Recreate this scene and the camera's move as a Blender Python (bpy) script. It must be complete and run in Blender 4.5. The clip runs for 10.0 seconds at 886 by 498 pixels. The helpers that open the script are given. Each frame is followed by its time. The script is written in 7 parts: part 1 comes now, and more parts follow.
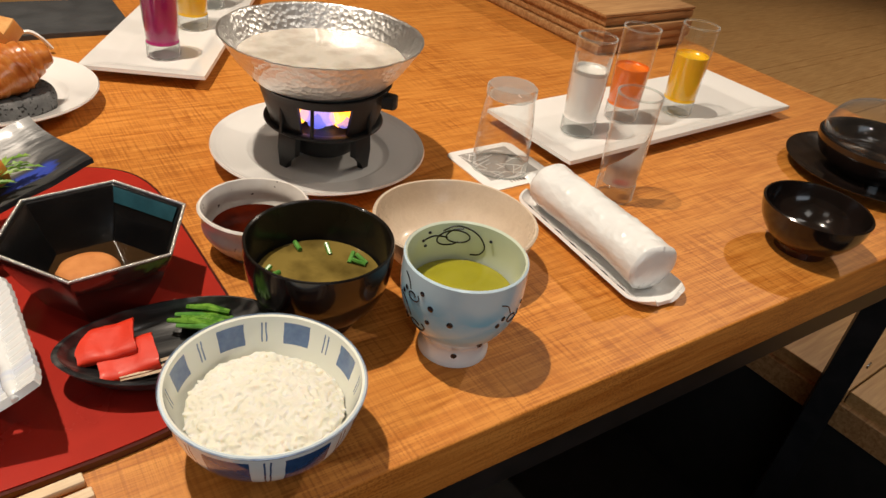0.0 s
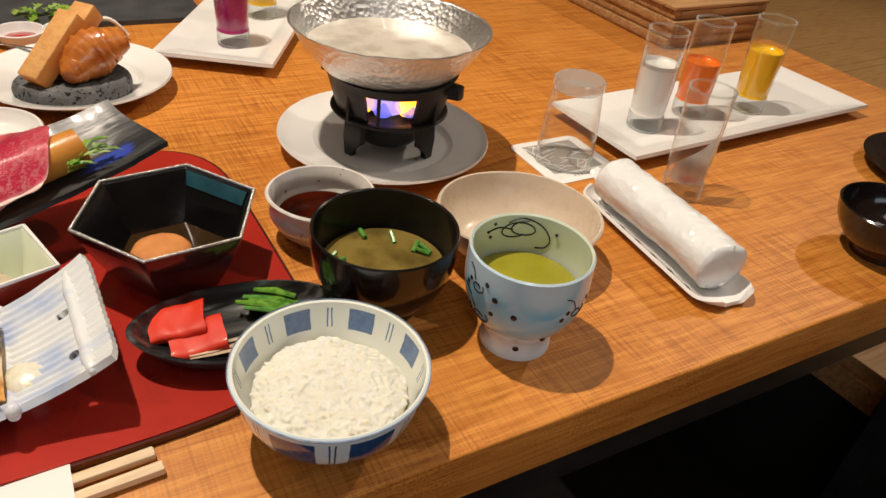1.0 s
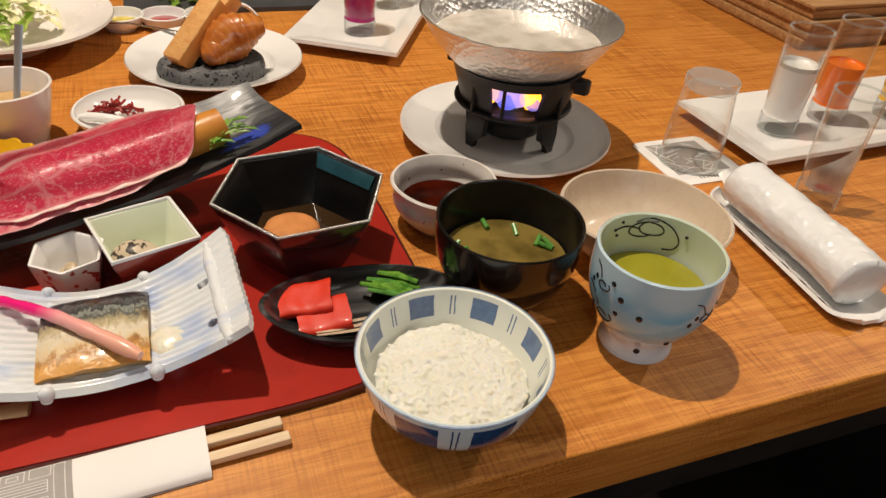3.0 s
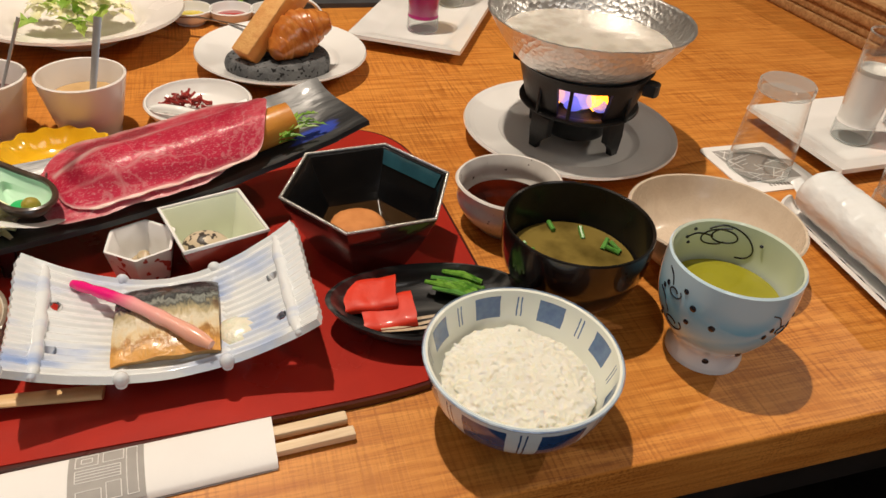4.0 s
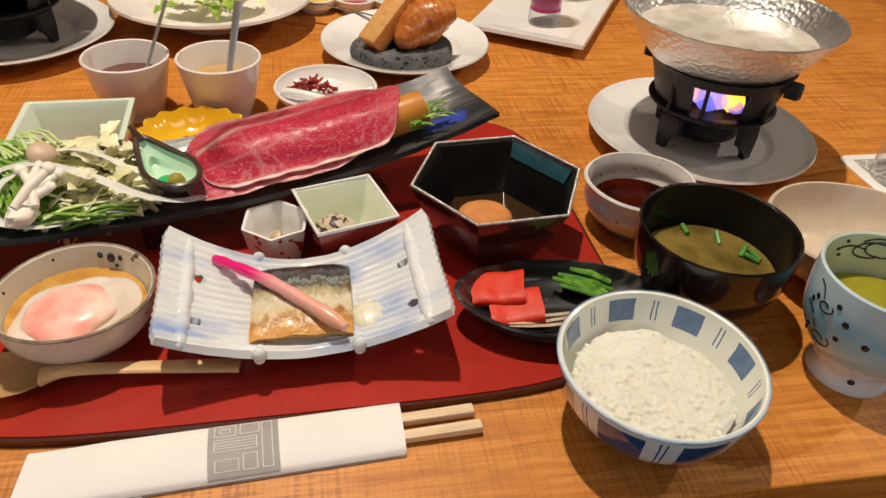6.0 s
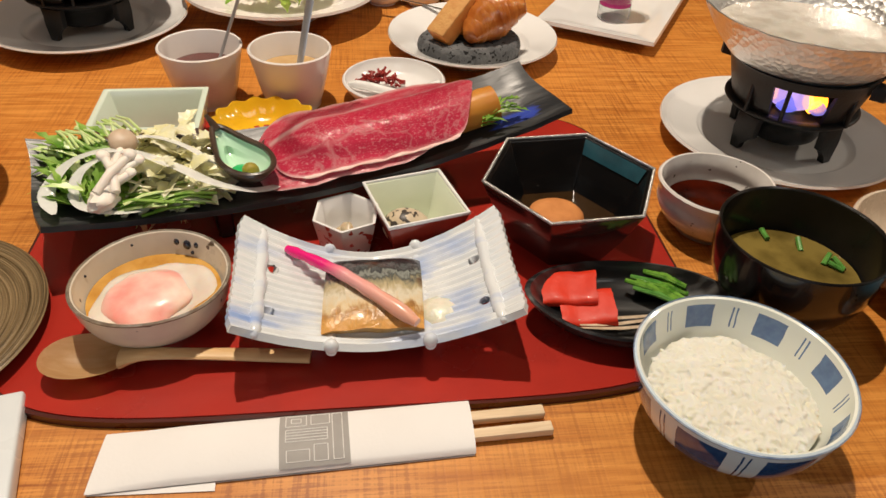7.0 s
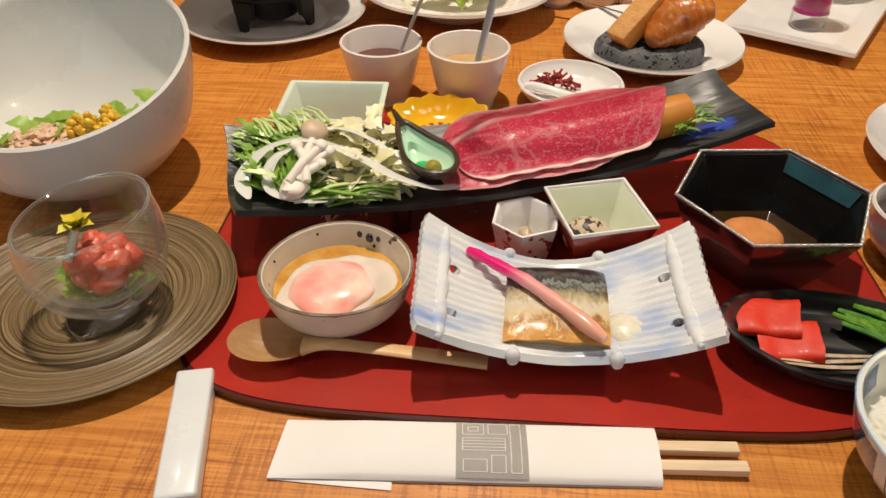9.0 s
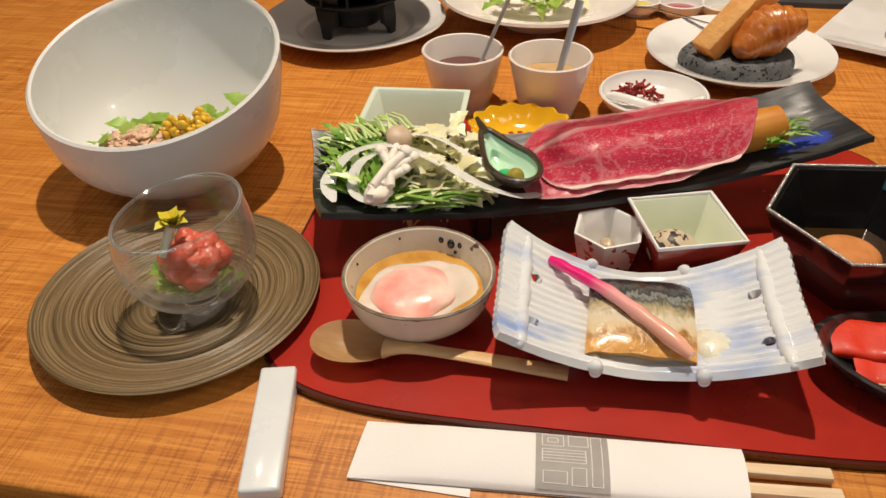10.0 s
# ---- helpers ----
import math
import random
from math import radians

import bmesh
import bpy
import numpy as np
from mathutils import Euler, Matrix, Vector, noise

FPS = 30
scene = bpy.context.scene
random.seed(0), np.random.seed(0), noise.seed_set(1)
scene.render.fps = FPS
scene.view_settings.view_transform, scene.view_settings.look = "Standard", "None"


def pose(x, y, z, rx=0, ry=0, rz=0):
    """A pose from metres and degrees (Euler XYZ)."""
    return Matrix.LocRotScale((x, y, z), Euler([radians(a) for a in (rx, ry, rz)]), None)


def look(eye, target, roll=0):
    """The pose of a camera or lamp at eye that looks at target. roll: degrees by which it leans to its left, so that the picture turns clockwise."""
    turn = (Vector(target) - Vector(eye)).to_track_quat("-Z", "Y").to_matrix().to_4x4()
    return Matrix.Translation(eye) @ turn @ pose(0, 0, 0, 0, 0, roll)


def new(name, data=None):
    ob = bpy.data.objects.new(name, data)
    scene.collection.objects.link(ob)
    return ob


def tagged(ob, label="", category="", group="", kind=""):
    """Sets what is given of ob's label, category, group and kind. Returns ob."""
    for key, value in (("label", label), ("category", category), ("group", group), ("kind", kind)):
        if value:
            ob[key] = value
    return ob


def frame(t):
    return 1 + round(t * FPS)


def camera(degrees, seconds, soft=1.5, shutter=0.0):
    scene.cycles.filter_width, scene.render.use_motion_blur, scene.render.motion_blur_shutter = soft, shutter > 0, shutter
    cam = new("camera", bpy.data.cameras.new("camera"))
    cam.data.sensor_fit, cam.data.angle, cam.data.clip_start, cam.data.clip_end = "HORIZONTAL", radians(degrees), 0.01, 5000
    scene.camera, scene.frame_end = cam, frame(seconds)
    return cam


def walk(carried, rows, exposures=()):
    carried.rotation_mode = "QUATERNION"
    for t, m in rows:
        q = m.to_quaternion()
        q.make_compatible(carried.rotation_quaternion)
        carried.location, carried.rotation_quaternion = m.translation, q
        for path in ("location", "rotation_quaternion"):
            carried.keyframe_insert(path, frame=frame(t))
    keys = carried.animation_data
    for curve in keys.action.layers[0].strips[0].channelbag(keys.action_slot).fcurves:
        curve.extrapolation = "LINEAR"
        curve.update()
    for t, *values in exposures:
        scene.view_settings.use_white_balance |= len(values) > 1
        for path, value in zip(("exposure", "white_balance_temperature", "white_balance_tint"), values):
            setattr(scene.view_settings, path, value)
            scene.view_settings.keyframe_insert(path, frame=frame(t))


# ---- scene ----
cam = camera(62.37, 10.0)
PATH = [
    (0, (0.0164, -0.2915, 0.3642), (0.5592, 0.3389, -0.1908), 7.93),
    (0.5, (0.0118, -0.2878, 0.3618), (0.5258, 0.3589, -0.2018), 7.67),
    (1, (0.0085, -0.2855, 0.3607), (0.4921, 0.3787, -0.2093), 7.16),
    (1.5, (0.0062, -0.2836, 0.3600), (0.4599, 0.3963, -0.2161), 6.62),
    (2, (0.0020, -0.2809, 0.3593), (0.4272, 0.4128, -0.2222), 6.24),
    (2.5, (-0.0044, -0.2786, 0.3576), (0.3943, 0.4279, -0.2271), 5.95),
    (4, (-0.0255, -0.2665, 0.3532), (0.2922, 0.4735, -0.2397), 5.23),
    (4.5, (-0.0317, -0.2620, 0.3509), (0.2589, 0.4865, -0.2452), 4.88),
    (5, (-0.0384, -0.2574, 0.3491), (0.2256, 0.4977, -0.2509), 4.58),
    (5.5, (-0.0476, -0.2551, 0.3474), (0.1899, 0.5072, -0.2548), 4.26),
    (7, (-0.0711, -0.2448, 0.3440), (0.0765, 0.5297, -0.2711), 3.03),
    (7.5, (-0.0819, -0.2389, 0.3398), (0.0299, 0.5388, -0.2787), 2.50),
    (8, (-0.0918, -0.2336, 0.3371), (-0.0200, 0.5464, -0.2846), 1.82),
    (8.5, (-0.1014, -0.2292, 0.3359), (-0.0731, 0.5543, -0.2848), 1.02),
    (9, (-0.1090, -0.2272, 0.3345), (-0.1275, 0.5604, -0.2814), 0.13),
    (9.5, (-0.1162, -0.2282, 0.3335), (-0.1822, 0.5619, -0.2760), -0.83),
    (10, (-0.1219, -0.2288, 0.3334), (-0.2247, 0.5608, -0.2716), -1.69),
]

EXPOSURE = 0.0
walk(cam, [(t, look(eye, target, roll)) for t, eye, target, roll in PATH], [(0.0, EXPOSURE + 0.14), (2.0, EXPOSURE + 0.02), (3.0, EXPOSURE - 0.02), (6.0, EXPOSURE - 0.06), (10.0, EXPOSURE - 0.03)])

# ---- light: ceiling spot over the table, added fill lamps, dim warm room ----
world = bpy.data.worlds.new("room_air")
scene.world = world
world.use_nodes = True
world.node_tree.nodes["Background"].inputs[0].default_value = (1.0, 0.85, 0.68, 1)
world.node_tree.nodes["Background"].inputs[1].default_value = 0.14
CEILING = 1.98
WARM = (1.0, 0.86, 0.70)
LAMPS = [  # x, y, watts, spot size
    (-0.129, 0.545, 164, 102),
    # unseen, added to lift the table's left side
    (-0.95, 0.85, 15, 110),
    # unseen, added to brighten the floor past the table's right end
    (2.75, 0.35, 95, 112),
]
PANELS = [(-0.55, -1.15, 2.6), (0.95, -0.60, 3.6), (-1.7, 0.3, 1.8)]   # unseen soft square ceiling panels, added as fill behind the diner: x, y, watts


# ---- materials ----
def nodes_of(name):
    m = bpy.data.materials.new(name)
    m.use_nodes = True
    nt = m.node_tree
    return m, nt, nt.nodes["Principled BSDF"]


def mat(name, c1, c2=None, scale=60.0, rough=0.5, bump=0.0, bscale=250.0, metal=0.0, coat=0.0, sss=0.0,
        trans=0.0, ior=1.45, stretch=(1, 1, 1), spots=None, contrast=(0.35, 0.65), rvar=0.08):
    """Principled surface mottled at two scales between c1 and c2, with fine relief; spots: (colour, scale, threshold)."""
    m, nt, b = nodes_of(name)
    N, K = nt.nodes, nt.links
    c2 = c2 or tuple(v * 0.86 for v in c1)
    tc = N.new("ShaderNodeTexCoord")
    mp = N.new("ShaderNodeMapping")
    mp.inputs["Scale"].default_value = stretch
    K.new(tc.outputs["Object"], mp.inputs[0])
    n1 = N.new("ShaderNodeTexNoise")
    n1.inputs["Scale"].default_value, n1.inputs["Detail"].default_value = scale, 6
    K.new(mp.outputs[0], n1.inputs["Vector"])
    rp = N.new("ShaderNodeValToRGB")
    rp.color_ramp.elements[0].position, rp.color_ramp.elements[1].position = contrast
    rp.color_ramp.elements[0].color, rp.color_ramp.elements[1].color = (*c1, 1), (*c2, 1)
    K.new(n1.outputs[0], rp.inputs[0])
    col = rp.outputs[0]
    if spots:
        sc, ss, st = spots
        v = N.new("ShaderNodeTexNoise")
        v.inputs["Scale"].default_value, v.inputs["Detail"].default_value = ss, 2
        K.new(mp.outputs[0], v.inputs["Vector"])
        r2 = N.new("ShaderNodeValToRGB")
        r2.color_ramp.elements[0].position, r2.color_ramp.elements[1].position = st, st + 0.03
        K.new(v.outputs[0], r2.inputs[0])
        mx = N.new("ShaderNodeMix")
        mx.data_type = "RGBA"
        K.new(r2.outputs[0], mx.inputs["Factor"])
        K.new(col, mx.inputs["A"])
        mx.inputs["B"].default_value = (*sc, 1)
        col = mx.outputs["Result"]
    K.new(col, b.inputs["Base Color"])
    n2 = N.new("ShaderNodeTexNoise")
    n2.inputs["Scale"].default_value, n2.inputs["Detail"].default_value = bscale, 4
    K.new(mp.outputs[0], n2.inputs["Vector"])
    mr = N.new("ShaderNodeMapRange")
    mr.inputs["To Min"].default_value, mr.inputs["To Max"].default_value = max(rough - rvar, 0.02), min(rough + rvar, 1)
    K.new(n1.outputs[0], mr.inputs[0])
    K.new(mr.outputs[0], b.inputs["Roughness"])
    if bump:
        bp = N.new("ShaderNodeBump")
        bp.inputs["Strength"].default_value, bp.inputs["Distance"].default_value = 1.0, bump
        K.new(n2.outputs[0], bp.inputs["Height"])
        K.new(bp.outputs[0], b.inputs["Normal"])
    b.inputs["Metallic"].default_value = metal
    b.inputs["Coat Weight"].default_value = coat
    b.inputs["Coat Roughness"].default_value = 0.06
    b.inputs["Subsurface Weight"].default_value = sss
    b.inputs["Subsurface Radius"].default_value = (0.006, 0.003, 0.002)
    b.inputs["Subsurface Scale"].default_value = 0.3
    b.inputs["Transmission Weight"].default_value = trans
    b.inputs["IOR"].default_value = ior
    return m


def wood_mat(name, dark, light, grain=(2.0, 28.0, 28.0), saw=True, rough=0.45, rot=0.0, scale=6.0):
    """Timber: long grain along local x, medullary flecks, and fine saw marks across."""
    m, nt, b = nodes_of(name)
    N, K = nt.nodes, nt.links
    tc = N.new("ShaderNodeTexCoord")
    mp = N.new("ShaderNodeMapping")
    mp.inputs["Scale"].default_value = grain
    mp.inputs["Rotation"].default_value = (0, 0, rot)
    K.new(tc.outputs["Object"], mp.inputs[0])
    n = N.new("ShaderNodeTexNoise")
    n.inputs["Scale"].default_value, n.inputs["Detail"].default_value, n.inputs["Distortion"].default_value = scale, 8, 0.6
    K.new(mp.outputs[0], n.inputs["Vector"])
    rp = N.new("ShaderNodeValToRGB")
    rp.color_ramp.elements[0].position, rp.color_ramp.elements[1].position = 0.33, 0.66
    rp.color_ramp.elements[0].color, rp.color_ramp.elements[1].color = (*dark, 1), (*light, 1)
    K.new(n.outputs[0], rp.inputs[0])
    broad = N.new("ShaderNodeTexNoise")
    broad.inputs["Scale"].default_value = 3.0
    K.new(tc.outputs["Object"], broad.inputs["Vector"])
    mix = N.new("ShaderNodeMix")
    mix.data_type, mix.blend_type = "RGBA", "MULTIPLY"
    mr = N.new("ShaderNodeMapRange")
    mr.inputs["To Min"].default_value, mr.inputs["To Max"].default_value = 0.0, 0.45
    K.new(broad.outputs[0], mr.inputs[0])
    K.new(mr.outputs[0], mix.inputs["Factor"])
    K.new(rp.outputs[0], mix.inputs["A"])
    mix.inputs["B"].default_value = (0.62, 0.55, 0.5, 1)
    out, height = mix.outputs["Result"], n.outputs[0]
    if saw:
        mp2 = N.new("ShaderNodeMapping")
        mp2.inputs["Scale"].default_value = (1.0, 0.035, 1.0)
        K.new(tc.outputs["Object"], mp2.inputs[0])
        w = N.new("ShaderNodeTexNoise")
        w.inputs["Scale"].default_value, w.inputs["Detail"].default_value = 460.0, 2
        K.new(mp2.outputs[0], w.inputs["Vector"])
        mp3 = N.new("ShaderNodeMapping")
        mp3.inputs["Scale"].default_value = (0.05, 1.0, 1.0)
        K.new(tc.outputs["Object"], mp3.inputs[0])
        w2 = N.new("ShaderNodeTexNoise")
        w2.inputs["Scale"].default_value, w2.inputs["Detail"].default_value = 600.0, 3
        K.new(mp3.outputs[0], w2.inputs["Vector"])
        ad = N.new("ShaderNodeMath")
        ad.operation = "MULTIPLY"
        K.new(w.outputs[0], ad.inputs[0])
        K.new(w2.outputs[0], ad.inputs[1])
        patch = N.new("ShaderNodeTexNoise")
        patch.inputs["Scale"].default_value = 9.0
        K.new(tc.outputs["Object"], patch.inputs["Vector"])
        r3 = N.new("ShaderNodeValToRGB")
        r3.color_ramp.elements[0].position, r3.color_ramp.elements[1].position = 0.17, 0.27
        r3.color_ramp.elements[0].color, r3.color_ramp.elements[1].color = (0.58, 0.46, 0.36, 1), (1, 1, 1, 1)
        K.new(ad.outputs[0], r3.inputs[0])
        mx = N.new("ShaderNodeMix")
        mx.data_type, mx.blend_type = "RGBA", "MULTIPLY"
        r4 = N.new("ShaderNodeMapRange")
        r4.inputs["From Min"].default_value, r4.inputs["From Max"].default_value = 0.35, 0.65
        r4.inputs["To Min"].default_value, r4.inputs["To Max"].default_value = 0.25, 0.95
        K.new(patch.outputs[0], r4.inputs[0])
        K.new(r4.outputs[0], mx.inputs["Factor"])
        K.new(out, mx.inputs["A"])
        K.new(r3.outputs[0], mx.inputs["B"])
        out, height = mx.outputs["Result"], ad.outputs[0]
    K.new(out, b.inputs["Base Color"])
    bp = N.new("ShaderNodeBump")
    bp.inputs["Strength"].default_value, bp.inputs["Distance"].default_value = 0.5, 0.0006
    K.new(height, bp.inputs["Height"])
    K.new(bp.outputs[0], b.inputs["Normal"])
    b.inputs["Roughness"].default_value = rough
    b.inputs["Coat Weight"].default_value, b.inputs["Coat Roughness"].default_value = 0.03, 0.3
    b.inputs["Specular IOR Level"].default_value = 0.3
    return m


def glass_mat(name, tint=(1, 1, 1), gloss=1.0, milky=0.32):
    """Thin clear glass: see-through, with gloss and painted edge white by the angle of the surface."""
    m, nt, b = nodes_of(name)
    N, K = nt.nodes, nt.links
    N.remove(b)
    t = N.new("ShaderNodeBsdfTransparent")
    t.inputs[0].default_value = (*tint, 1)
    g = N.new("ShaderNodeBsdfGlossy")
    g.inputs["Roughness"].default_value = 0.03
    f = N.new("ShaderNodeLayerWeight")
    f.inputs[0].default_value = 0.5
    pw = N.new("ShaderNodeMath")
    pw.operation = "POWER"
    pw.inputs[1].default_value = 3.0
    K.new(f.outputs["Facing"], pw.inputs[0])
    sc = N.new("ShaderNodeMath")
    sc.operation = "MULTIPLY_ADD"
    sc.inputs[1].default_value, sc.inputs[2].default_value = 0.85 * gloss, 0.05 * gloss
    K.new(pw.outputs[0], sc.inputs[0])
    # white at grazing angles: painted edge brightness on clear glass, film on milk
    df = N.new("ShaderNodeBsdfTranslucent")
    df.inputs[0].default_value = (0.85, 0.88, 0.88, 1)
    d2 = N.new("ShaderNodeBsdfDiffuse")
    d2.inputs[0].default_value = (0.85, 0.88, 0.88, 1)
    haze, body = N.new("ShaderNodeMixShader"), N.new("ShaderNodeMixShader")
    K.new(df.outputs[0], haze.inputs[1])
    K.new(d2.outputs[0], haze.inputs[2])
    body.inputs[0].default_value = milky
    K.new(g.outputs[0], body.inputs[1])
    K.new(haze.outputs[0], body.inputs[2])
    mx = N.new("ShaderNodeMixShader")
    K.new(sc.outputs[0], mx.inputs[0])
    K.new(t.outputs[0], mx.inputs[1])
    K.new(body.outputs[0], mx.inputs[2])
    K.new(mx.outputs[0], N["Material Output"].inputs[0])
    return m


def leafy(m, share=0.45):
    """Let light through a thin leaf: mix in a translucent share of its own colour."""
    N, K = m.node_tree.nodes, m.node_tree.links
    b = N["Principled BSDF"]
    tr, mx = N.new("ShaderNodeBsdfTranslucent"), N.new("ShaderNodeMixShader")
    K.new(b.inputs["Base Color"].links[0].from_socket, tr.inputs[0])
    mx.inputs[0].default_value = share
    K.new(b.outputs[0], mx.inputs[1])
    K.new(tr.outputs[0], mx.inputs[2])
    K.new(mx.outputs[0], N["Material Output"].inputs[0])
    return m


TABLE_TURN = -3.7
OAK = wood_mat("oak_table", (0.52, 0.180, 0.025), (0.72, 0.305, 0.060), rough=0.5)
OAK_EDGE = wood_mat("oak_edge", (0.30, 0.125, 0.032), (0.46, 0.22, 0.07), saw=False, rough=0.45)
FLOOR_WOOD = wood_mat("floor_wood", (0.46, 0.25, 0.09), (0.62, 0.38, 0.16), saw=False, rough=0.4)
CEDAR = wood_mat("cedar_box", (0.33, 0.16, 0.06), (0.55, 0.32, 0.14), saw=False, rough=0.5)
PALE_WOOD = wood_mat("pale_wood", (0.74, 0.56, 0.36), (0.86, 0.69, 0.48), saw=False, rough=0.55, scale=12)
SPOON_WOOD = wood_mat("spoon_wood", (0.74, 0.47, 0.22), (0.82, 0.57, 0.30), saw=False, rough=0.4, scale=9)
PLASTER = mat("plaster", (0.50, 0.45, 0.36), (0.42, 0.37, 0.29), 4, 0.8, 0.0006, 90)
# near-black colour for the leg well's floor and walls
DARK_VOID = mat("well_black", (0.006, 0.0055, 0.005), (0.012, 0.011, 0.010), 30, 0.95, 0.001, 400)
STEEL = mat("black_steel", (0.02, 0.022, 0.025), (0.035, 0.035, 0.04), 30, 0.45, 0, metal=0.7)
WHITE = mat("white_porcelain", (0.84, 0.83, 0.81), (0.81, 0.80, 0.78), 25, 0.16, 0.00005, 60, coat=0.4)
SNOW = mat("cool_porcelain", (0.72, 0.75, 0.76), (0.68, 0.72, 0.74), 30, 0.28, 0.00008, 50, coat=0.5)
INNER_BOWL = mat("bowl_inside_glaze", (0.72, 0.77, 0.73), (0.68, 0.74, 0.71), 30, 0.14, coat=0.5)
BLUE = mat("cobalt_paint", (0.035, 0.055, 0.16), (0.09, 0.13, 0.30), 160, 0.18, coat=0.5)
LACQUER = mat("black_lacquer", (0.008, 0.006, 0.005), (0.014, 0.009, 0.008), 40, 0.15, coat=0.35)
# black lacquer with the table's red-brown reflection put into the colour
LACQUER_RED = mat("lacquer_reflection", (0.05, 0.010, 0.006), (0.025, 0.007, 0.005), 25, 0.20, coat=0.3)
LACQUER_INNER = mat("satin_black_lacquer", (0.009, 0.008, 0.007), (0.014, 0.012, 0.010), 40, 0.24, coat=0.12)
LACQUER_INNER.node_tree.nodes["Principled BSDF"].inputs["Specular IOR Level"].default_value = 0.25
TRAY_RED = mat("red_lacquer", (0.40, 0.026, 0.016), (0.34, 0.021, 0.013), 18, 0.26, 0.00006, 900, coat=0.3, rvar=0.05)
TRAY_EDGE = mat("dark_lacquer_edge", (0.07, 0.012, 0.008), None, 40, 0.3, coat=0.3)
CREAM = mat("cream_stoneware", (0.64, 0.53, 0.41), (0.57, 0.46, 0.35), 110, 0.28, 0.00008, 400, coat=0.25)
ASH_GLAZE = mat("ash_grey_glaze", (0.74, 0.71, 0.67), (0.64, 0.60, 0.56), 45, 0.25, 0.0003, 70, coat=0.4, spots=((0.10, 0.08, 0.07), 150, 0.70))
SPECKLED = mat("speckled_buff", (0.71, 0.64, 0.53), (0.62, 0.55, 0.45), 35, 0.3, 0.0002, 120, coat=0.35, spots=((0.09, 0.07, 0.06), 90, 0.70))
IRON = mat("cast_iron", (0.005, 0.005, 0.005), (0.011, 0.0105, 0.010), 80, 0.46, 0.0003, 500)
ALU = mat("hammered_aluminium", (0.78, 0.77, 0.75), (0.66, 0.65, 0.63), 40, 0.24, metal=1.0)
MILKY = mat("milky_broth", (0.56, 0.52, 0.46), (0.44, 0.40, 0.34), 42, 0.16, 0.0002, 120, sss=0.2, contrast=(0.42, 0.60))
SOY = mat("soy_sauce", (0.014, 0.002, 0.001), (0.05, 0.005, 0.001), 40, 0.05, coat=0.0)
SOY.node_tree.nodes["Principled BSDF"].inputs["Specular IOR Level"].default_value = 0.06
MISO = mat("miso_soup", (0.20, 0.145, 0.036), (0.085, 0.060, 0.014), 28, 0.07, coat=0.25, contrast=(0.42, 0.62))
TEA = mat("green_tea", (0.31, 0.29, 0.02), (0.26, 0.24, 0.015), 30, 0.05, coat=0.6)
LEEK_GREEN = mat("scallion_green", (0.06, 0.20, 0.03), (0.12, 0.32, 0.06), 120, 0.3, sss=0.1)
INK = mat("indigo_ink", (0.010, 0.012, 0.022), None, 200, 0.16, coat=0.5)
PAPER = mat("white_paper", (0.80, 0.78, 0.76), (0.77, 0.75, 0.73), 20, 0.75, 0.00008, 500)
PRINT_GREY = mat("grey_print", (0.36, 0.34, 0.32), None, 60, 0.7)
GLASS = glass_mat("clear_glass", (0.985, 0.99, 0.985), 1.35, 0.22)
# stronger painted white, so lips and thick bases read bright
GLASS_EDGE = glass_mat("glass_edge", (0.93, 0.96, 0.95), 2.2, 0.42)
GLASS_BASE = glass_mat("thick_glass", (0.93, 0.95, 0.95), 2.0, 0.55)
SOLID_GLASS = mat("solid_glass", (0.97, 0.98, 0.98), (0.98, 0.98, 0.98), 10, 0.03, trans=1.0, ior=1.48, rvar=0.01)


# ---- mesh helpers ----
def finish(bm, sharp=40):
    bmesh.ops.recalc_face_normals(bm, faces=bm.faces)
    for f in bm.faces:
        f.smooth = True
    for e in bm.edges:
        if len(e.link_faces) == 2 and e.calc_face_angle(0) > radians(sharp):
            e.smooth = False


def mesh_of(name, bm, mats, sharp=40):
    finish(bm, sharp)
    me = bpy.data.meshes.new(name)
    bm.to_mesh(me)
    bm.free()
    for m in mats if isinstance(mats, (list, tuple)) else [mats]:
        me.materials.append(m)
    return me


def part(name, bm, mats, parent=None, label="", sharp=40):
    ob = new(name, mesh_of(name, bm, mats, sharp))
    ob.parent = parent
    if label:
        tagged(ob, label)
    return ob


def thing(name, label, category, m=None, group="", kind=""):
    ob = new(name)
    ob.empty_display_size = 0.02
    ob.matrix_basis = m if m is not None else Matrix.Identity(4)
    return tagged(ob, label, category, group, kind)


def solo(name, bm, mats, label, category, m=None, group="", kind="", sharp=40):
    ob = new(name, mesh_of(name, bm, mats, sharp))
    ob.matrix_basis = m if m is not None else Matrix.Identity(4)
    return tagged(ob, label, category, group, kind)


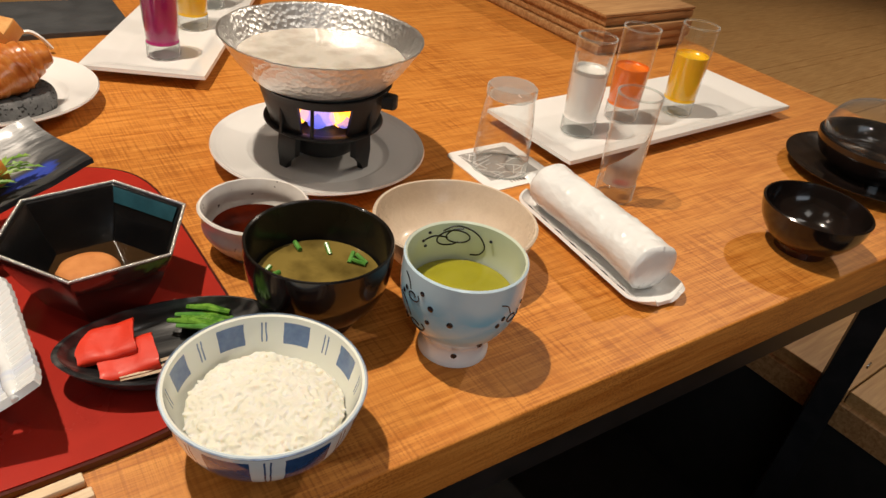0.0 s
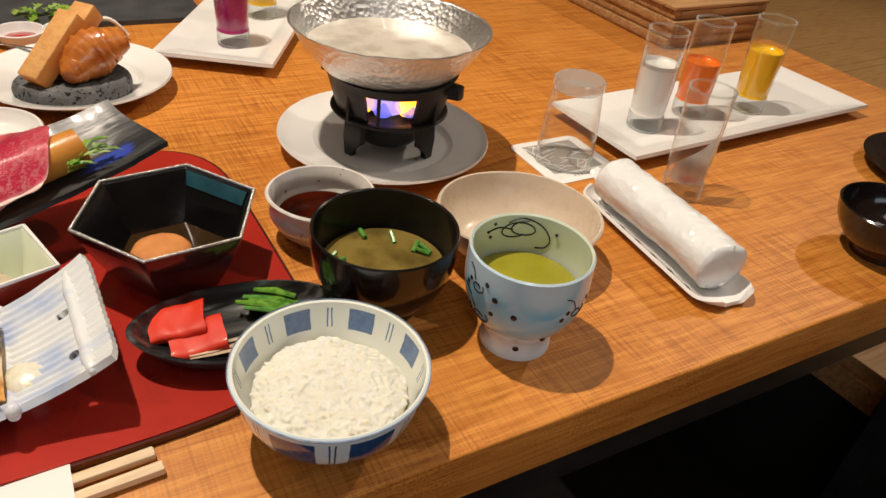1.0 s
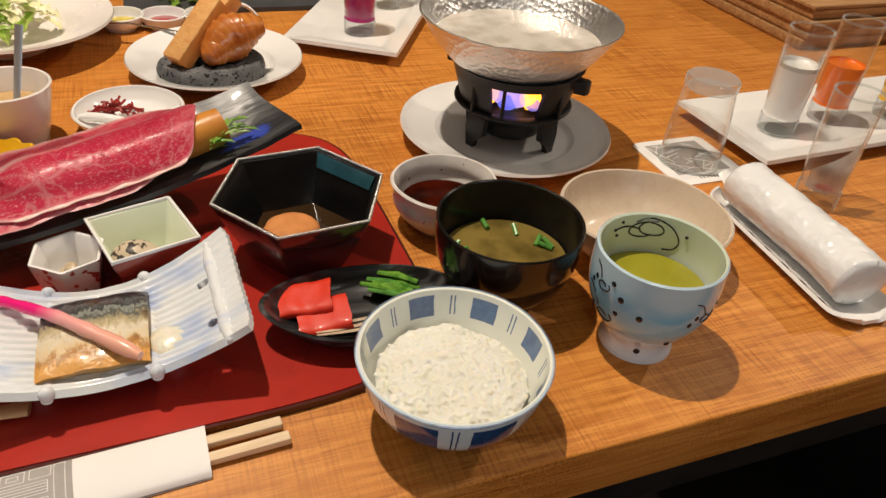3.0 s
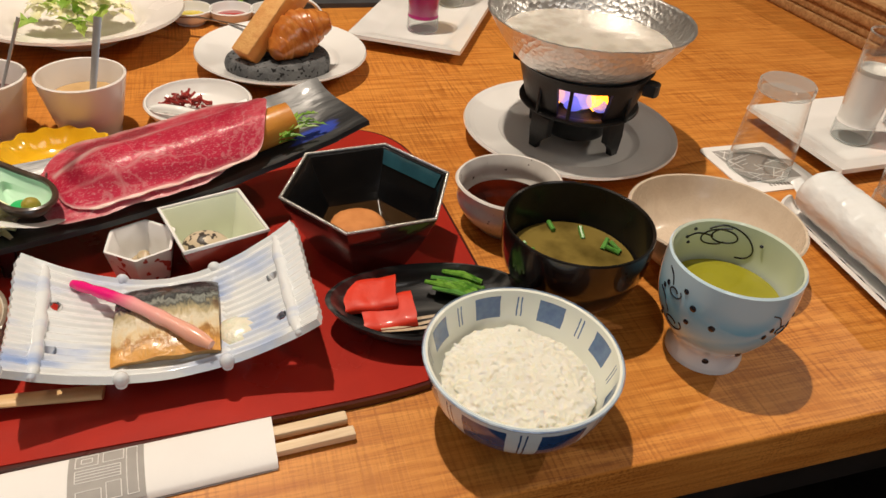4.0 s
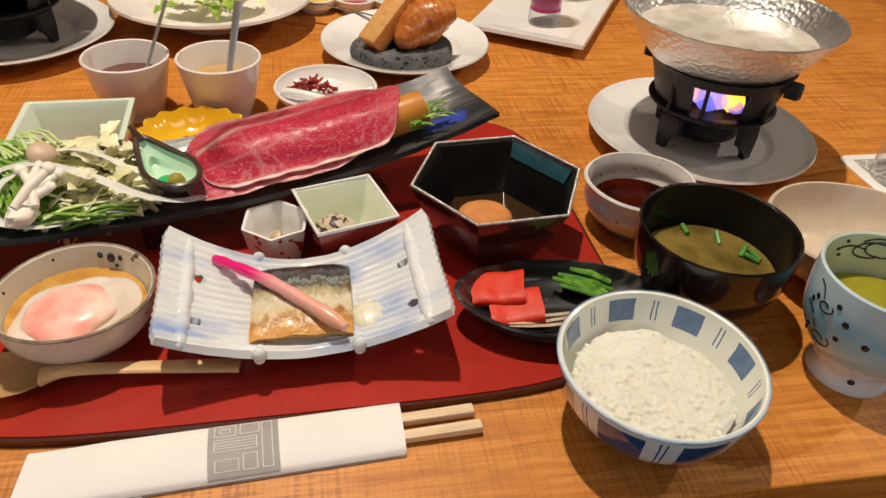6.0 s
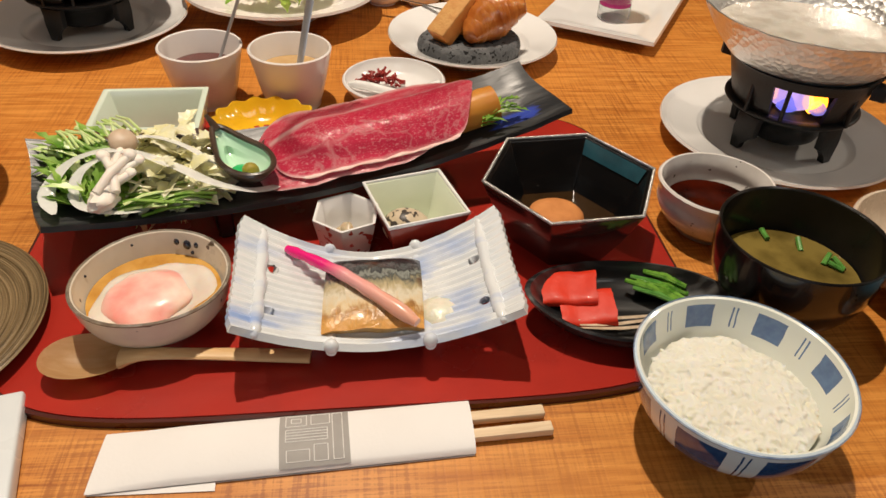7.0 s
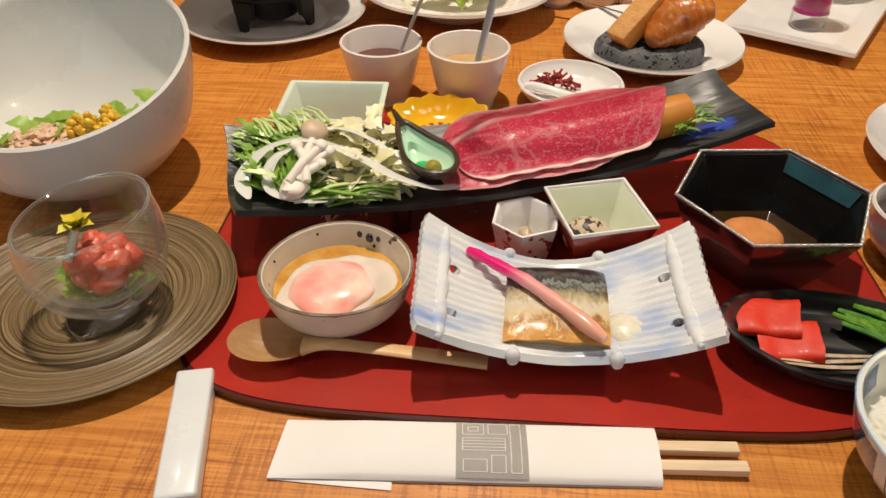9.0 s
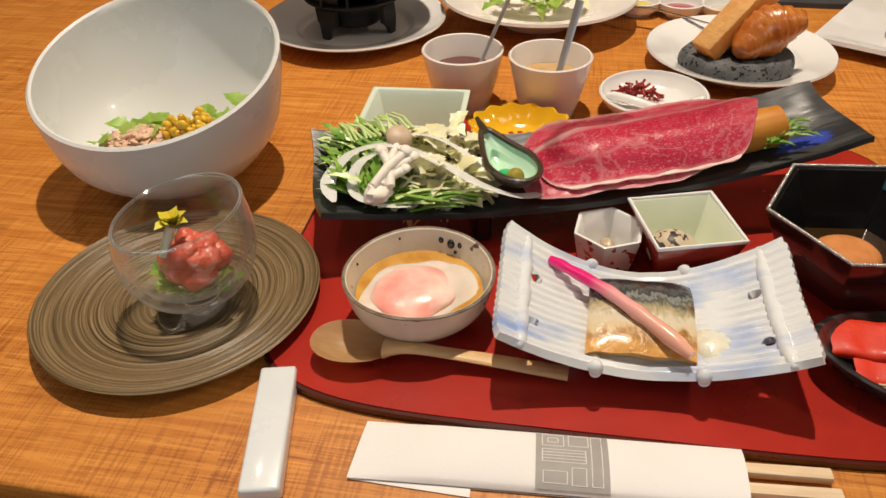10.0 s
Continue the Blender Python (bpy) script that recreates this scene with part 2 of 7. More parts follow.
def lathe(profile, seg=56, idx=None, fn=None):
    """Turned shape round z from (radius, height) pairs; idx: material of each band; fn bends each point."""
    bm = bmesh.new()
    rings = []
    for r, z in profile:
        if r < 1e-6:
            p = (0, 0, z)
            rings.append([bm.verts.new(fn(*p) if fn else p)])
            continue
        ring = []
        for k in range(seg):
            a = 2 * math.pi * k / seg
            p = (r * math.cos(a), r * math.sin(a), z)
            ring.append(bm.verts.new(fn(*p) if fn else p))
        rings.append(ring)
    for j in range(len(rings) - 1):
        a, b = rings[j], rings[j + 1]
        for k in range(seg):
            k2 = (k + 1) % seg
            vs = [a[0], b[k], b[k2]] if len(a) == 1 else [a[k], a[k2], b[0]] if len(b) == 1 else [a[k], a[k2], b[k2], b[k]]
            if len(set(vs)) < 3 or (len(a) == 1 and len(b) == 1):
                continue
            f = bm.faces.new(vs)
            f.material_index = idx[j] if idx else 0
    return bm


def smooth_profile(pts, n=5):
    """Catmull-Rom through profile points."""
    out = []
    for k in range(len(pts) - 1):
        p0, p1, p2, p3 = pts[max(k - 1, 0)], pts[k], pts[k + 1], pts[min(k + 2, len(pts) - 1)]
        for s in range(n):
            t = s / n
            out.append(tuple(0.5 * (2 * b + (c - a) * t + (2 * a - 5 * b + 4 * c - d) * t * t + (3 * b - a - 3 * c + d) * t ** 3)
                             for a, b, c, d in zip(p0, p1, p2, p3)))
    out.append(tuple(pts[-1]))
    return out


def box(sx, sy, sz, bevel=0.002, seg=2, at=(0, 0, 0)):
    bm = bmesh.new()
    bmesh.ops.create_cube(bm, size=1, matrix=Matrix.Translation(at) @ Matrix.Diagonal((sx, sy, sz, 1)))
    if bevel:
        bmesh.ops.bevel(bm, geom=list(bm.edges), offset=bevel, segments=seg, affect="EDGES", profile=0.5)
    return bm


def merge(*bms):
    out = bmesh.new()
    for b in bms:
        me = bpy.data.meshes.new("tmp")
        b.to_mesh(me)
        b.free()
        out.from_mesh(me)
        bpy.data.meshes.remove(me)
    return out


def moved(bm, m):
    bmesh.ops.transform(bm, matrix=m, verts=bm.verts)
    return bm


def tube(points, radius, seg=8, cap=True, flat=1.0):
    """A rod along points; radius: one number or one each; flat squeezes it along the second axis."""
    pts = [Vector(p) for p in points]
    bm = bmesh.new()
    rings, up = [], Vector((0.13, 0.21, 1)).normalized()
    for k, p in enumerate(pts):
        d = (pts[min(k + 1, len(pts) - 1)] - pts[max(k - 1, 0)]).normalized()
        side = d.cross(up)
        side = side.normalized() if side.length > 1e-4 else d.orthogonal().normalized()
        v = side.cross(d)
        r = radius[k] if isinstance(radius, (list, tuple)) else radius
        rings.append([bm.verts.new(p + side * r * math.cos(a) + v * r * flat * math.sin(a))
                      for a in (2 * math.pi * i / seg for i in range(seg))])
    for a, b in zip(rings, rings[1:]):
        for k in range(seg):
            bm.faces.new((a[k], a[(k + 1) % seg], b[(k + 1) % seg], b[k]))
    if cap:
        bm.faces.new(rings[0][::-1])
        bm.faces.new(rings[-1])
    return bm


def sheet(nu, nv, fn, thick=0.0):
    """A grid surface fn(u, v) over 0..1, with thickness downwards along its normal."""
    bm = bmesh.new()
    g = [[bm.verts.new(fn(i / nu, j / nv)) for j in range(nv + 1)] for i in range(nu + 1)]
    for i in range(nu):
        for j in range(nv):
            bm.faces.new((g[i][j], g[i + 1][j], g[i + 1][j + 1], g[i][j + 1]))
    if thick:
        bmesh.ops.recalc_face_normals(bm, faces=bm.faces)
        if sum(f.normal.z for f in bm.faces) < 0:
            bmesh.ops.reverse_faces(bm, faces=bm.faces)
        bmesh.ops.solidify(bm, geom=list(bm.faces), thickness=thick)
    return bm


def prism(outline, z0, z1, bevel=0.0):
    bm = bmesh.new()
    lo = [bm.verts.new((x, y, z0)) for x, y in outline]
    hi = [bm.verts.new((x, y, z1)) for x, y in outline]
    n = len(outline)
    bm.faces.new(lo[::-1])
    top = bm.faces.new(hi)
    for k in range(n):
        bm.faces.new((lo[k], lo[(k + 1) % n], hi[(k + 1) % n], hi[k]))
    if bevel:
        bmesh.ops.bevel(bm, geom=list(top.edges), offset=bevel, segments=2, affect="EDGES", profile=0.5)
    return bm


def blob(r, seg=16, rings=10, squash=(1, 1, 1), rough=0.0, freq=60.0, seed=0.0):
    bm = bmesh.new()
    bmesh.ops.create_uvsphere(bm, u_segments=seg, v_segments=rings, radius=r)
    for v in bm.verts:
        n = noise.noise(v.co * freq + Vector((seed, seed * 1.7, 0)))
        v.co *= 1 + rough * n
        v.co = Vector((v.co.x * squash[0], v.co.y * squash[1], v.co.z * squash[2]))
    return bm


def disc(r, z, seg=40, dome=0.0):
    return lathe([(0, z + dome), (r * 0.5, z + dome * 0.75), (r * 0.85, z + dome * 0.25), (r, z)], seg)


# ---- the room and the table ----
def room():
    fz = -0.34
    x0, x1, y0, y1 = -3.2, 4.2, -2.6, 3.4
    px0, px1, py0, py1 = -1.35, 1.03, -0.40, 0.75   # sunken well under the table
    fl = thing("floor", "pale plank floor round a sunken leg well", "floor", kind="structure")
    strips = [(x0, x1, y0, py0 - 0.12), (x0, x1, py1 + 0.12, y1), (x0, px0, py0 - 0.12, py1 + 0.12), (px1, x1, py0 - 0.12, py1 + 0.12)]
    w = 0.15
    for a, b, c, d in strips:
        y = c
        while y < d - 1e-4:
            e = min(y + w, d)
            bm = box(b - a - 0.001, e - y - 0.002, 0.03, 0.0012, 1, ((a + b) / 2, (y + e) / 2, fz - 0.015))
            part("plank", bm, FLOOR_WOOD, fl)
            y = e
    well = thing("leg_well", "near-black sunken well with timber rim under the table", "floor", kind="structure")
    cy0, cy1 = py0 - 0.12, py1 + 0.12
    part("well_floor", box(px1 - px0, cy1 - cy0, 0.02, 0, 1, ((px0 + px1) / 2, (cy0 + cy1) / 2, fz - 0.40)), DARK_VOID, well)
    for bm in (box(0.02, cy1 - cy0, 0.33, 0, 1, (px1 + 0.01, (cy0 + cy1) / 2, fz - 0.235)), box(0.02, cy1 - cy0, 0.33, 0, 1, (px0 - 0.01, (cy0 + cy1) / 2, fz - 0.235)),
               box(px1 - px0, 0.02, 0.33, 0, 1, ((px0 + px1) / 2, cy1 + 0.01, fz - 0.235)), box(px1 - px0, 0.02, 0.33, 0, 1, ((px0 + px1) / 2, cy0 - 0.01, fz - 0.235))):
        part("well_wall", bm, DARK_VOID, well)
    part("rim_board", box(0.024, cy1 - cy0 - 0.01, 0.045, 0.002, 1, (px1 + 0.004, (cy0 + cy1) / 2, fz - 0.045)), CEDAR, well, "brown timber rim")
    for name, bm in (("wall_north", box(x1 - x0, 0.1, 2.4, 0, 1, ((x0 + x1) / 2, y1 + 0.05, fz + 1.2))),
                     ("wall_south", box(x1 - x0, 0.1, 2.4, 0, 1, ((x0 + x1) / 2, y0 - 0.05, fz + 1.2))),
                     ("wall_east", box(0.1, y1 - y0, 2.4, 0, 1, (x1 + 0.05, (y0 + y1) / 2, fz + 1.2))),
                     ("wall_west", box(0.1, y1 - y0, 2.4, 0, 1, (x0 - 0.05, (y0 + y1) / 2, fz + 1.2)))):
        solo(name, bm, PLASTER, "plain ochre plaster wall of the dining room", "wall", kind="structure")
    solo("ceiling", box(x1 - x0, y1 - y0, 0.1, 0, 1, ((x0 + x1) / 2, (y0 + y1) / 2, fz + 2.42)), PLASTER, "plain plaster ceiling with small added downlights", "ceiling", kind="structure")
    for x, y, watts, size in LAMPS:
        lt = bpy.data.lights.new("unseen_spot_lamp", "SPOT")
        lt.energy, lt.color, lt.spot_size, lt.spot_blend, lt.shadow_soft_size = watts, WARM, radians(size), 0.85, 0.022
        lo = new("unseen_spot_lamp", lt)
        lo.matrix_basis = look((x, y, CEILING), (x * 0.75, y * 0.85, 0))
        can = thing("unseen_downlight", "small round white ceiling downlight placed out of view", "ceiling light", pose(x, y, 2.03), "ceiling downlights")
        part("trim_ring", lathe([(0.045, 0.0), (0.045, -0.006), (0.032, -0.006), (0.030, 0.0)], 28), WHITE, can)
    # added fill lamps, each with a timber frame, all out of view
    for x, y, watts in PANELS:
        lt = bpy.data.lights.new("fill_panel_lamp", "AREA")
        lt.shape, lt.size, lt.energy, lt.color = "SQUARE", 0.55, watts, (1.0, 0.95, 0.88)
        new("fill_panel_lamp", lt).matrix_basis = pose(x, y, 2.0)
        fr = thing("added_fill_panel", "unseen square ceiling panel added as soft fill light", "ceiling light", pose(x, y, 2.03), "ceiling panels")
        part("frame", merge(box(0.62, 0.03, 0.03, 0.002, 1, (0, 0.295, -0.012)), box(0.62, 0.03, 0.03, 0.002, 1, (0, -0.295, -0.012)), box(0.03, 0.56, 0.03, 0.002, 1, (0.295, 0, -0.012)), box(0.03, 0.56, 0.03, 0.002, 1, (-0.295, 0, -0.012))), CEDAR, fr)


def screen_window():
    """Unseen paper-screened window added low in the wall behind the diner for cool fill."""
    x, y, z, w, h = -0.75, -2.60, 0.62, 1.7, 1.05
    win = thing("added_window", "unseen paper-screened timber window added for cool fill light", "window", pose(x, y + 0.002, z), kind="structure")
    paper = mat("screen_paper", (0.80, 0.82, 0.84), None, 20, 0.9)
    part("paper_pane", box(w, 0.006, h, 0, 1, (0, 0.004, 0)), paper, win)
    for k in range(6):
        part("upright", box(0.022, 0.02, h, 0.001, 1, (-w / 2 + w * k / 5, 0.012, 0)), CEDAR, win)
    for k in range(5):
        part("crosspiece", box(w, 0.016, 0.018, 0.001, 1, (0, 0.011, -h / 2 + h * k / 4)), CEDAR, win)
    # cool area lamp that fills the near sides of the dishes
    lt = bpy.data.lights.new("window_cool_fill", "AREA")
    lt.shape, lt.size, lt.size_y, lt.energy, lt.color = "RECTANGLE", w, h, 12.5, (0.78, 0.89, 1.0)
    new("window_cool_fill", lt).matrix_basis = pose(x, y + 0.05, z, 90, 0, 0)


def table():
    t = thing("dining_table", "long low oak dining table with sawn grain and black steel base", "table", pose(0, -0.0456, 0, 0, 0, TABLE_TURN), kind="")
    part("tabletop", box(2.55, 0.98, 0.046, 0.0024, 3, (-0.15, 0.49, -0.023)), OAK, t)
    part("apron", box(2.46, 0.02, 0.03, 0.001, 1, (-0.15, 0.014, -0.062)), STEEL, t, "dark steel apron under the top")
    part("apron", box(2.46, 0.02, 0.03, 0.001, 1, (-0.15, 0.966, -0.062)), STEEL, t)
    for x in (1.02, -1.3):
        for y in (0.06, 0.92):
            leg = part("leg", tube([(x, y, -0.05), (x - 0.03, y, -0.73)], 0.026, 4), STEEL, t)
            part("bolt", moved(lathe([(0, 0.003), (0.005, 0.002), (0.006, 0)], 10), pose(x - 0.012, y - 0.028, -0.27, 90)), ALU, leg)


room()
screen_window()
table()


# ---- dishes on the near side ----
def stripes_mat(name, base, paint, n, z0, z1, duty, line_z0, line_z1, tone2):
    """Glazed bowl wall with n painted panels and double lines between them, round the local z axis."""
    m, nt, b = nodes_of(name)
    N, K = nt.nodes, nt.links
    tc = N.new("ShaderNodeTexCoord")
    sp = N.new("ShaderNodeSeparateXYZ")
    K.new(tc.outputs["Object"], sp.inputs[0])

    def op(kind, a, c=None, d=None):
        k = N.new("ShaderNodeMath")
        k.operation = kind
        for i, v in enumerate((a, c, d)):
            if v is None:
                continue
            if isinstance(v, (int, float)):
                k.inputs[i].default_value = v
            else:
                K.new(v, k.inputs[i])
        return k.outputs[0]
    ang = op("MULTIPLY", op("ARCTAN2", sp.outputs[1], sp.outputs[0]), n / (2 * math.pi))
    fr = op("ABSOLUTE", op("SUBTRACT", op("FRACT", op("ADD", ang, 100)), 0.5))   # 0 panel centre, 0.5 between
    wob = N.new("ShaderNodeTexNoise")
    wob.inputs["Scale"].default_value = 140
    K.new(tc.outputs["Object"], wob.inputs["Vector"])
    fr = op("ADD", fr, op("MULTIPLY", op("SUBTRACT", wob.outputs[0], 0.5), 0.03))
    z = sp.outputs[2]

    def band(v, lo, hi):
        return op("MULTIPLY", op("GREATER_THAN", v, lo), op("LESS_THAN", v, hi))
    panel = op("MULTIPLY", op("LESS_THAN", fr, duty), band(z, z0, z1))
    lines = op("MULTIPLY", band(fr, 0.455, 0.478), band(z, line_z0, line_z1))
    mask = op("MAXIMUM", panel, lines)
    tone = N.new("ShaderNodeTexNoise")
    tone.inputs["Scale"].default_value = 220
    K.new(tc.outputs["Object"], tone.inputs["Vector"])
    pc = N.new("ShaderNodeMix")
    pc.data_type = "RGBA"
    K.new(tone.outputs[0], pc.inputs["Factor"])
    pc.inputs["A"].default_value, pc.inputs["B"].default_value = (*paint, 1), (*tone2, 1)
    mx = N.new("ShaderNodeMix")
    mx.data_type = "RGBA"
    K.new(mask, mx.inputs["Factor"])
    mx.inputs["A"].default_value = (*base, 1)
    K.new(pc.outputs["Result"], mx.inputs["B"])
    K.new(mx.outputs["Result"], b.inputs["Base Color"])
    b.inputs["Roughness"].default_value, b.inputs["Coat Weight"].default_value = 0.14, 0.5
    return m


def bowl_profile(outer, wall, foot):
    """Closed profile: foot ring, outer wall up, rounded lip, inner wall down to the middle. outer: (r, z) list upwards."""
    out = smooth_profile(outer, 5)
    inner = []
    for k in range(len(out) - 1, -1, -1):
        r, z = out[k]
        a, b = out[max(k - 1, 0)], out[min(k + 1, len(out) - 1)]
        dr, dz = b[0] - a[0], b[1] - a[1]
        l = math.hypot(dr, dz) or 1
        inner.append((max(r - dz / l * wall, 0.0), z + dr / l * wall))
    lip = [((out[-1][0] + inner[0][0]) / 2, out[-1][1] + wall * 0.45)]
    fr, fz = foot
    zb = out[0][1]
    pts = [(0, fz + 0.002), (fr - 0.004, fz + 0.002), (fr - 0.003, 0.0), (fr, 0.0)] + out + lip + inner + [(0, inner[-1][1])]
    n_out = 4 + len(out)
    return pts, n_out


def rice_bowl():
    t = thing("rice_bowl", "white porcelain rice bowl with cobalt blue panels on the oak table", "bowl", pose(0.1452, -0.0014, 0.0, 0, 0, 21))
    outer = [(0.0235, 0.008), (0.036, 0.012), (0.050, 0.026), (0.0562, 0.042), (0.0588, 0.0545)]
    pts, n_out = bowl_profile(outer, 0.0028, (0.0235, 0.004))
    outm = stripes_mat("painted_outside", (0.72, 0.82, 0.88), (0.010, 0.035, 0.13), 8, 0.011, 0.0505, 0.29, 0.008, 0.051, (0.045, 0.12, 0.30))
    inm = stripes_mat("painted_inside", (0.80, 0.82, 0.74), (0.045, 0.10, 0.24), 8, 0.0365, 0.0512, 0.205, 0.0375, 0.0508, (0.13, 0.23, 0.42))
    idx = [0 if k < n_out else 1 for k in range(len(pts) - 1)]
    part("body", lathe(pts, 80, idx), [outm, inm], t)
    part("rim_line", lathe([(0.0590, 0.0540), (0.0594, 0.0549), (0.0589, 0.0557)], 80), mat("blue_rim", (0.18, 0.27, 0.45), (0.5, 0.58, 0.66), 90, 0.15, coat=0.5), t)


def rice_height(x, y):
    r = math.hypot(x, y)
    p = Vector((x, y, 0.3))
    return 0.0415 - 0.0090 * (r / 0.046) ** 2.2 + 0.0026 * noise.noise(p * 55) + 0.0007 * noise.noise(p * 130)


def rice():
    rng = random.Random(4)
    bm = lathe([(0, 0.02), (0.038, 0.026), (0.0455, 0.0285)] + [(r, 1) for r in (0.0468, 0.044, 0.040, 0.036, 0.030, 0.024, 0.018, 0.012, 0.006, 0)], 64)
    for v in bm.verts:
        if v.co.z > 0.5:
            v.co.z = rice_height(v.co.x, v.co.y) - 0.0006
    base = bmesh.new()
    bmesh.ops.create_icosphere(base, subdivisions=2, radius=1)
    gv = [v.co.copy() for v in base.verts]
    gf = [[v.index for v in f.verts] for f in base.faces]
    base.free()
    for _ in range(1250):
        r, a = 0.0455 * math.sqrt(rng.random()), rng.random() * 6.283
        x, y = r * math.cos(a), r * math.sin(a)
        z = rice_height(x, y) + rng.uniform(-0.0012, -0.0003)
        m = Matrix.Translation((x, y, z)) @ Euler((rng.uniform(-0.3, 0.3), rng.uniform(-0.35, 0.35), rng.random() * 6.3)).to_matrix().to_4x4() @ Matrix.Diagonal((rng.uniform(0.0030, 0.0040), 0.0015, 0.0013, 1))
        vs = [bm.verts.new(m @ c) for c in gv]
        for f in gf:
            bm.faces.new([vs[i] for i in f])
    m = mat("cooked_rice", (0.72, 0.71, 0.645), (0.66, 0.645, 0.555), 90, 0.45, sss=1.0, coat=0.0)
    b = m.node_tree.nodes["Principled BSDF"]
    b.inputs["Subsurface Radius"].default_value, b.inputs["Subsurface Scale"].default_value = (0.0050, 0.0042, 0.0030), 1.0
    b.inputs["Specular IOR Level"].default_value = 0.3
    ob = solo("cooked_rice", bm, m, "steamed white rice heaped in the porcelain bowl", "rice", pose(0.1452, -0.0014, 0), kind="stuff", sharp=180)
    fuse = ob.modifiers.new("fuse", "REMESH")
    fuse.mode, fuse.voxel_size, fuse.use_smooth_shade = "VOXEL", 0.00055, True
    ease = ob.modifiers.new("ease", "SMOOTH")
    ease.factor, ease.iterations = 0.5, 10


def miso_bowl():
    t = thing("soup_bowl", "black lacquer soup bowl of miso soup on the oak table", "bowl", pose(0.2312, 0.0930, 0.0))
    outer = [(0.028, 0.012), (0.040, 0.018), (0.050, 0.036), (0.0535, 0.055), (0.0538, 0.070)]
    pts, n = bowl_profile(outer, 0.0024, (0.028, 0.007))
    # the lower outside wears the painted table reflection
    idx = [1 if k < n - 12 else 0 if k < n else 2 for k in range(len(pts) - 1)]
    part("body", lathe(pts, 72, idx), [LACQUER, LACQUER_RED, LACQUER_INNER], t)
    part("rim_line", lathe([(0.0538, 0.0698), (0.0534, 0.0712), (0.0526, 0.0714), (0.0516, 0.0706)], 72), LACQUER_INNER, t)
    part("soup", disc(0.0462, 0.0385, 48), MISO, t, "cloudy green-brown miso soup")
    rng = random.Random(2)
    for x, y, a in ((-0.037, 0.010, 75), (-0.033, 0.019, 20), (-0.030, 0.013, 5), (0.002, 0.038, 85), (0.021, 0.024, 80), (0.031, 0.006, 40), (0.037, 0.001, 110), (0.033, -0.002, 130)):
        d = Vector((math.cos(radians(a)), math.sin(radians(a)), rng.uniform(0, 0.5))).normalized() * 0.006
        p = Vector((x, y, 0.0405))
        part("scallion_piece", tube([p - d * 0.9, p, p + d * 0.9], 0.0019, 8), LEEK_GREEN, t)


def surf_tube(fn, pts, r, seg=6):
    return tube([fn(a, z) for a, z in smooth_profile(pts, 4)], r, seg)


def painted_dot(fn, a, z, r):
    """A thin round dab of paint lying on an upright wall."""
    p = fn(a, z)
    return moved(lathe([(0, 0.0004), (r * 0.7, 0.0004), (r, 0.0)], 12), Matrix.Translation(p) @ pose(0, 0, 0, 0, 90, a))


def sky_glaze():
    """White porcelain with a soft sky-blue band blown round the middle of the cup."""
    m = mat("sky_glaze", (0.80, 0.83, 0.83), (0.76, 0.80, 0.82), 20, 0.14, coat=0.5)
    N, K = m.node_tree.nodes, m.node_tree.links
    b = N["Principled BSDF"]
    tc, sp, nz, ad, rp, mx = (N.new("ShaderNode" + k) for k in ("TexCoord", "SeparateXYZ", "TexNoise", "Math", "ValToRGB", "Mix"))
    K.new(tc.outputs["Object"], sp.inputs[0])
    nz.inputs["Scale"].default_value = 30
    K.new(tc.outputs["Object"], nz.inputs["Vector"])
    ad.operation = "MULTIPLY_ADD"
    K.new(nz.outputs[0], ad.inputs[0])
    ad.inputs[1].default_value = 0.022
    K.new(sp.outputs[2], ad.inputs[2])
    mr = N.new("ShaderNodeMapRange")
    mr.inputs["From Min"].default_value, mr.inputs["From Max"].default_value = 0.007, 0.093
    K.new(ad.outputs[0], mr.inputs[0])
    e = rp.color_ramp.elements
    e[0].position, e[0].color = 0.22, (0, 0, 0, 1)
    e[1].position, e[1].color = 0.95, (0.40, 0.40, 0.40, 1)
    for p, v in ((0.42, 0.8), (0.62, 1.0), (0.80, 0.5)):
        e.new(p).color = (v, v, v, 1)
    K.new(mr.outputs[0], rp.inputs[0])
    mx.data_type = "RGBA"
    K.new(rp.outputs[0], mx.inputs["Factor"])
    K.new(b.inputs["Base Color"].links[0].from_socket, mx.inputs["A"])
    mx.inputs["B"].default_value = (0.24, 0.56, 0.78, 1)
    K.new(mx.outputs["Result"], b.inputs["Base Color"])
    return m


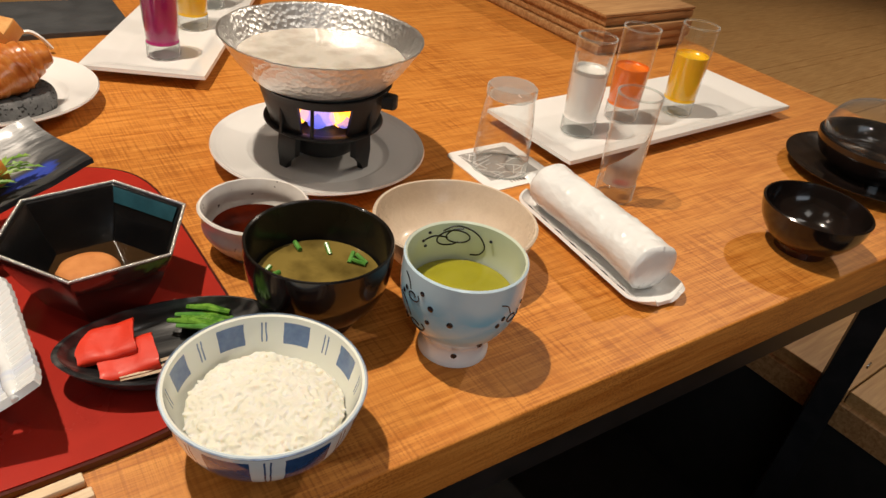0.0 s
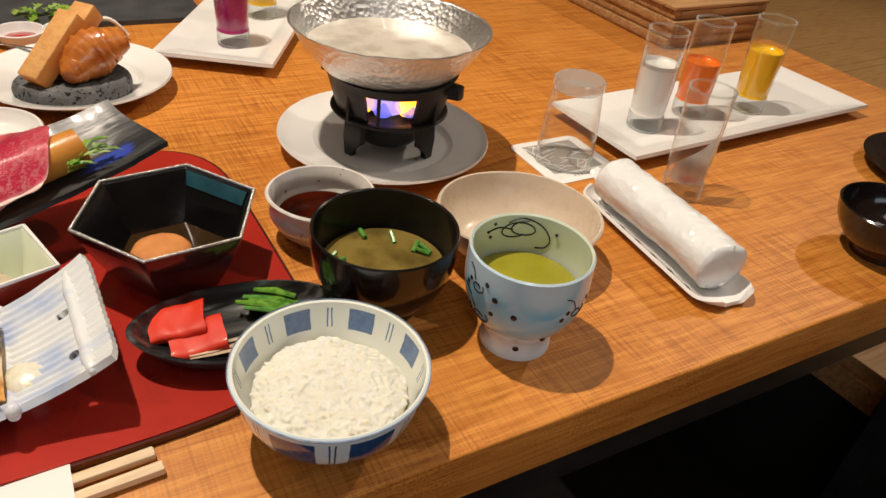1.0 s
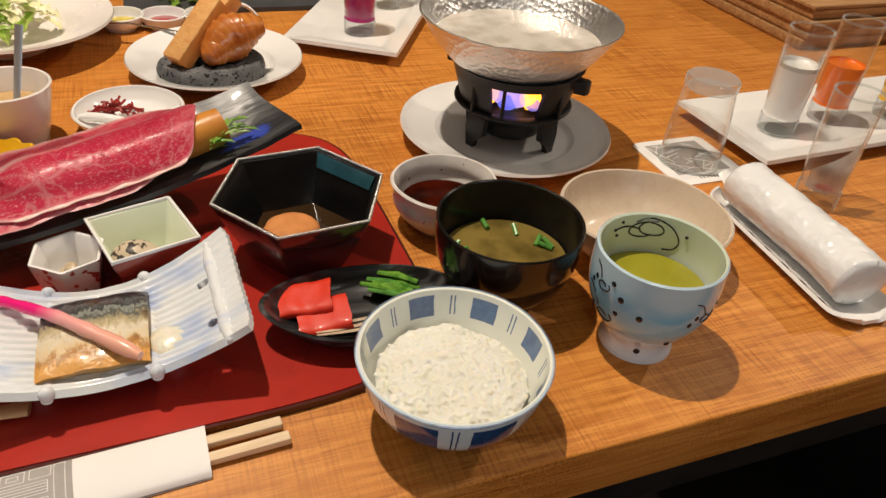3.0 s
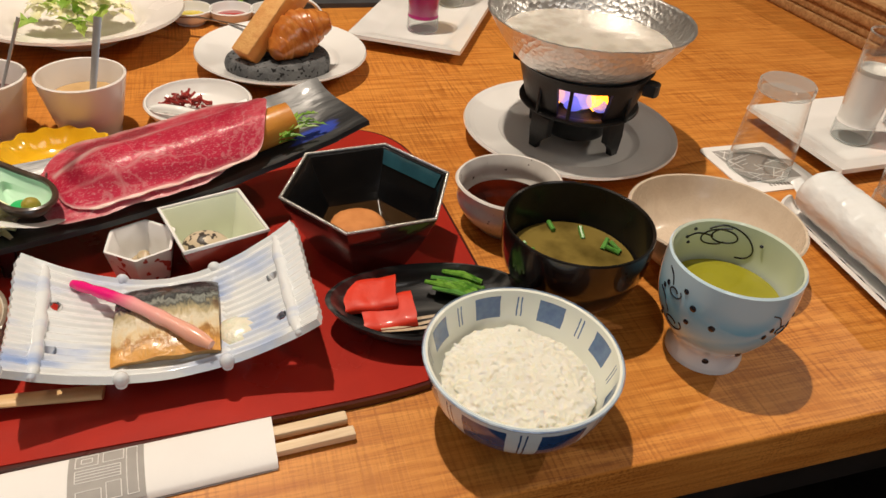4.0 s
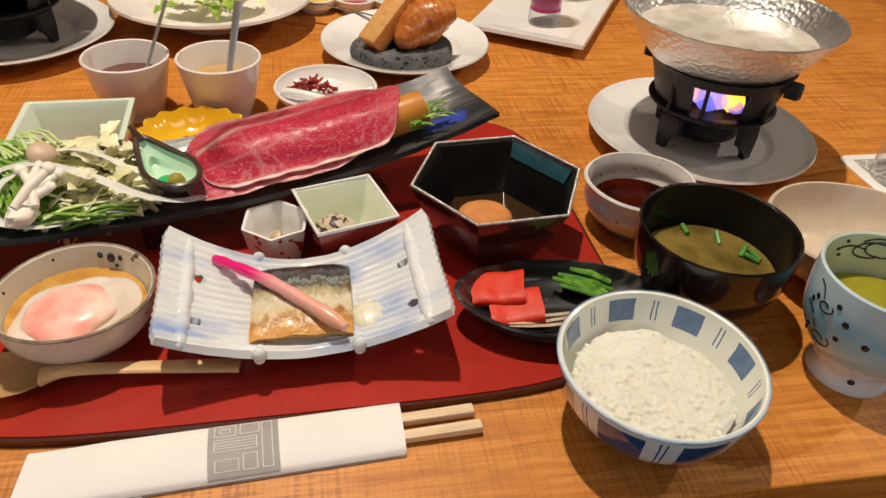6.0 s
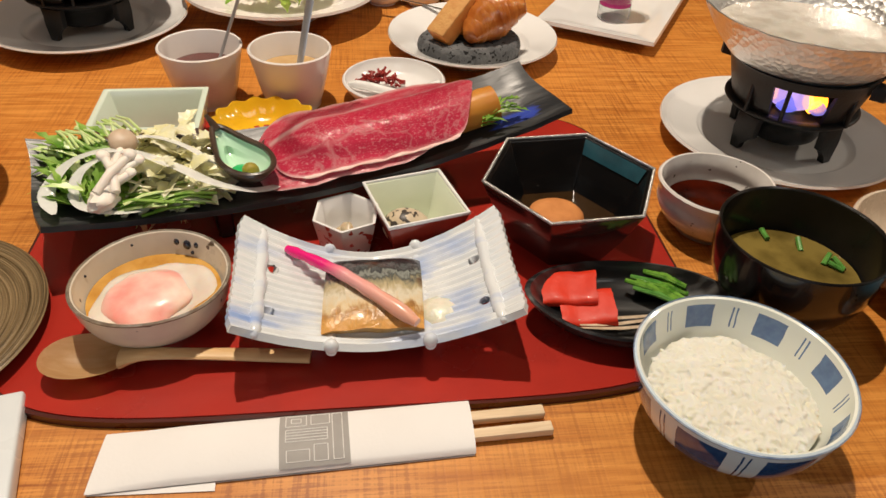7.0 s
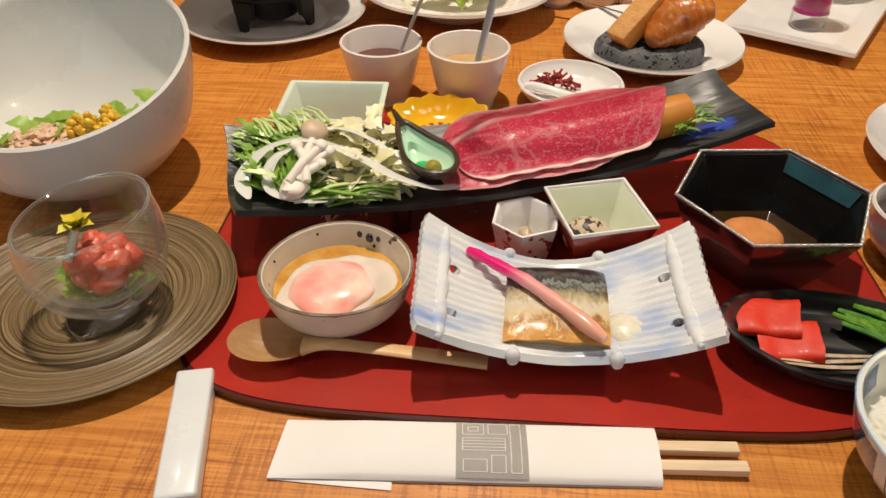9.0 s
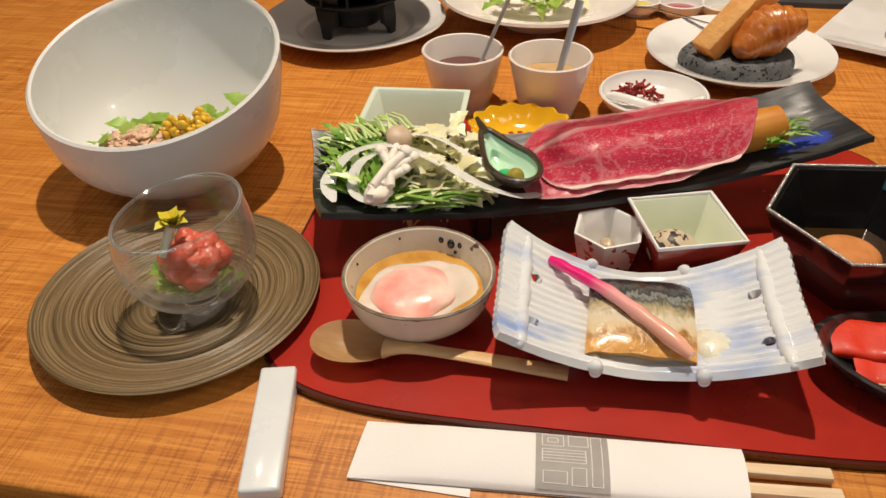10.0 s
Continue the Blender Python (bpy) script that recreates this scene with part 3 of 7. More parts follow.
def tea_cup():
    t = thing("tea_cup", "pale blue porcelain tea cup with painted ink squiggles and dots", "cup", pose(0.3035, 0.0160, 0.0) @ Matrix.Diagonal((1, 1, 1.075, 1)))
    outer = [(0.0265, 0.003), (0.0245, 0.009), (0.0256, 0.0145), (0.0340, 0.0255), (0.0412, 0.039), (0.0442, 0.055), (0.0438, 0.076)]
    out = smooth_profile(outer, 6)
    pts, n = bowl_profile(outer, 0.0026, (0.0265, 0.001))
    body = part("body", lathe(pts, 72, [0 if k < n else 1 for k in range(len(pts) - 1)]), [sky_glaze(), mat("celadon_inside", (0.62, 0.70, 0.58), (0.66, 0.72, 0.62), 20, 0.14, coat=0.5)], t)

    def outer_at(a, z, off=0.0002):
        for (r0, z0), (r1, z1) in zip(out, out[1:]):
            if z0 <= z <= z1:
                r = r0 + (r1 - r0) * (z - z0) / (z1 - z0 + 1e-9)
                break
        else:
            r = out[-1][0]
        return ((r + off) * math.cos(radians(a)), (r + off) * math.sin(radians(a)), z)

    def inner_at(a, z):
        return outer_at(a, z, -0.0028)

    def motif(fn, a0, z0, s):
        curl = [(a0 + s * (9 * math.cos(k * 0.5) * (0.4 + k / 20)), z0 + s * 0.0045 * math.sin(k * 0.5) * (0.4 + k / 20)) for k in range(15)]
        part("ink_stroke", surf_tube(fn, curl, 0.0005), INK, t)
        part("ink_stroke", surf_tube(fn, [(a0 - s * 4, z0 + s * 0.004), (a0 - s * 9, z0 + s * 0.011), (a0 - s * 17, z0 + s * 0.014)], 0.00045), INK, t)
        for da, dz in ((-12, 0.002), (-17, -0.003), (13, 0.007)):
            part("ink_dot", painted_dot(fn, a0 + s * da, z0 + s * dz, 0.0019), INK, t)
    for a, z, s in ((182, 0.059, 0.85), (184, 0.036, 1.25), (284, 0.050, 1.0), (60, 0.045, 1.0), (120, 0.05, 1.0)):
        motif(outer_at, a, z, s)
    for a, z in ((222, 0.049), (203, 0.057), (260, 0.026), (232, 0.009), (340, 0.03), (20, 0.06), (100, 0.03)):
        part("ink_dot", painted_dot(outer_at, a, z, 0.0023), INK, t)
    curl = [(62 + 15 * math.sin(k * 0.55) + k * 0.9 - 8, 0.066 + 0.0055 * math.cos(k * 0.55) - 0.00015 * k) for k in range(20)]
    part("ink_stroke", surf_tube(inner_at, curl, 0.0006), INK, t)
    part("ink_stroke", surf_tube(inner_at, [(76, 0.070), (60, 0.0735), (40, 0.069), (30, 0.060), (34, 0.053), (44, 0.051)], 0.0006), INK, t)
    part("ink_stroke", surf_tube(inner_at, [(70, 0.064), (86, 0.067), (98, 0.066)], 0.0006), INK, t)
    for a, z in ((100, 0.066), (96, 0.061), (92, 0.071), (24, 0.066)):
        part("ink_dot", moved(blob(0.0014, 8, 6, (1, 1, 0.8)), Matrix.Translation(inner_at(a, z))), INK, t)
    part("tea", disc(0.0385, 0.0475, 40), TEA, t, "yellow-green tea")


def small_bowls():
    t = thing("sauce_bowl", "grey-white glazed bowl of soy dipping sauce on the table", "bowl", pose(0.228, 0.195, 0.0))
    pts, n = bowl_profile([(0.024, 0.006), (0.034, 0.010), (0.0425, 0.024), (0.0425, 0.034), (0.0455, 0.043)], 0.003, (0.024, 0.003))
    part("body", lathe(pts, 64, fn=lambda x, y, z: (x * (1 + 0.02 * math.sin(3 * math.atan2(y, x))), y, z)), ASH_GLAZE, t)
    part("sauce", disc(0.0368, 0.0225, 40), SOY, t, "dark red-brown soy sauce")
    t = thing("cream_bowl", "empty wide cream stoneware bowl beside the tea cup", "bowl", pose(0.3651, 0.1024, 0.0, 0, 0, -35))
    pts, n = bowl_profile([(0.032, 0.006), (0.046, 0.010), (0.0605, 0.025), (0.068, 0.046)], 0.003, (0.032, 0.003))
    part("body", lathe(pts, 72, fn=lambda x, y, z: (x * 1.03, y * (0.97 + 0.015 * math.sin(2 * x / 0.03)), z)), CREAM, t)


def stove(m, flame=True):
    t = thing("table_stove", "black cast iron table stove standing on a white plate", "stove", m, "table stoves")
    # firebox with a window towards the diner: built from wall arcs
    def arc(a0, a1, prof, seg=24):
        bm = bmesh.new()
        g = [[bm.verts.new((r * math.cos(a0 + (a1 - a0) * k / seg), r * math.sin(a0 + (a1 - a0) * k / seg), z)) for r, z in prof] for k in range(seg + 1)]
        for k in range(seg):
            for j in range(len(prof)):
                j2 = (j + 1) % len(prof)
                bm.faces.new((g[k][j], g[k][j2], g[k + 1][j2], g[k + 1][j]))
        bm.faces.new(g[0][::-1])
        bm.faces.new(g[-1])
        return bm
    w0, w1 = radians(-90 - 26), radians(-90 + 22)
    lo = [(0.038, 0.033), (0.048, 0.0345), (0.053, 0.039), (0.0540, 0.043), (0.0500, 0.043), (0.042, 0.037)]
    mid = [(0.0540, 0.043), (0.0630, 0.0735), (0.0590, 0.0735), (0.0500, 0.043)]
    hi = [(0.0630, 0.0735), (0.0650, 0.080), (0.0670, 0.083), (0.061, 0.083), (0.0590, 0.0735)]
    part("firebox", merge(arc(0, 2 * math.pi, lo, 56), arc(w1, w0 + 2 * math.pi, mid, 44), arc(0, 2 * math.pi, hi, 56)), IRON, t)
    part("collar", lathe(smooth_profile([(0.0520, 0.0370), (0.0585, 0.0395), (0.0600, 0.0415), (0.0585, 0.0432), (0.0540, 0.0436)], 3), 56), IRON, t, "rounded flange round the firebox")
    part("burner_cup", lathe(smooth_profile([(0, 0.008), (0.026, 0.008), (0.033, 0.013), (0.036, 0.026), (0.0445, 0.0345), (0.043, 0.037), (0, 0.034)], 3), 36), IRON, t)
    fin = [(-0.0115, 0.036), (0.0115, 0.036), (0.0125, 0.020), (0.0105, 0.0), (0.0015, 0.0), (0.0005, 0.006), (-0.0045, 0.012), (-0.0105, 0.016)]
    for k in range(4):
        a = radians(-90 + 45 + 90 * k)
        c, s_ = math.cos(a), math.sin(a)
        side = 1 if k in (0, 2) else -1
        bm = prism([(x * side, z) for x, z in fin][::side], -0.0035, 0.0035, 0.0008)
        part("leg", moved(bm, Matrix.Translation((0.0490 * c, 0.0490 * s_, 0.0)) @ pose(0, 0, 0, 0, 0, math.degrees(a) + 90) @ pose(0, 0, 0, 90)), IRON, t)
        part("rib", moved(box(0.0045, 0.0035, 0.032, 0.001, 1, (0, 0, 0.0565)), Matrix.Translation((0.0590 * c, 0.0590 * s_, 0.0)) @ pose(0, 0, 0, 0, 0, math.degrees(a))), IRON, t)
    part("window_bar", moved(box(0.0035, 0.003, 0.036, 0.0008, 1, (0, 0, 0.0585)), Matrix.Translation((0.0570 * math.cos(radians(-104)), 0.0570 * math.sin(radians(-104)), 0))), IRON, t)
    for k in (-25, 155):
        lug = prism([(0.000, -0.008), (0.011, -0.007), (0.013, -0.003), (0.013, 0.004), (0.010, 0.0075), (0.0, 0.008)], 0.066, 0.078, 0.0015)
        part("lug", moved(lug, Matrix.Translation((0.0625 * math.cos(radians(k)), 0.0625 * math.sin(radians(k)), 0)) @ pose(0, 0, 0, 0, 0, k)), IRON, t)
    if flame:
        def glow(name, col, st):
            g, nt, b = nodes_of(name)
            b.inputs["Base Color"].default_value = (*col, 1)
            b.inputs["Emission Color"].default_value, b.inputs["Emission Strength"].default_value = (*col, 1), st
            b.inputs["Alpha"].default_value = 0.75
            return g
        part("fuel_can", lathe([(0, 0.042), (0.020, 0.042), (0.021, 0.040), (0.021, 0.034)], 24), ALU, t, "small silver fuel tin")
        violet, blue, yellow = glow("flame_violet", (0.50, 0.38, 0.80), 0.9), glow("flame_blue", (0.20, 0.22, 0.85), 0.7), glow("flame_yellow", (1.0, 0.42, 0.03), 2.6)
        for x, y, r, h, g in ((-0.012, -0.020, 0.013, 0.030, violet), (0.002, -0.024, 0.012, 0.026, violet), (-0.008, -0.031, 0.009, 0.016, blue), (0.018, -0.028, 0.008, 0.015, blue), (0.013, -0.026, 0.0085, 0.030, yellow), (0.020, -0.024, 0.006, 0.024, yellow), (-0.022, -0.018, 0.006, 0.028, yellow)):
            part("flame", moved(lathe(smooth_profile([(0.001, 0.0), (r, h * 0.3), (r * 0.7, h * 0.7), (0.0005, h)], 4), 16), pose(x, y, 0.0415)), g, t)
    return t


def pan(m):
    t = thing("foil_pan", "hammered silver pan of milky broth on the stove", "pan", m, "stove pans")
    rng = random.Random(8)

    def dent(x, y, z):
        a, r = math.atan2(y, x), math.hypot(x, y)
        w = max(0.0, (r - 0.05) / 0.05)
        k = 1 + 0.0016 * w * math.sin(40 * a + 6 * noise.noise(Vector((x, y, z)) * 30)) + 0.0045 * w * noise.noise(Vector((x, y, z)) * 55)
        return (x * k, y * k, z + 0.0012 * w * noise.noise(Vector((y, x, z)) * 60))
    outer = [(0.045, 0.0), (0.060, 0.006), (0.078, 0.024), (0.089, 0.040), (0.0970, 0.053)]
    up = smooth_profile(outer, 6)
    pts = [(0, 0.0)] + up + [(0.0979, 0.0538)] + [(r - 0.0011, z + 0.0007) for r, z in up[::-1]] + [(0, 0.0012)]
    part("shell", lathe(pts, 128, fn=dent), PAN_METAL, t, sharp=70)
    bm = lathe([(0, 0.0316), (0.03, 0.0314), (0.055, 0.031), (0.074, 0.0308), (0.0815, 0.0306)], 64)
    for v in bm.verts:
        v.co.z += 0.0006 * noise.noise(v.co * 70)
    part("broth", bm, MILKY, t, "milky white simmering broth")


def hammered():
    m, nt, b = nodes_of("hammered_foil")
    N, K = nt.nodes, nt.links
    tc = N.new("ShaderNodeTexCoord")
    v = N.new("ShaderNodeTexVoronoi")
    v.inputs["Scale"].default_value = 190
    K.new(tc.outputs["Object"], v.inputs["Vector"])
    bp = N.new("ShaderNodeBump")
    bp.inputs["Strength"].default_value, bp.inputs["Distance"].default_value = 0.8, 0.0010
    K.new(v.outputs[0], bp.inputs["Height"])
    K.new(bp.outputs[0], b.inputs["Normal"])
    b.inputs["Base Color"].default_value = (0.82, 0.81, 0.79, 1)
    b.inputs["Metallic"].default_value, b.inputs["Roughness"].default_value = 1.0, 0.38
    return m


PAN_METAL = hammered()


def round_plate(name, label, m, R, rise, well, material=WHITE, group="", ridge=True):
    t = thing(name, label, "plate", m, group)
    w = well
    pts = [(0, 0.004), (w * 0.8, 0.004), (w * 0.82, 0.0), (w * 0.88, 0.0), (w * 0.92, 0.003), (w * 1.05, 0.006), (R - 0.004, rise - 0.0035), (R, rise - 0.001), (R - 0.001, rise + 0.001)]
    if ridge:
        pts += [(R * 0.945, rise - 0.0016), (R * 0.935, rise - 0.0023), (R * 0.90, rise - 0.0034), (R * 0.89, rise - 0.0041)]
    pts += [(w * 1.03, 0.0125), (w * 1.0, 0.0112), (w * 0.95, 0.0080), (w * 0.90, 0.0068), (0, 0.0068)]
    part("body", lathe(pts, 88), material, t)
    return t


rice_bowl()
rice()
miso_bowl()
tea_cup()
small_bowls()
round_plate("under_plate", "white porcelain plate under the black table stove", pose(0.3544, 0.3195, 0), 0.1096, 0.020, 0.072, group="under plates")
STOVE_A = pose(0.358, 0.318, 0.0072, 0, 0, -26)
stove(STOVE_A)
pan(pose(0.3562, 0.3215, 0.080))


# ---- the red tray and what stands on it ----
def tray():
    def ring(a, b, n=5.2, k=96):
        out = []
        for i in range(k):
            t = 2 * math.pi * i / k
            c, s = math.cos(t), math.sin(t)
            out.append((a * math.copysign(abs(c) ** (2 / n), c), b * math.copysign(abs(s) ** (2 / n), s)))
        return out
    t = thing("lacquer_tray", "flat red lacquer tray with dark edge under the dishes", "tray", pose(-0.052, 0.219, 0, 0, 0, -2.5))
    part("board", prism(ring(0.236, 0.184), 0.0, 0.0052, 0.0012), TRAY_EDGE, t, "dark lacquer underside and edge")
    part("face", prism(ring(0.2335, 0.1815), 0.0050, 0.0062, 0.0005), TRAY_RED, t)


TRAY_Z = 0.0062


def poly_bowl(n, R, r, h, wall, rot=0.0, floor=0.004):
    """Straight-sided bowl with n flat walls, open at the top."""
    bm = bmesh.new()

    def ring(rad, z):
        return [bm.verts.new((rad * math.cos(radians(rot + 360 * k / n)), rad * math.sin(radians(rot + 360 * k / n)), z)) for k in range(n)]
    levels = [ring(r, 0), ring(r + (R - r) * 0.5, h * 0.45), ring(R, h), ring(R - wall, h), ring((r + (R - r) * 0.5) - wall, h * 0.45 + 0.001), ring(r - wall, floor)]
    bm.faces.new(levels[0][::-1])
    bm.faces.new(levels[-1])
    for j, (a, b) in enumerate(zip(levels, levels[1:])):
        for k in range(n):
            f = bm.faces.new((a[k], a[(k + 1) % n], b[(k + 1) % n], b[k]))
            f.material_index = 0 if j < 2 else 1
    es = [e for e in bm.edges if abs(e.verts[0].co.z - e.verts[1].co.z) > 1e-4 or e.verts[0].co.z > h - 1e-5]
    bmesh.ops.bevel(bm, geom=es, offset=min(0.0012, wall * 0.35), segments=2, affect="EDGES", profile=0.5)
    bmesh.ops.recalc_face_normals(bm, faces=bm.faces)
    for f in bm.faces:
        c = f.calc_center_median()
        f.material_index = 0 if f.normal.x * c.x + f.normal.y * c.y > 1e-6 and f.normal.z < 0.6 else 1
    return bm


def hex_bowl():
    t = thing("hexagonal_bowl", "black hexagonal bowl with beaded silver rim on the tray", "bowl", pose(0.1035, 0.1885, TRAY_Z, 0, 0, 2))
    glossy = mat("black_glaze", (0.004, 0.004, 0.0045), (0.006, 0.0055, 0.0055), 60, 0.22, 0.0002, 120, coat=0.1)
    glossy.node_tree.nodes["Principled BSDF"].inputs["Specular IOR Level"].default_value = 0.3
    # black outside wall with the tray's red light mixed into its colour
    redb = mat("red_lit_black_glaze", (0.030, 0.008, 0.006), (0.05, 0.012, 0.009), 40, 0.18, 0.0002, 100, coat=0.6)
    part("body", poly_bowl(6, 0.0670, 0.040, 0.0545, 0.005), [redb, glossy], t)
    silver = mat("worn_silver_rim", (0.72, 0.70, 0.66), (0.45, 0.43, 0.41), 300, 0.30, 0.0003, 900, metal=0.75)
    beads = []
    R = 0.0657
    for k in range(6):
        a, b = (Vector((R * math.cos(radians(60 * j)), R * math.sin(radians(60 * j)), 0.0552)) for j in (k, k + 1))
        for i in range(38):
            beads.append((a.lerp(b, i / 38)))
    bm = bmesh.new()
    for p in beads:
        bmesh.ops.create_icosphere(bm, subdivisions=1, radius=0.00135, matrix=Matrix.Translation(p))
    part("beaded_rim", bm, silver, t, "beaded silver rim", sharp=80)
    teal = mat("teal_glaze", (0.02, 0.075, 0.10), (0.03, 0.11, 0.14), 60, 0.2, coat=0.5)
    a, b = (Vector((0.0602 * math.cos(radians(60 * j)), 0.0602 * math.sin(radians(60 * j)), 0)) for j in (0, 1))
    part("teal_panel", sheet(8, 2, lambda u, v: tuple(a.lerp(b, 0.008 + 0.984 * u) * (1 - 0.078 * v) + Vector((0, 0, 0.0540 - 0.0115 * v)))), teal, t, "teal glazed band inside one wall")
    part("broth", prism([(0.042 * math.cos(radians(60 * k)), 0.042 * math.sin(radians(60 * k))) for k in range(6)], 0.014, 0.0155), mat("clear_dark_broth", (0.035, 0.018, 0.007), None, 60, 0.04, coat=0.8), t)
    m = mat("simmered_plum", (0.58, 0.23, 0.065), (0.48, 0.175, 0.045), 90, 0.72, 0.0004, 260)
    solo("simmered_dumpling", dumpling_shape(), m, "soft orange-brown simmered dumpling in the hexagonal bowl", "food", pose(0.094, 0.180, TRAY_Z + 0.0215))


def dumpling_shape():
    bm = lathe(smooth_profile([(0, -0.0085), (0.012, -0.009), (0.019, -0.0065), (0.0222, 0.0), (0.0205, 0.0062), (0.015, 0.0092), (0.008, 0.0098), (0, 0.0096)], 4), 40)
    for v in bm.verts:
        v.co *= 1 + 0.05 * noise.noise(v.co * 75) + 0.015 * noise.noise(v.co * 260)
        v.co.y *= 0.93
    return bm


def pickle_dish():
    t = thing("pickle_dish", "oval black leaf-shaped dish of pickles on the tray", "dish", pose(0.119, 0.091, TRAY_Z - 0.0006, 0, 0, -8))
    m = mat("black_brushed_glaze", (0.010, 0.010, 0.011), (0.10, 0.098, 0.095), 70, 0.34, 0.0006, 90, coat=0.25, stretch=(0.18, 1.8, 1), contrast=(0.48, 0.75))

    def shape(x, y, z):
        k = 1 + 0.10 * math.cos(2 * math.atan2(y, x))
        p = 1.0 + 0.06 * math.cos(math.atan2(y, x)) ** 8
        return (x * 1.46 * p, y * 0.90, z + 0.006 * (x / 0.045) ** 2 * (z > 0.006))
    pts, n = bowl_profile([(0.022, 0.003), (0.034, 0.006), (0.041, 0.012), (0.0448, 0.0195)], 0.0026, (0.022, 0.002))
    part("body", lathe(pts, 72, fn=shape), m, t)
    straw = mat("straw_glaze", (0.62, 0.50, 0.37), (0.45, 0.33, 0.22), 200, 0.3, coat=0.4)
    for y, a in ((-0.0225, 1), (-0.0180, 2), (-0.0130, 3)):
        part("painted_straw", tube([(-0.034 + 0.068 * u, y + 0.010 * u + 0.0008 * math.sin(a * 2 + u * 5), 0.0112 + 0.0024 * abs(2 * u - 1) ** 2 - 0.0006 * (a - 1)) for u in (0, 0.2, 0.4, 0.6, 0.8, 1)], [0.0008, 0.0015, 0.0018, 0.0017, 0.0014, 0.0006], 6, flat=0.4), straw, t, "straw-coloured brush line")


def fold_pickle(m, s):
    red = RED_PICKLE

    def fn(u, v):
        x = (u - 0.5) * 0.036
        a = v * math.pi * 1.12
        c = math.cos(a)
        y = -0.0150 * math.copysign(abs(c) ** 0.45, c) - 0.001
        z = 0.0010 + 0.0062 * max(0.0, math.sin(a)) ** 0.55 * (0.85 + 0.2 * u) + 0.0007 * math.sin(u * 7 + s) + 0.0006 * noise.noise(Vector((x * 120, y * 120, s)))
        return (x + 0.0010 * noise.noise(Vector((y * 150, s, v * 3))), y + 0.0006 * noise.noise(Vector((x * 160, s, 4))), z)
    bm = sheet(22, 30, fn, 0.0016)
    solo("pickled_daikon_slice", bm, red, "folded bright red pickled radish slice in the black dish", "pickle", m, "red pickles")


RED_PICKLE = mat("red_pickle", (0.64, 0.030, 0.006), (0.57, 0.024, 0.005), 70, 0.5, 0.0002, 260, coat=0.06)


def pickles():
    fold_pickle(pose(0.0850, 0.1100, 0.0195, 6, -8, -14), 0.3)
    fold_pickle(pose(0.0930, 0.0940, 0.0150, 8, -6, -8), 1.4)
    rng = random.Random(5)
    t = thing("pickled_greens", "small bundle of dark green pickled stems in the dish", "pickle", pose(0.1470, 0.1040, 0.0150, 0, 0, -40))
    for k in range(9):
        y = (k - 4) * 0.0024
        L = rng.uniform(0.013, 0.020)
        z = 0.003 + rng.uniform(0, 0.006) - abs(k - 4) * 0.0003
        dx = rng.uniform(-0.004, 0.004)
        part("stem", tube([(-L + dx, y, z), (dx, y + 0.001, z + 0.0015), (L + dx, y + rng.uniform(-0.002, 0.003), z - 0.001)], [0.0020, 0.0034, 0.0024], 8, flat=0.7), GREEN_STEM if k % 3 else LEEK_GREEN, t)


GREEN_STEM = mat("dark_green_stem", (0.050, 0.17, 0.015), (0.19, 0.40, 0.05), 150, 0.28, 0.0004, 300, coat=0.25)


RAFT_Z = TRAY_Z + 0.0062


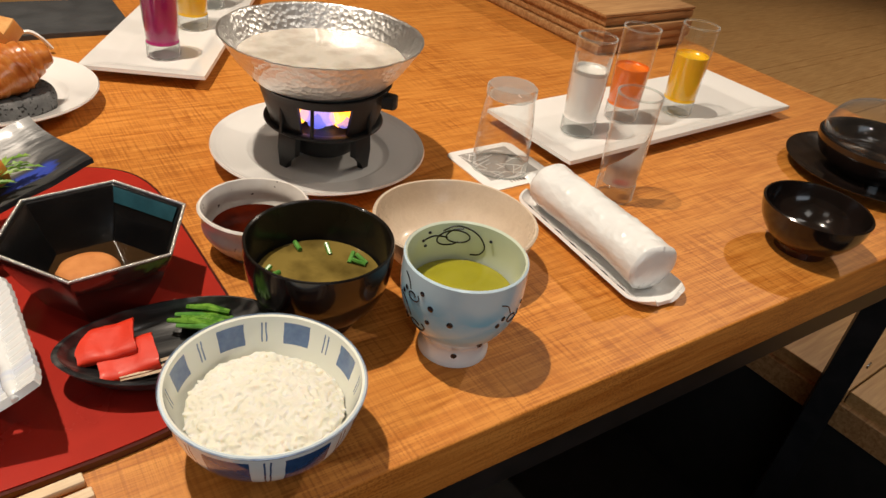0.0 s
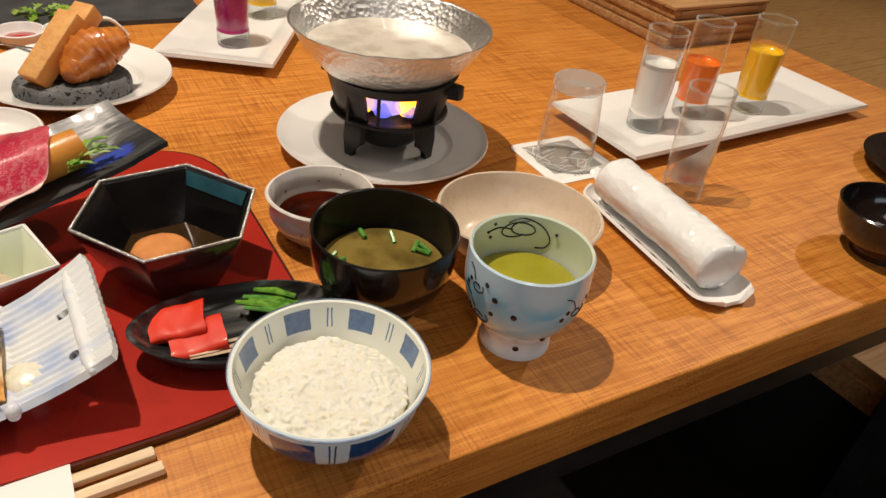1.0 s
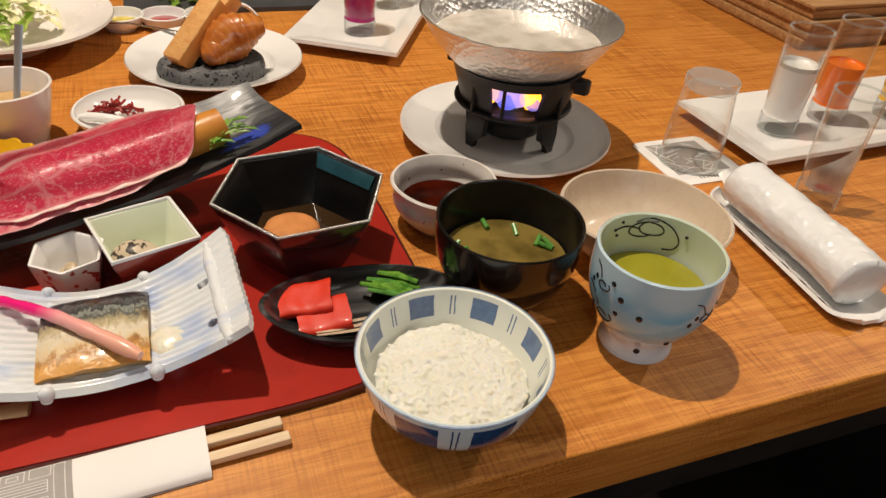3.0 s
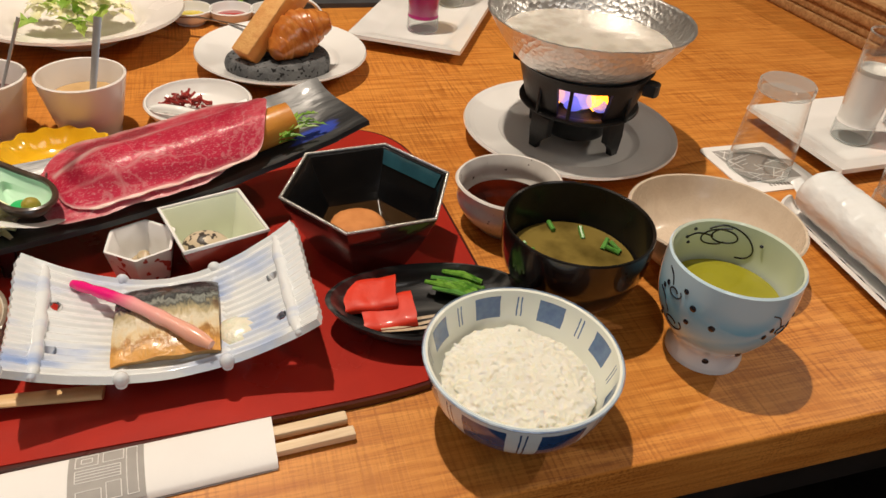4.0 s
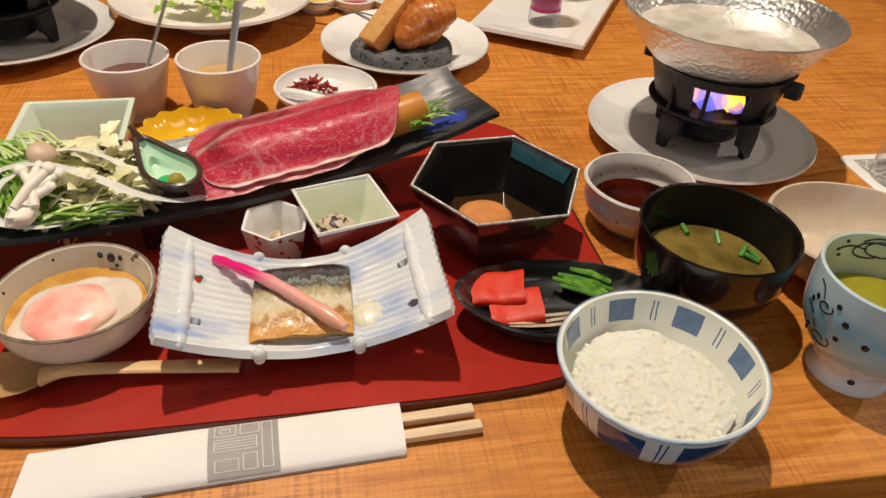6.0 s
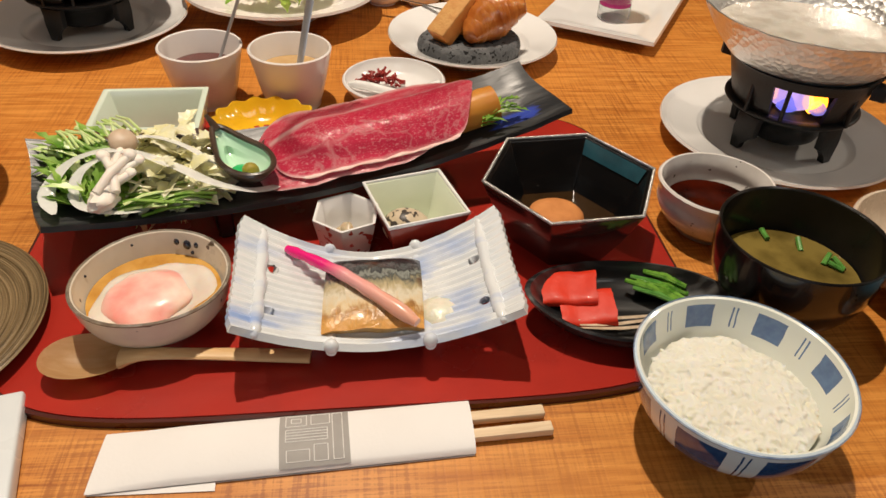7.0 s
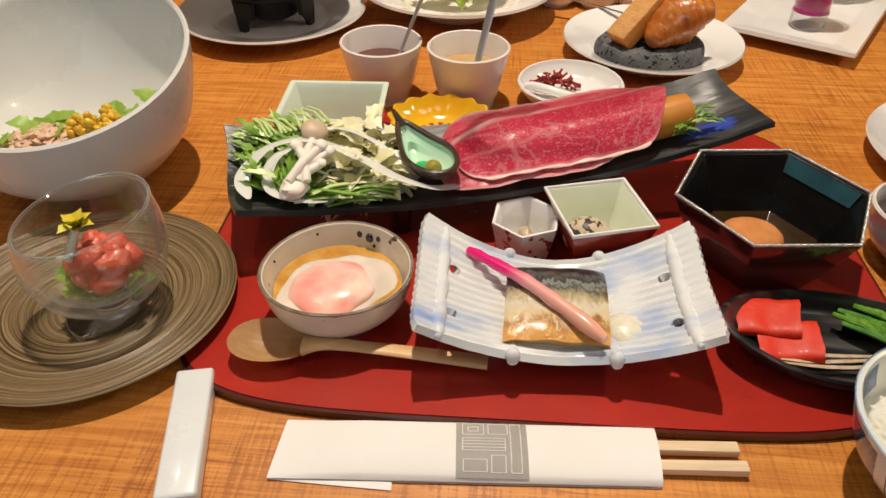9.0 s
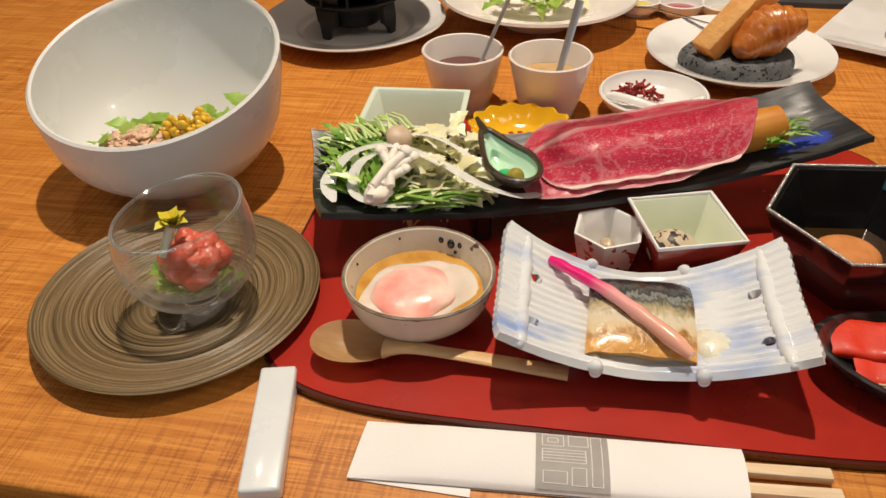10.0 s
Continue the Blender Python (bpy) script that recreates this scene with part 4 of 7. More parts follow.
def fish_dish():
    t = thing("raft_dish", "ribbed white porcelain raft-shaped dish with blue wash on the tray", "dish", pose(-0.0455, 0.1090, RAFT_Z, 0, 0, -1.5) @ Matrix.Scale(0.982, 4))
    m = mat("raft_glaze", (0.74, 0.76, 0.76), (0.70, 0.73, 0.75), 30, 0.13, 0.0003, 110, coat=0.6, spots=None)
    nt, N, K = m.node_tree, m.node_tree.nodes, m.node_tree.links
    tc = N.new("ShaderNodeTexCoord")
    mp = N.new("ShaderNodeMapping")
    mp.inputs["Scale"].default_value = (0.6, 1.7, 1)
    K.new(tc.outputs["Object"], mp.inputs[0])
    nz = N.new("ShaderNodeTexNoise")
    nz.inputs["Scale"].default_value, nz.inputs["Detail"].default_value = 26, 5
    K.new(mp.outputs[0], nz.inputs["Vector"])
    rp = N.new("ShaderNodeValToRGB")
    rp.color_ramp.elements[0].position, rp.color_ramp.elements[1].position = 0.51, 0.74
    K.new(nz.outputs[0], rp.inputs[0])
    mx = N.new("ShaderNodeMix")
    mx.data_type = "RGBA"
    b = N["Principled BSDF"]
    old = b.inputs["Base Color"].links[0].from_socket
    K.new(rp.outputs[0], mx.inputs["Factor"])
    K.new(old, mx.inputs["A"])
    mx.inputs["B"].default_value = (0.28, 0.40, 0.70, 1)
    K.new(mx.outputs["Result"], b.inputs["Base Color"])
    HX, HY = 0.087, 0.047

    def top(x, y):
        return 0.013 + 0.0165 * (x / 0.0665) ** 2 + 0.005 * max(0, y / HY) * (abs(x) / HX) + 0.0035 * (abs(y) / HY) ** 3
    holes = [(-0.0660, 0.0160), (0.0660, 0.0150), (-0.0670, -0.0235), (0.0665, -0.0265)]
    nu, nv = 150, 90

    def fn(u, v):
        x, y = (u - 0.5) * 2 * HX, (v - 0.5) * 2 * HY
        y *= 1 - 0.05 * (1 - (x / HX) ** 2) + 0.07 * (x / HX) ** 2
        rib = 0.0012 * (1 - 0.7 * abs(2 * u - 1) ** 6) * math.cos(2 * math.pi * (v * 15)) + 0.0003 * noise.noise(Vector((x, y, 0)) * 90)
        x *= 1 - 0.035 * abs(2 * v - 1) ** 10 + 0.008 * abs(math.cos(math.pi * v * 15)) * (abs(x) / HX) ** 12
        return (x, y + 0.0007 * noise.noise(Vector((x * 40, y * 12, 3))), top(x, y) + rib)
    bm = sheet(nu, nv, fn)
    kill = [f for f in bm.faces if any(math.hypot(f.calc_center_median().x - hx, f.calc_center_median().y - hy) < 0.0036 for hx, hy in holes)]
    bmesh.ops.delete(bm, geom=kill, context="FACES")
    for v in bm.verts:
        for hx, hy in holes:
            d = math.hypot(v.co.x - hx, v.co.y - hy)
            if d < 0.006 and v.is_boundary:
                v.co.x, v.co.y = hx + (v.co.x - hx) * 0.0036 / d, hy + (v.co.y - hy) * 0.0036 / d
    bmesh.ops.recalc_face_normals(bm, faces=bm.faces)
    if sum(f.normal.z for f in bm.faces) < 0:
        bmesh.ops.reverse_faces(bm, faces=bm.faces)
    bmesh.ops.solidify(bm, geom=list(bm.faces), thickness=0.0048)
    part("body", bm, m, t, sharp=70)
    for x in (-0.0735, 0.0735):
        pts = [(x + 0.0005 * math.sin(k * 2.1), -0.0508 + 0.1016 * k / 14, top(x, (-0.0508 + 0.1016 * k / 14) * 0.9) - 0.0012) for k in range(15)]
        part("cross_bar", tube(pts, [0.0020, 0.0038] + [0.0042 + 0.0004 * math.sin(k * 1.7) for k in range(11)] + [0.0032, 0.0016], 12), m, t, sharp=80)
    for x in (-0.030, 0.030):
        pts = [(x, -0.0495 + 0.099 * k / 10, top(x, 0.045) - 0.0035 - 0.004 * (1 - ((k - 5) / 5) ** 4)) for k in range(11)]
        part("under_bar", tube(pts, [0.0034] + [0.0042] * 9 + [0.0034], 12), m, t)
        for s in (-1, 1):
            part("knob", moved(blob(0.0042, 14, 10, (1.1, 1, 1.2)), Matrix.Translation((x, s * 0.0468, top(x, 0.047) - 0.0024))), m, t)
    for x, y in ((-0.04, -0.012), (0.04, -0.012), (-0.04, 0.03), (0.04, 0.03)):
        h = top(x, y) - 0.003
        part("foot", moved(lathe([(0, h), (0.006, h), (0.005, -0.0063), (0, -0.0063)], 14), Matrix.Translation((x, y, 0))), m, t)


def fish():
    t = thing("grilled_mackerel", "grilled mackerel fillet piece with silver black skin on the raft dish", "fish", pose(-0.0478, 0.1050, RAFT_Z + 0.0160, 0, 0, -2))
    m, nt, b = nodes_of("fish_skin")
    N, K = nt.nodes, nt.links
    tc = N.new("ShaderNodeTexCoord")
    sp = N.new("ShaderNodeSeparateXYZ")
    K.new(tc.outputs["Object"], sp.inputs[0])
    nz = N.new("ShaderNodeTexNoise")
    nz.inputs["Scale"].default_value, nz.inputs["Detail"].default_value, nz.inputs["Distortion"].default_value = 150, 8, 0.8
    K.new(tc.outputs["Object"], nz.inputs["Vector"])
    # slanting dark mackerel bars on the back, silver flank, browned belly edge
    mp = N.new("ShaderNodeMapping")
    mp.inputs["Scale"].default_value, mp.inputs["Rotation"].default_value = (210, 60, 60), (0, 0, 0.55)
    K.new(tc.outputs["Object"], mp.inputs[0])
    bars = N.new("ShaderNodeTexNoise")
    bars.inputs["Scale"].default_value, bars.inputs["Detail"].default_value, bars.inputs["Distortion"].default_value = 1.0, 4, 1.6
    K.new(mp.outputs[0], bars.inputs["Vector"])
    mr = N.new("ShaderNodeMath")
    mr.operation = "MULTIPLY_ADD"
    K.new(bars.outputs[0], mr.inputs[0])
    mr.inputs[1].default_value = 0.020
    K.new(sp.outputs[1], mr.inputs[2])
    m2 = N.new("ShaderNodeMath")
    m2.operation = "MULTIPLY_ADD"
    K.new(nz.outputs[0], m2.inputs[0])
    m2.inputs[1].default_value = 0.012
    K.new(mr.outputs[0], m2.inputs[2])
    rg = N.new("ShaderNodeMapRange")
    rg.inputs["From Min"].default_value, rg.inputs["From Max"].default_value = -0.020, 0.050
    K.new(m2.outputs[0], rg.inputs[0])
    rp = N.new("ShaderNodeValToRGB")
    e = rp.color_ramp.elements
    e[0].position, e[0].color = 0.0, (0.62, 0.27, 0.05, 1)
    e[1].position, e[1].color = 1.0, (0.010, 0.010, 0.011, 1)
    for p, c in ((0.10, (0.70, 0.36, 0.09)), (0.20, (0.40, 0.20, 0.06)), (0.28, (0.66, 0.50, 0.28)), (0.40, (0.66, 0.60, 0.46)), (0.50, (0.46, 0.38, 0.22)), (0.57, (0.30, 0.27, 0.17)), (0.63, (0.07, 0.075, 0.07)), (0.69, (0.26, 0.28, 0.25)), (0.75, (0.03, 0.032, 0.034)), (0.82, (0.10, 0.11, 0.11)), (0.88, (0.014, 0.014, 0.015))):
        x = rp.color_ramp.elements.new(p)
        x.color = (*c, 1)
    K.new(rg.outputs[0], rp.inputs[0])
    char = N.new("ShaderNodeTexNoise")
    char.inputs["Scale"].default_value = 60
    K.new(tc.outputs["Object"], char.inputs["Vector"])
    cr = N.new("ShaderNodeValToRGB")
    cr.color_ramp.elements[0].position, cr.color_ramp.elements[1].position = 0.64, 0.76
    K.new(char.outputs[0], cr.inputs[0])
    mx = N.new("ShaderNodeMix")
    mx.data_type = "RGBA"
    K.new(cr.outputs[0], mx.inputs["Factor"])
    K.new(rp.outputs[0], mx.inputs["A"])
    mx.inputs["B"].default_value = (0.10, 0.045, 0.018, 1)
    K.new(mx.outputs["Result"], b.inputs["Base Color"])
    bp = N.new("ShaderNodeBump")
    bp.inputs["Strength"].default_value, bp.inputs["Distance"].default_value = 0.8, 0.0014
    K.new(nz.outputs[0], bp.inputs["Height"])
    K.new(bp.outputs[0], b.inputs["Normal"])
    b.inputs["Roughness"].default_value, b.inputs["Coat Weight"].default_value, b.inputs["Coat Roughness"].default_value = 0.32, 0.6, 0.16
    flesh = mat("fish_flesh", (0.74, 0.48, 0.20), (0.62, 0.34, 0.11), 120, 0.4, 0.0005, 200, sss=0.15)

    def fn(u, v):
        x, y = (u - 0.5) * 0.062, (v - 0.5) * 0.066
        x += 0.0035 * (v - 0.5) + 0.0012 * noise.noise(Vector((0, y * 60, 1)))
        z = 0.0120 - 0.0028 * abs(2 * u - 1) ** 5 - 0.0055 * abs(2 * v - 1) ** 4 + 0.0012 * noise.noise(Vector((x, y, 0)) * 70)
        return (x, y + 0.001 * noise.noise(Vector((x * 70, 0, 2))), z)
    bm = sheet(36, 36, fn, 0.0014)
    part("skin", bm, m, t, "glossy charred silver and black skin", sharp=70)

    def under(u, v):
        x, y, z = fn(0.02 + 0.96 * u, 0.02 + 0.96 * v)
        return (x * 1.01, y * 1.01, z - 0.0016)
    part("flesh", sheet(20, 20, under, 0.0085), flesh, t)
    # ginger shoot lying across
    g, nt, b = nodes_of("ginger_shoot")
    N, K = nt.nodes, nt.links
    tc = N.new("ShaderNodeTexCoord")
    sp = N.new("ShaderNodeSeparateXYZ")
    K.new(tc.outputs["Object"], sp.inputs[0])
    mrg = N.new("ShaderNodeMapRange")
    mrg.inputs["From Min"].default_value, mrg.inputs["From Max"].default_value = 0.0, 0.11
    K.new(sp.outputs[0], mrg.inputs[0])
    rp = N.new("ShaderNodeValToRGB")
    e = rp.color_ramp.elements
    e[0].position, e[0].color = 0.30, (0.78, 0.010, 0.19, 1)
    e[1].position, e[1].color = 1.0, (0.78, 0.40, 0.27, 1)
    for p, c in ((0.37, (0.78, 0.16, 0.26)), (0.46, (0.80, 0.36, 0.36)), (0.70, (0.80, 0.40, 0.32))):
        x = e.new(p)
        x.color = (*c, 1)
    K.new(mrg.outputs[0], rp.inputs[0])
    K.new(rp.outputs[0], b.inputs["Base Color"])
    b.inputs["Roughness"].default_value, b.inputs["Coat Weight"].default_value, b.inputs["Subsurface Weight"].default_value = 0.25, 0.4, 0.15
    b.inputs["Subsurface Radius"].default_value = (0.004, 0.002, 0.002)
    a, c = Vector((-0.1010, 0.1450, 0.0)), Vector((-0.0238, 0.0690, 0.0))
    L, ang = (c - a).length, math.degrees(math.atan2(c.y - a.y, c.x - a.x))
    pts, rr = [], []
    for k in range(15):
        u = k / 14
        pts.append((L * u, 0.0028 * (1 - abs(u - 0.42) / 0.58) - 0.0012, 0.0432 + 0.003 * math.sin(u * 2.4) - 0.0045 * u * u))
        rr.append((0.0026 if k in (0, 14) else 0.0033) + 0.0018 * u * (k < 14) + 0.0004 * math.sin(k * 2.3))
    solo("ginger_shoot", tube(pts, rr, 12), g, "pickled ginger shoot, magenta fading to pale pink, lying on the fish", "garnish", pose(a.x, a.y, 0, 0, 0, ang), sharp=60)
    bm = lathe([(0, 0.0085), (0.007, 0.0078), (0.0125, 0.0045), (0.0155, 0.001), (0.0145, 0.0)], 30)
    for v in bm.verts:
        v.co *= 1 + 0.10 * noise.noise(v.co * 160)
    solo("grated_daikon", bm, mat("grated_radish", (0.76, 0.74, 0.62), (0.68, 0.66, 0.53), 160, 0.2, 0.0006, 320, sss=0.4, coat=0.4), "small wet heap of grated white radish beside the fish", "garnish", pose(-0.0070, 0.0890, RAFT_Z + 0.0138))


def little_bowls():
    t = thing("square_bowl", "small square bowl, red outside and pale green inside, on the tray", "bowl", pose(-0.010, 0.194, TRAY_Z, 0, 0, 13))
    red = mat("iron_red_glaze", (0.30, 0.035, 0.02), (0.24, 0.03, 0.018), 50, 0.2, coat=0.5)
    pale = mat("pale_celadon", (0.72, 0.77, 0.60), (0.68, 0.73, 0.56), 25, 0.16, coat=0.5)
    part("body", poly_bowl(4, 0.0435, 0.028, 0.0385, 0.0036, 45), [red, pale], t)
    lip = []
    for k in range(4):
        lip.append((0.0422 * math.cos(radians(45 + 90 * k)), 0.0422 * math.sin(radians(45 + 90 * k)), 0.0385))
    part("rim", tube(lip + [lip[0]], 0.0016, 8), WHITE, t, "white rim")
    egg_m = mat("quail_shell", (0.50, 0.40, 0.28), (0.58, 0.49, 0.36), 60, 0.45, 0.0001, 300, spots=((0.035, 0.025, 0.02), 150, 0.53))
    solo("quail_egg", blob(0.0145, 24, 16, (1.25, 1, 1)), egg_m, "speckled brown quail egg in the square bowl", "egg", pose(-0.017, 0.184, TRAY_Z + 0.0195, 0, 8, -12))
    t = thing("hexagonal_cup", "tiny hexagonal white cup with red painted sides on the tray", "cup", pose(-0.0605, 0.193, TRAY_Z, 0, 0, 0))
    part("body", poly_bowl(6, 0.0262, 0.0195, 0.0305, 0.0028, 20), [mat("red_figured", (0.66, 0.62, 0.57), (0.60, 0.55, 0.50), 60, 0.2, coat=0.5, spots=((0.34, 0.05, 0.035), 110, 0.60)), WHITE], t)
    bm = merge(*[moved(blob(0.006, 12, 8, (1.2, 0.8, 0.8), 0.3, 160, k), pose(dx, dy, dz, 0, 0, 40 * k)) for k, (dx, dy, dz) in enumerate(((0, 0, 0), (0.006, -0.003, 0.001), (-0.005, 0.003, 0.0), (0.001, 0.002, 0.005)))])
    solo("pickled_relish", bm, mat("beige_relish", (0.50, 0.40, 0.26), (0.42, 0.32, 0.19), 160, 0.35, sss=0.2, coat=0.2), "small dab of beige relish in the tiny cup", "food", pose(-0.061, 0.190, TRAY_Z + 0.0105))
    # poached egg
    t = thing("egg_bowl", "speckled buff bowl with a poached egg in broth on the tray", "bowl", pose(-0.1836, 0.1220, TRAY_Z, 0, 0, 15))
    pts, n = bowl_profile([(0.022, 0.005), (0.032, 0.009), (0.042, 0.021), (0.0458, 0.034), (0.0469, 0.040)], 0.0026, (0.022, 0.003))

    def soft(x, y, z):
        a = math.atan2(y, x)
        k = 1 + 0.018 * math.cos(2 * a) + 0.012 * math.cos(3 * a + 1)
        return (x * k, y * k, z + 0.0012 * (z / 0.04) * math.sin(2 * a))
    part("body", lathe(pts, 72, fn=soft), SPECKLED, t)
    part("rim_glaze", lathe([(0.0469, 0.0396), (0.0472, 0.0408), (0.0461, 0.0416), (0.0451, 0.0410)], 72, fn=soft), mat("iron_rim", (0.16, 0.12, 0.09), (0.30, 0.25, 0.19), 120, 0.25, coat=0.4), t, "brown iron rim")
    rng = random.Random(3)
    for a, z, r in ((62, 0.034, 0.0022), (52, 0.033, 0.0030), (43, 0.034, 0.0020), (100, 0.035, 0.0010), (46, 0.029, 0.0012), (150, 0.034, 0.0009)):
        rad = 0.0442 - (0.036 - z) * 0.55
        part("iron_spot", moved(blob(r, 10, 6, (1, 1, 1.2)), Matrix.Translation((rad * math.cos(radians(a)), rad * math.sin(radians(a)), z))), INK, t)
    part("broth", disc(0.0405, 0.0255, 44), mat("amber_dashi", (0.62, 0.34, 0.075), (0.46, 0.21, 0.03), 70, 0.06, coat=0.7), t, "amber broth")
    white = mat("egg_white", (0.80, 0.74, 0.66), (0.74, 0.64, 0.55), 60, 0.14, 0.0003, 90, sss=0.45, coat=0.6)
    pink = mat("egg_yolk_veil", (0.86, 0.34, 0.29), (0.88, 0.70, 0.60), 38, 0.30, 0.0004, 110, sss=0.3, coat=0.2)
    e = thing("poached_egg", "soft poached egg with pink-veiled yolk in the broth", "egg", pose(-0.1836, 0.1200, TRAY_Z + 0.0245, 0, 0, 35))
    part("white", blob(0.032, 36, 22, (1.14, 0.95, 0.28), 0.30, 42, 2), white, e)
    part("yolk", moved(blob(0.0255, 40, 26, (1.12, 0.98, 0.36), 0.10, 60, 5), pose(-0.005, -0.003, 0.0032)), pink, e, "pink veiled yolk")


def spoon():
    t = thing("wooden_spoon", "pale wooden spoon lying on the red tray", "spoon", pose(-0.222, 0.084, TRAY_Z, 0, 0, -2.5))

    def ladle(u, v):
        a = 2 * math.pi * v
        r = u
        x = 0.0275 * r * math.cos(a) * (1 + 0.12 * math.cos(a))
        y = 0.0185 * r * math.sin(a)
        return (x, y, 0.0035 + 0.0105 * r ** 2)
    bm = bmesh.new()
    g = []
    for i in range(1, 9):
        g.append([bm.verts.new(ladle(i / 8, k / 32)) for k in range(32)])
    c = bm.verts.new(ladle(0, 0))
    for k in range(32):
        bm.faces.new((c, g[0][k], g[0][(k + 1) % 32]))
        for i in range(7):
            bm.faces.new((g[i][k], g[i + 1][k], g[i + 1][(k + 1) % 32], g[i][(k + 1) % 32]))
    bmesh.ops.solidify(bm, geom=list(bm.faces), thickness=0.0028)
    part("bowl", bm, SPOON_WOOD, t)
    pts = smooth_profile([(0.0225, 0, 0.0108), (0.029, 0.0002, 0.0122), (0.038, 0.0004, 0.0126), (0.055, 0.001, 0.0105), (0.085, 0.0012, 0.0075), (0.115, 0.0002, 0.0052), (0.133, -0.001, 0.0044)], 3)
    rad = [v[0] for v in smooth_profile([(0.0105,), (0.0082,), (0.0064,), (0.0054,), (0.0060,), (0.0066,), (0.0068,)], 3)]
    part("handle", tube(pts, rad, 16, flat=0.42), SPOON_WOOD, t)


def meat_plate():
    t = thing("long_plate", "long curved black glazed plate with blue brush marks", "plate", pose(-0.081, 0.2515, TRAY_Z, 0, 0, 13.2))
    m = mat("slate_glaze", (0.022, 0.023, 0.025), (0.10, 0.10, 0.10), 42, 0.36, 0.0009, 60, coat=0.2, stretch=(0.15, 1.8, 1), contrast=(0.50, 0.76))
    nt, N, K = m.node_tree, m.node_tree.nodes, m.node_tree.links
    tc = N.new("ShaderNodeTexCoord")
    sp = N.new("ShaderNodeSeparateXYZ")
    K.new(tc.outputs["Object"], sp.inputs[0])
    mp = N.new("ShaderNodeMapping")
    mp.inputs["Scale"].default_value, mp.inputs["Rotation"].default_value = (9, 130, 1), (0, 0, 0.12)
    K.new(tc.outputs["Object"], mp.inputs[0])
    nz = N.new("ShaderNodeTexNoise")
    nz.inputs["Scale"].default_value, nz.inputs["Detail"].default_value = 1.0, 6
    K.new(mp.outputs[0], nz.inputs["Vector"])

    def bump_of(value, lo, hi, soft, wob):
        """Soft-edged stripe between lo and hi, ragged by the brush noise."""
        w = N.new("ShaderNodeMath")
        w.operation = "MULTIPLY_ADD"
        K.new(nz.outputs[0], w.inputs[0])
        w.inputs[1].default_value = wob
        K.new(value, w.inputs[2])
        outs = []
        for a0, a1 in ((lo, lo + soft), (hi, hi - soft)):
            g = N.new("ShaderNodeMapRange")
            g.inputs["From Min"].default_value, g.inputs["From Max"].default_value = a0 + wob / 2, a1 + wob / 2
            K.new(w.outputs[0], g.inputs[0])
            outs.append(g.outputs[0])
        k = N.new("ShaderNodeMath")
        k.operation = "MULTIPLY"
        K.new(outs[0], k.inputs[0])
        K.new(outs[1], k.inputs[1])
        return k.outputs[0]

    def times(a, c):
        k = N.new("ShaderNodeMath")
        k.operation = "MULTIPLY"
        K.new(a, k.inputs[0])
        K.new(c, k.inputs[1])
        return k.outputs[0]
    streak = N.new("ShaderNodeMapRange")
    streak.inputs["From Min"].default_value, streak.inputs["From Max"].default_value = 0.38, 0.60
    K.new(nz.outputs[0], streak.inputs[0])
    pale = times(times(bump_of(sp.outputs[1], -0.006, 0.024, 0.006, 0.010), bump_of(sp.outputs[0], 0.112, 0.182, 0.008, 0.05)), streak.outputs[0])
    blue = times(bump_of(sp.outputs[1], -0.025, -0.007, 0.004, 0.010), bump_of(sp.outputs[0], 0.142, 0.186, 0.006, 0.04))
    b = N["Principled BSDF"]
    col = b.inputs["Base Color"].links[0].from_socket
    for mask, c in ((pale, (0.34, 0.34, 0.33, 1)), (blue, (0.028, 0.055, 0.34, 1))):
        mx = N.new("ShaderNodeMix")
        mx.data_type = "RGBA"
        K.new(mask, mx.inputs["Factor"])
        K.new(col, mx.inputs["A"])
        mx.inputs["B"].default_value = c
        col = mx.outputs["Result"]
    K.new(col, b.inputs["Base Color"])

    def fn(u, v):
        x, y = -0.194 + 0.393 * u, -0.0410 + 0.0845 * v
        y *= 1.05 - 0.17 * u
        x += 0.006 * math.sin(v * 5) * (u - 0.5) - 0.11 * y
        z = plate_z(x, y) + 0.0005 * math.sin(u * 60) * (u > 0.85) + 0.0006 * noise.noise(Vector((x * 90, y * 20, 0)))
        return (x, y, z)
    part("body", sheet(110, 20, fn, 0.0042), m, t)
    for x in (-0.075, 0.075):
        h = plate_z(x, 0) - 0.004
        part("foot", moved(box(0.012, 0.05, h, 0.002, 1, (0, 0, h / 2)), Matrix.Translation((x, 0, 0))), m, t)


def plate_z(x, y):
    return 0.036 + 0.022 * (x / 0.194) ** 2 + 0.009 * x / 0.194 + 0.0095 * (y / 0.0435) ** 2 + 0.17 * y


PLATE_M = pose(-0.081, 0.2515, TRAY_Z, 0, 0, 13.2)


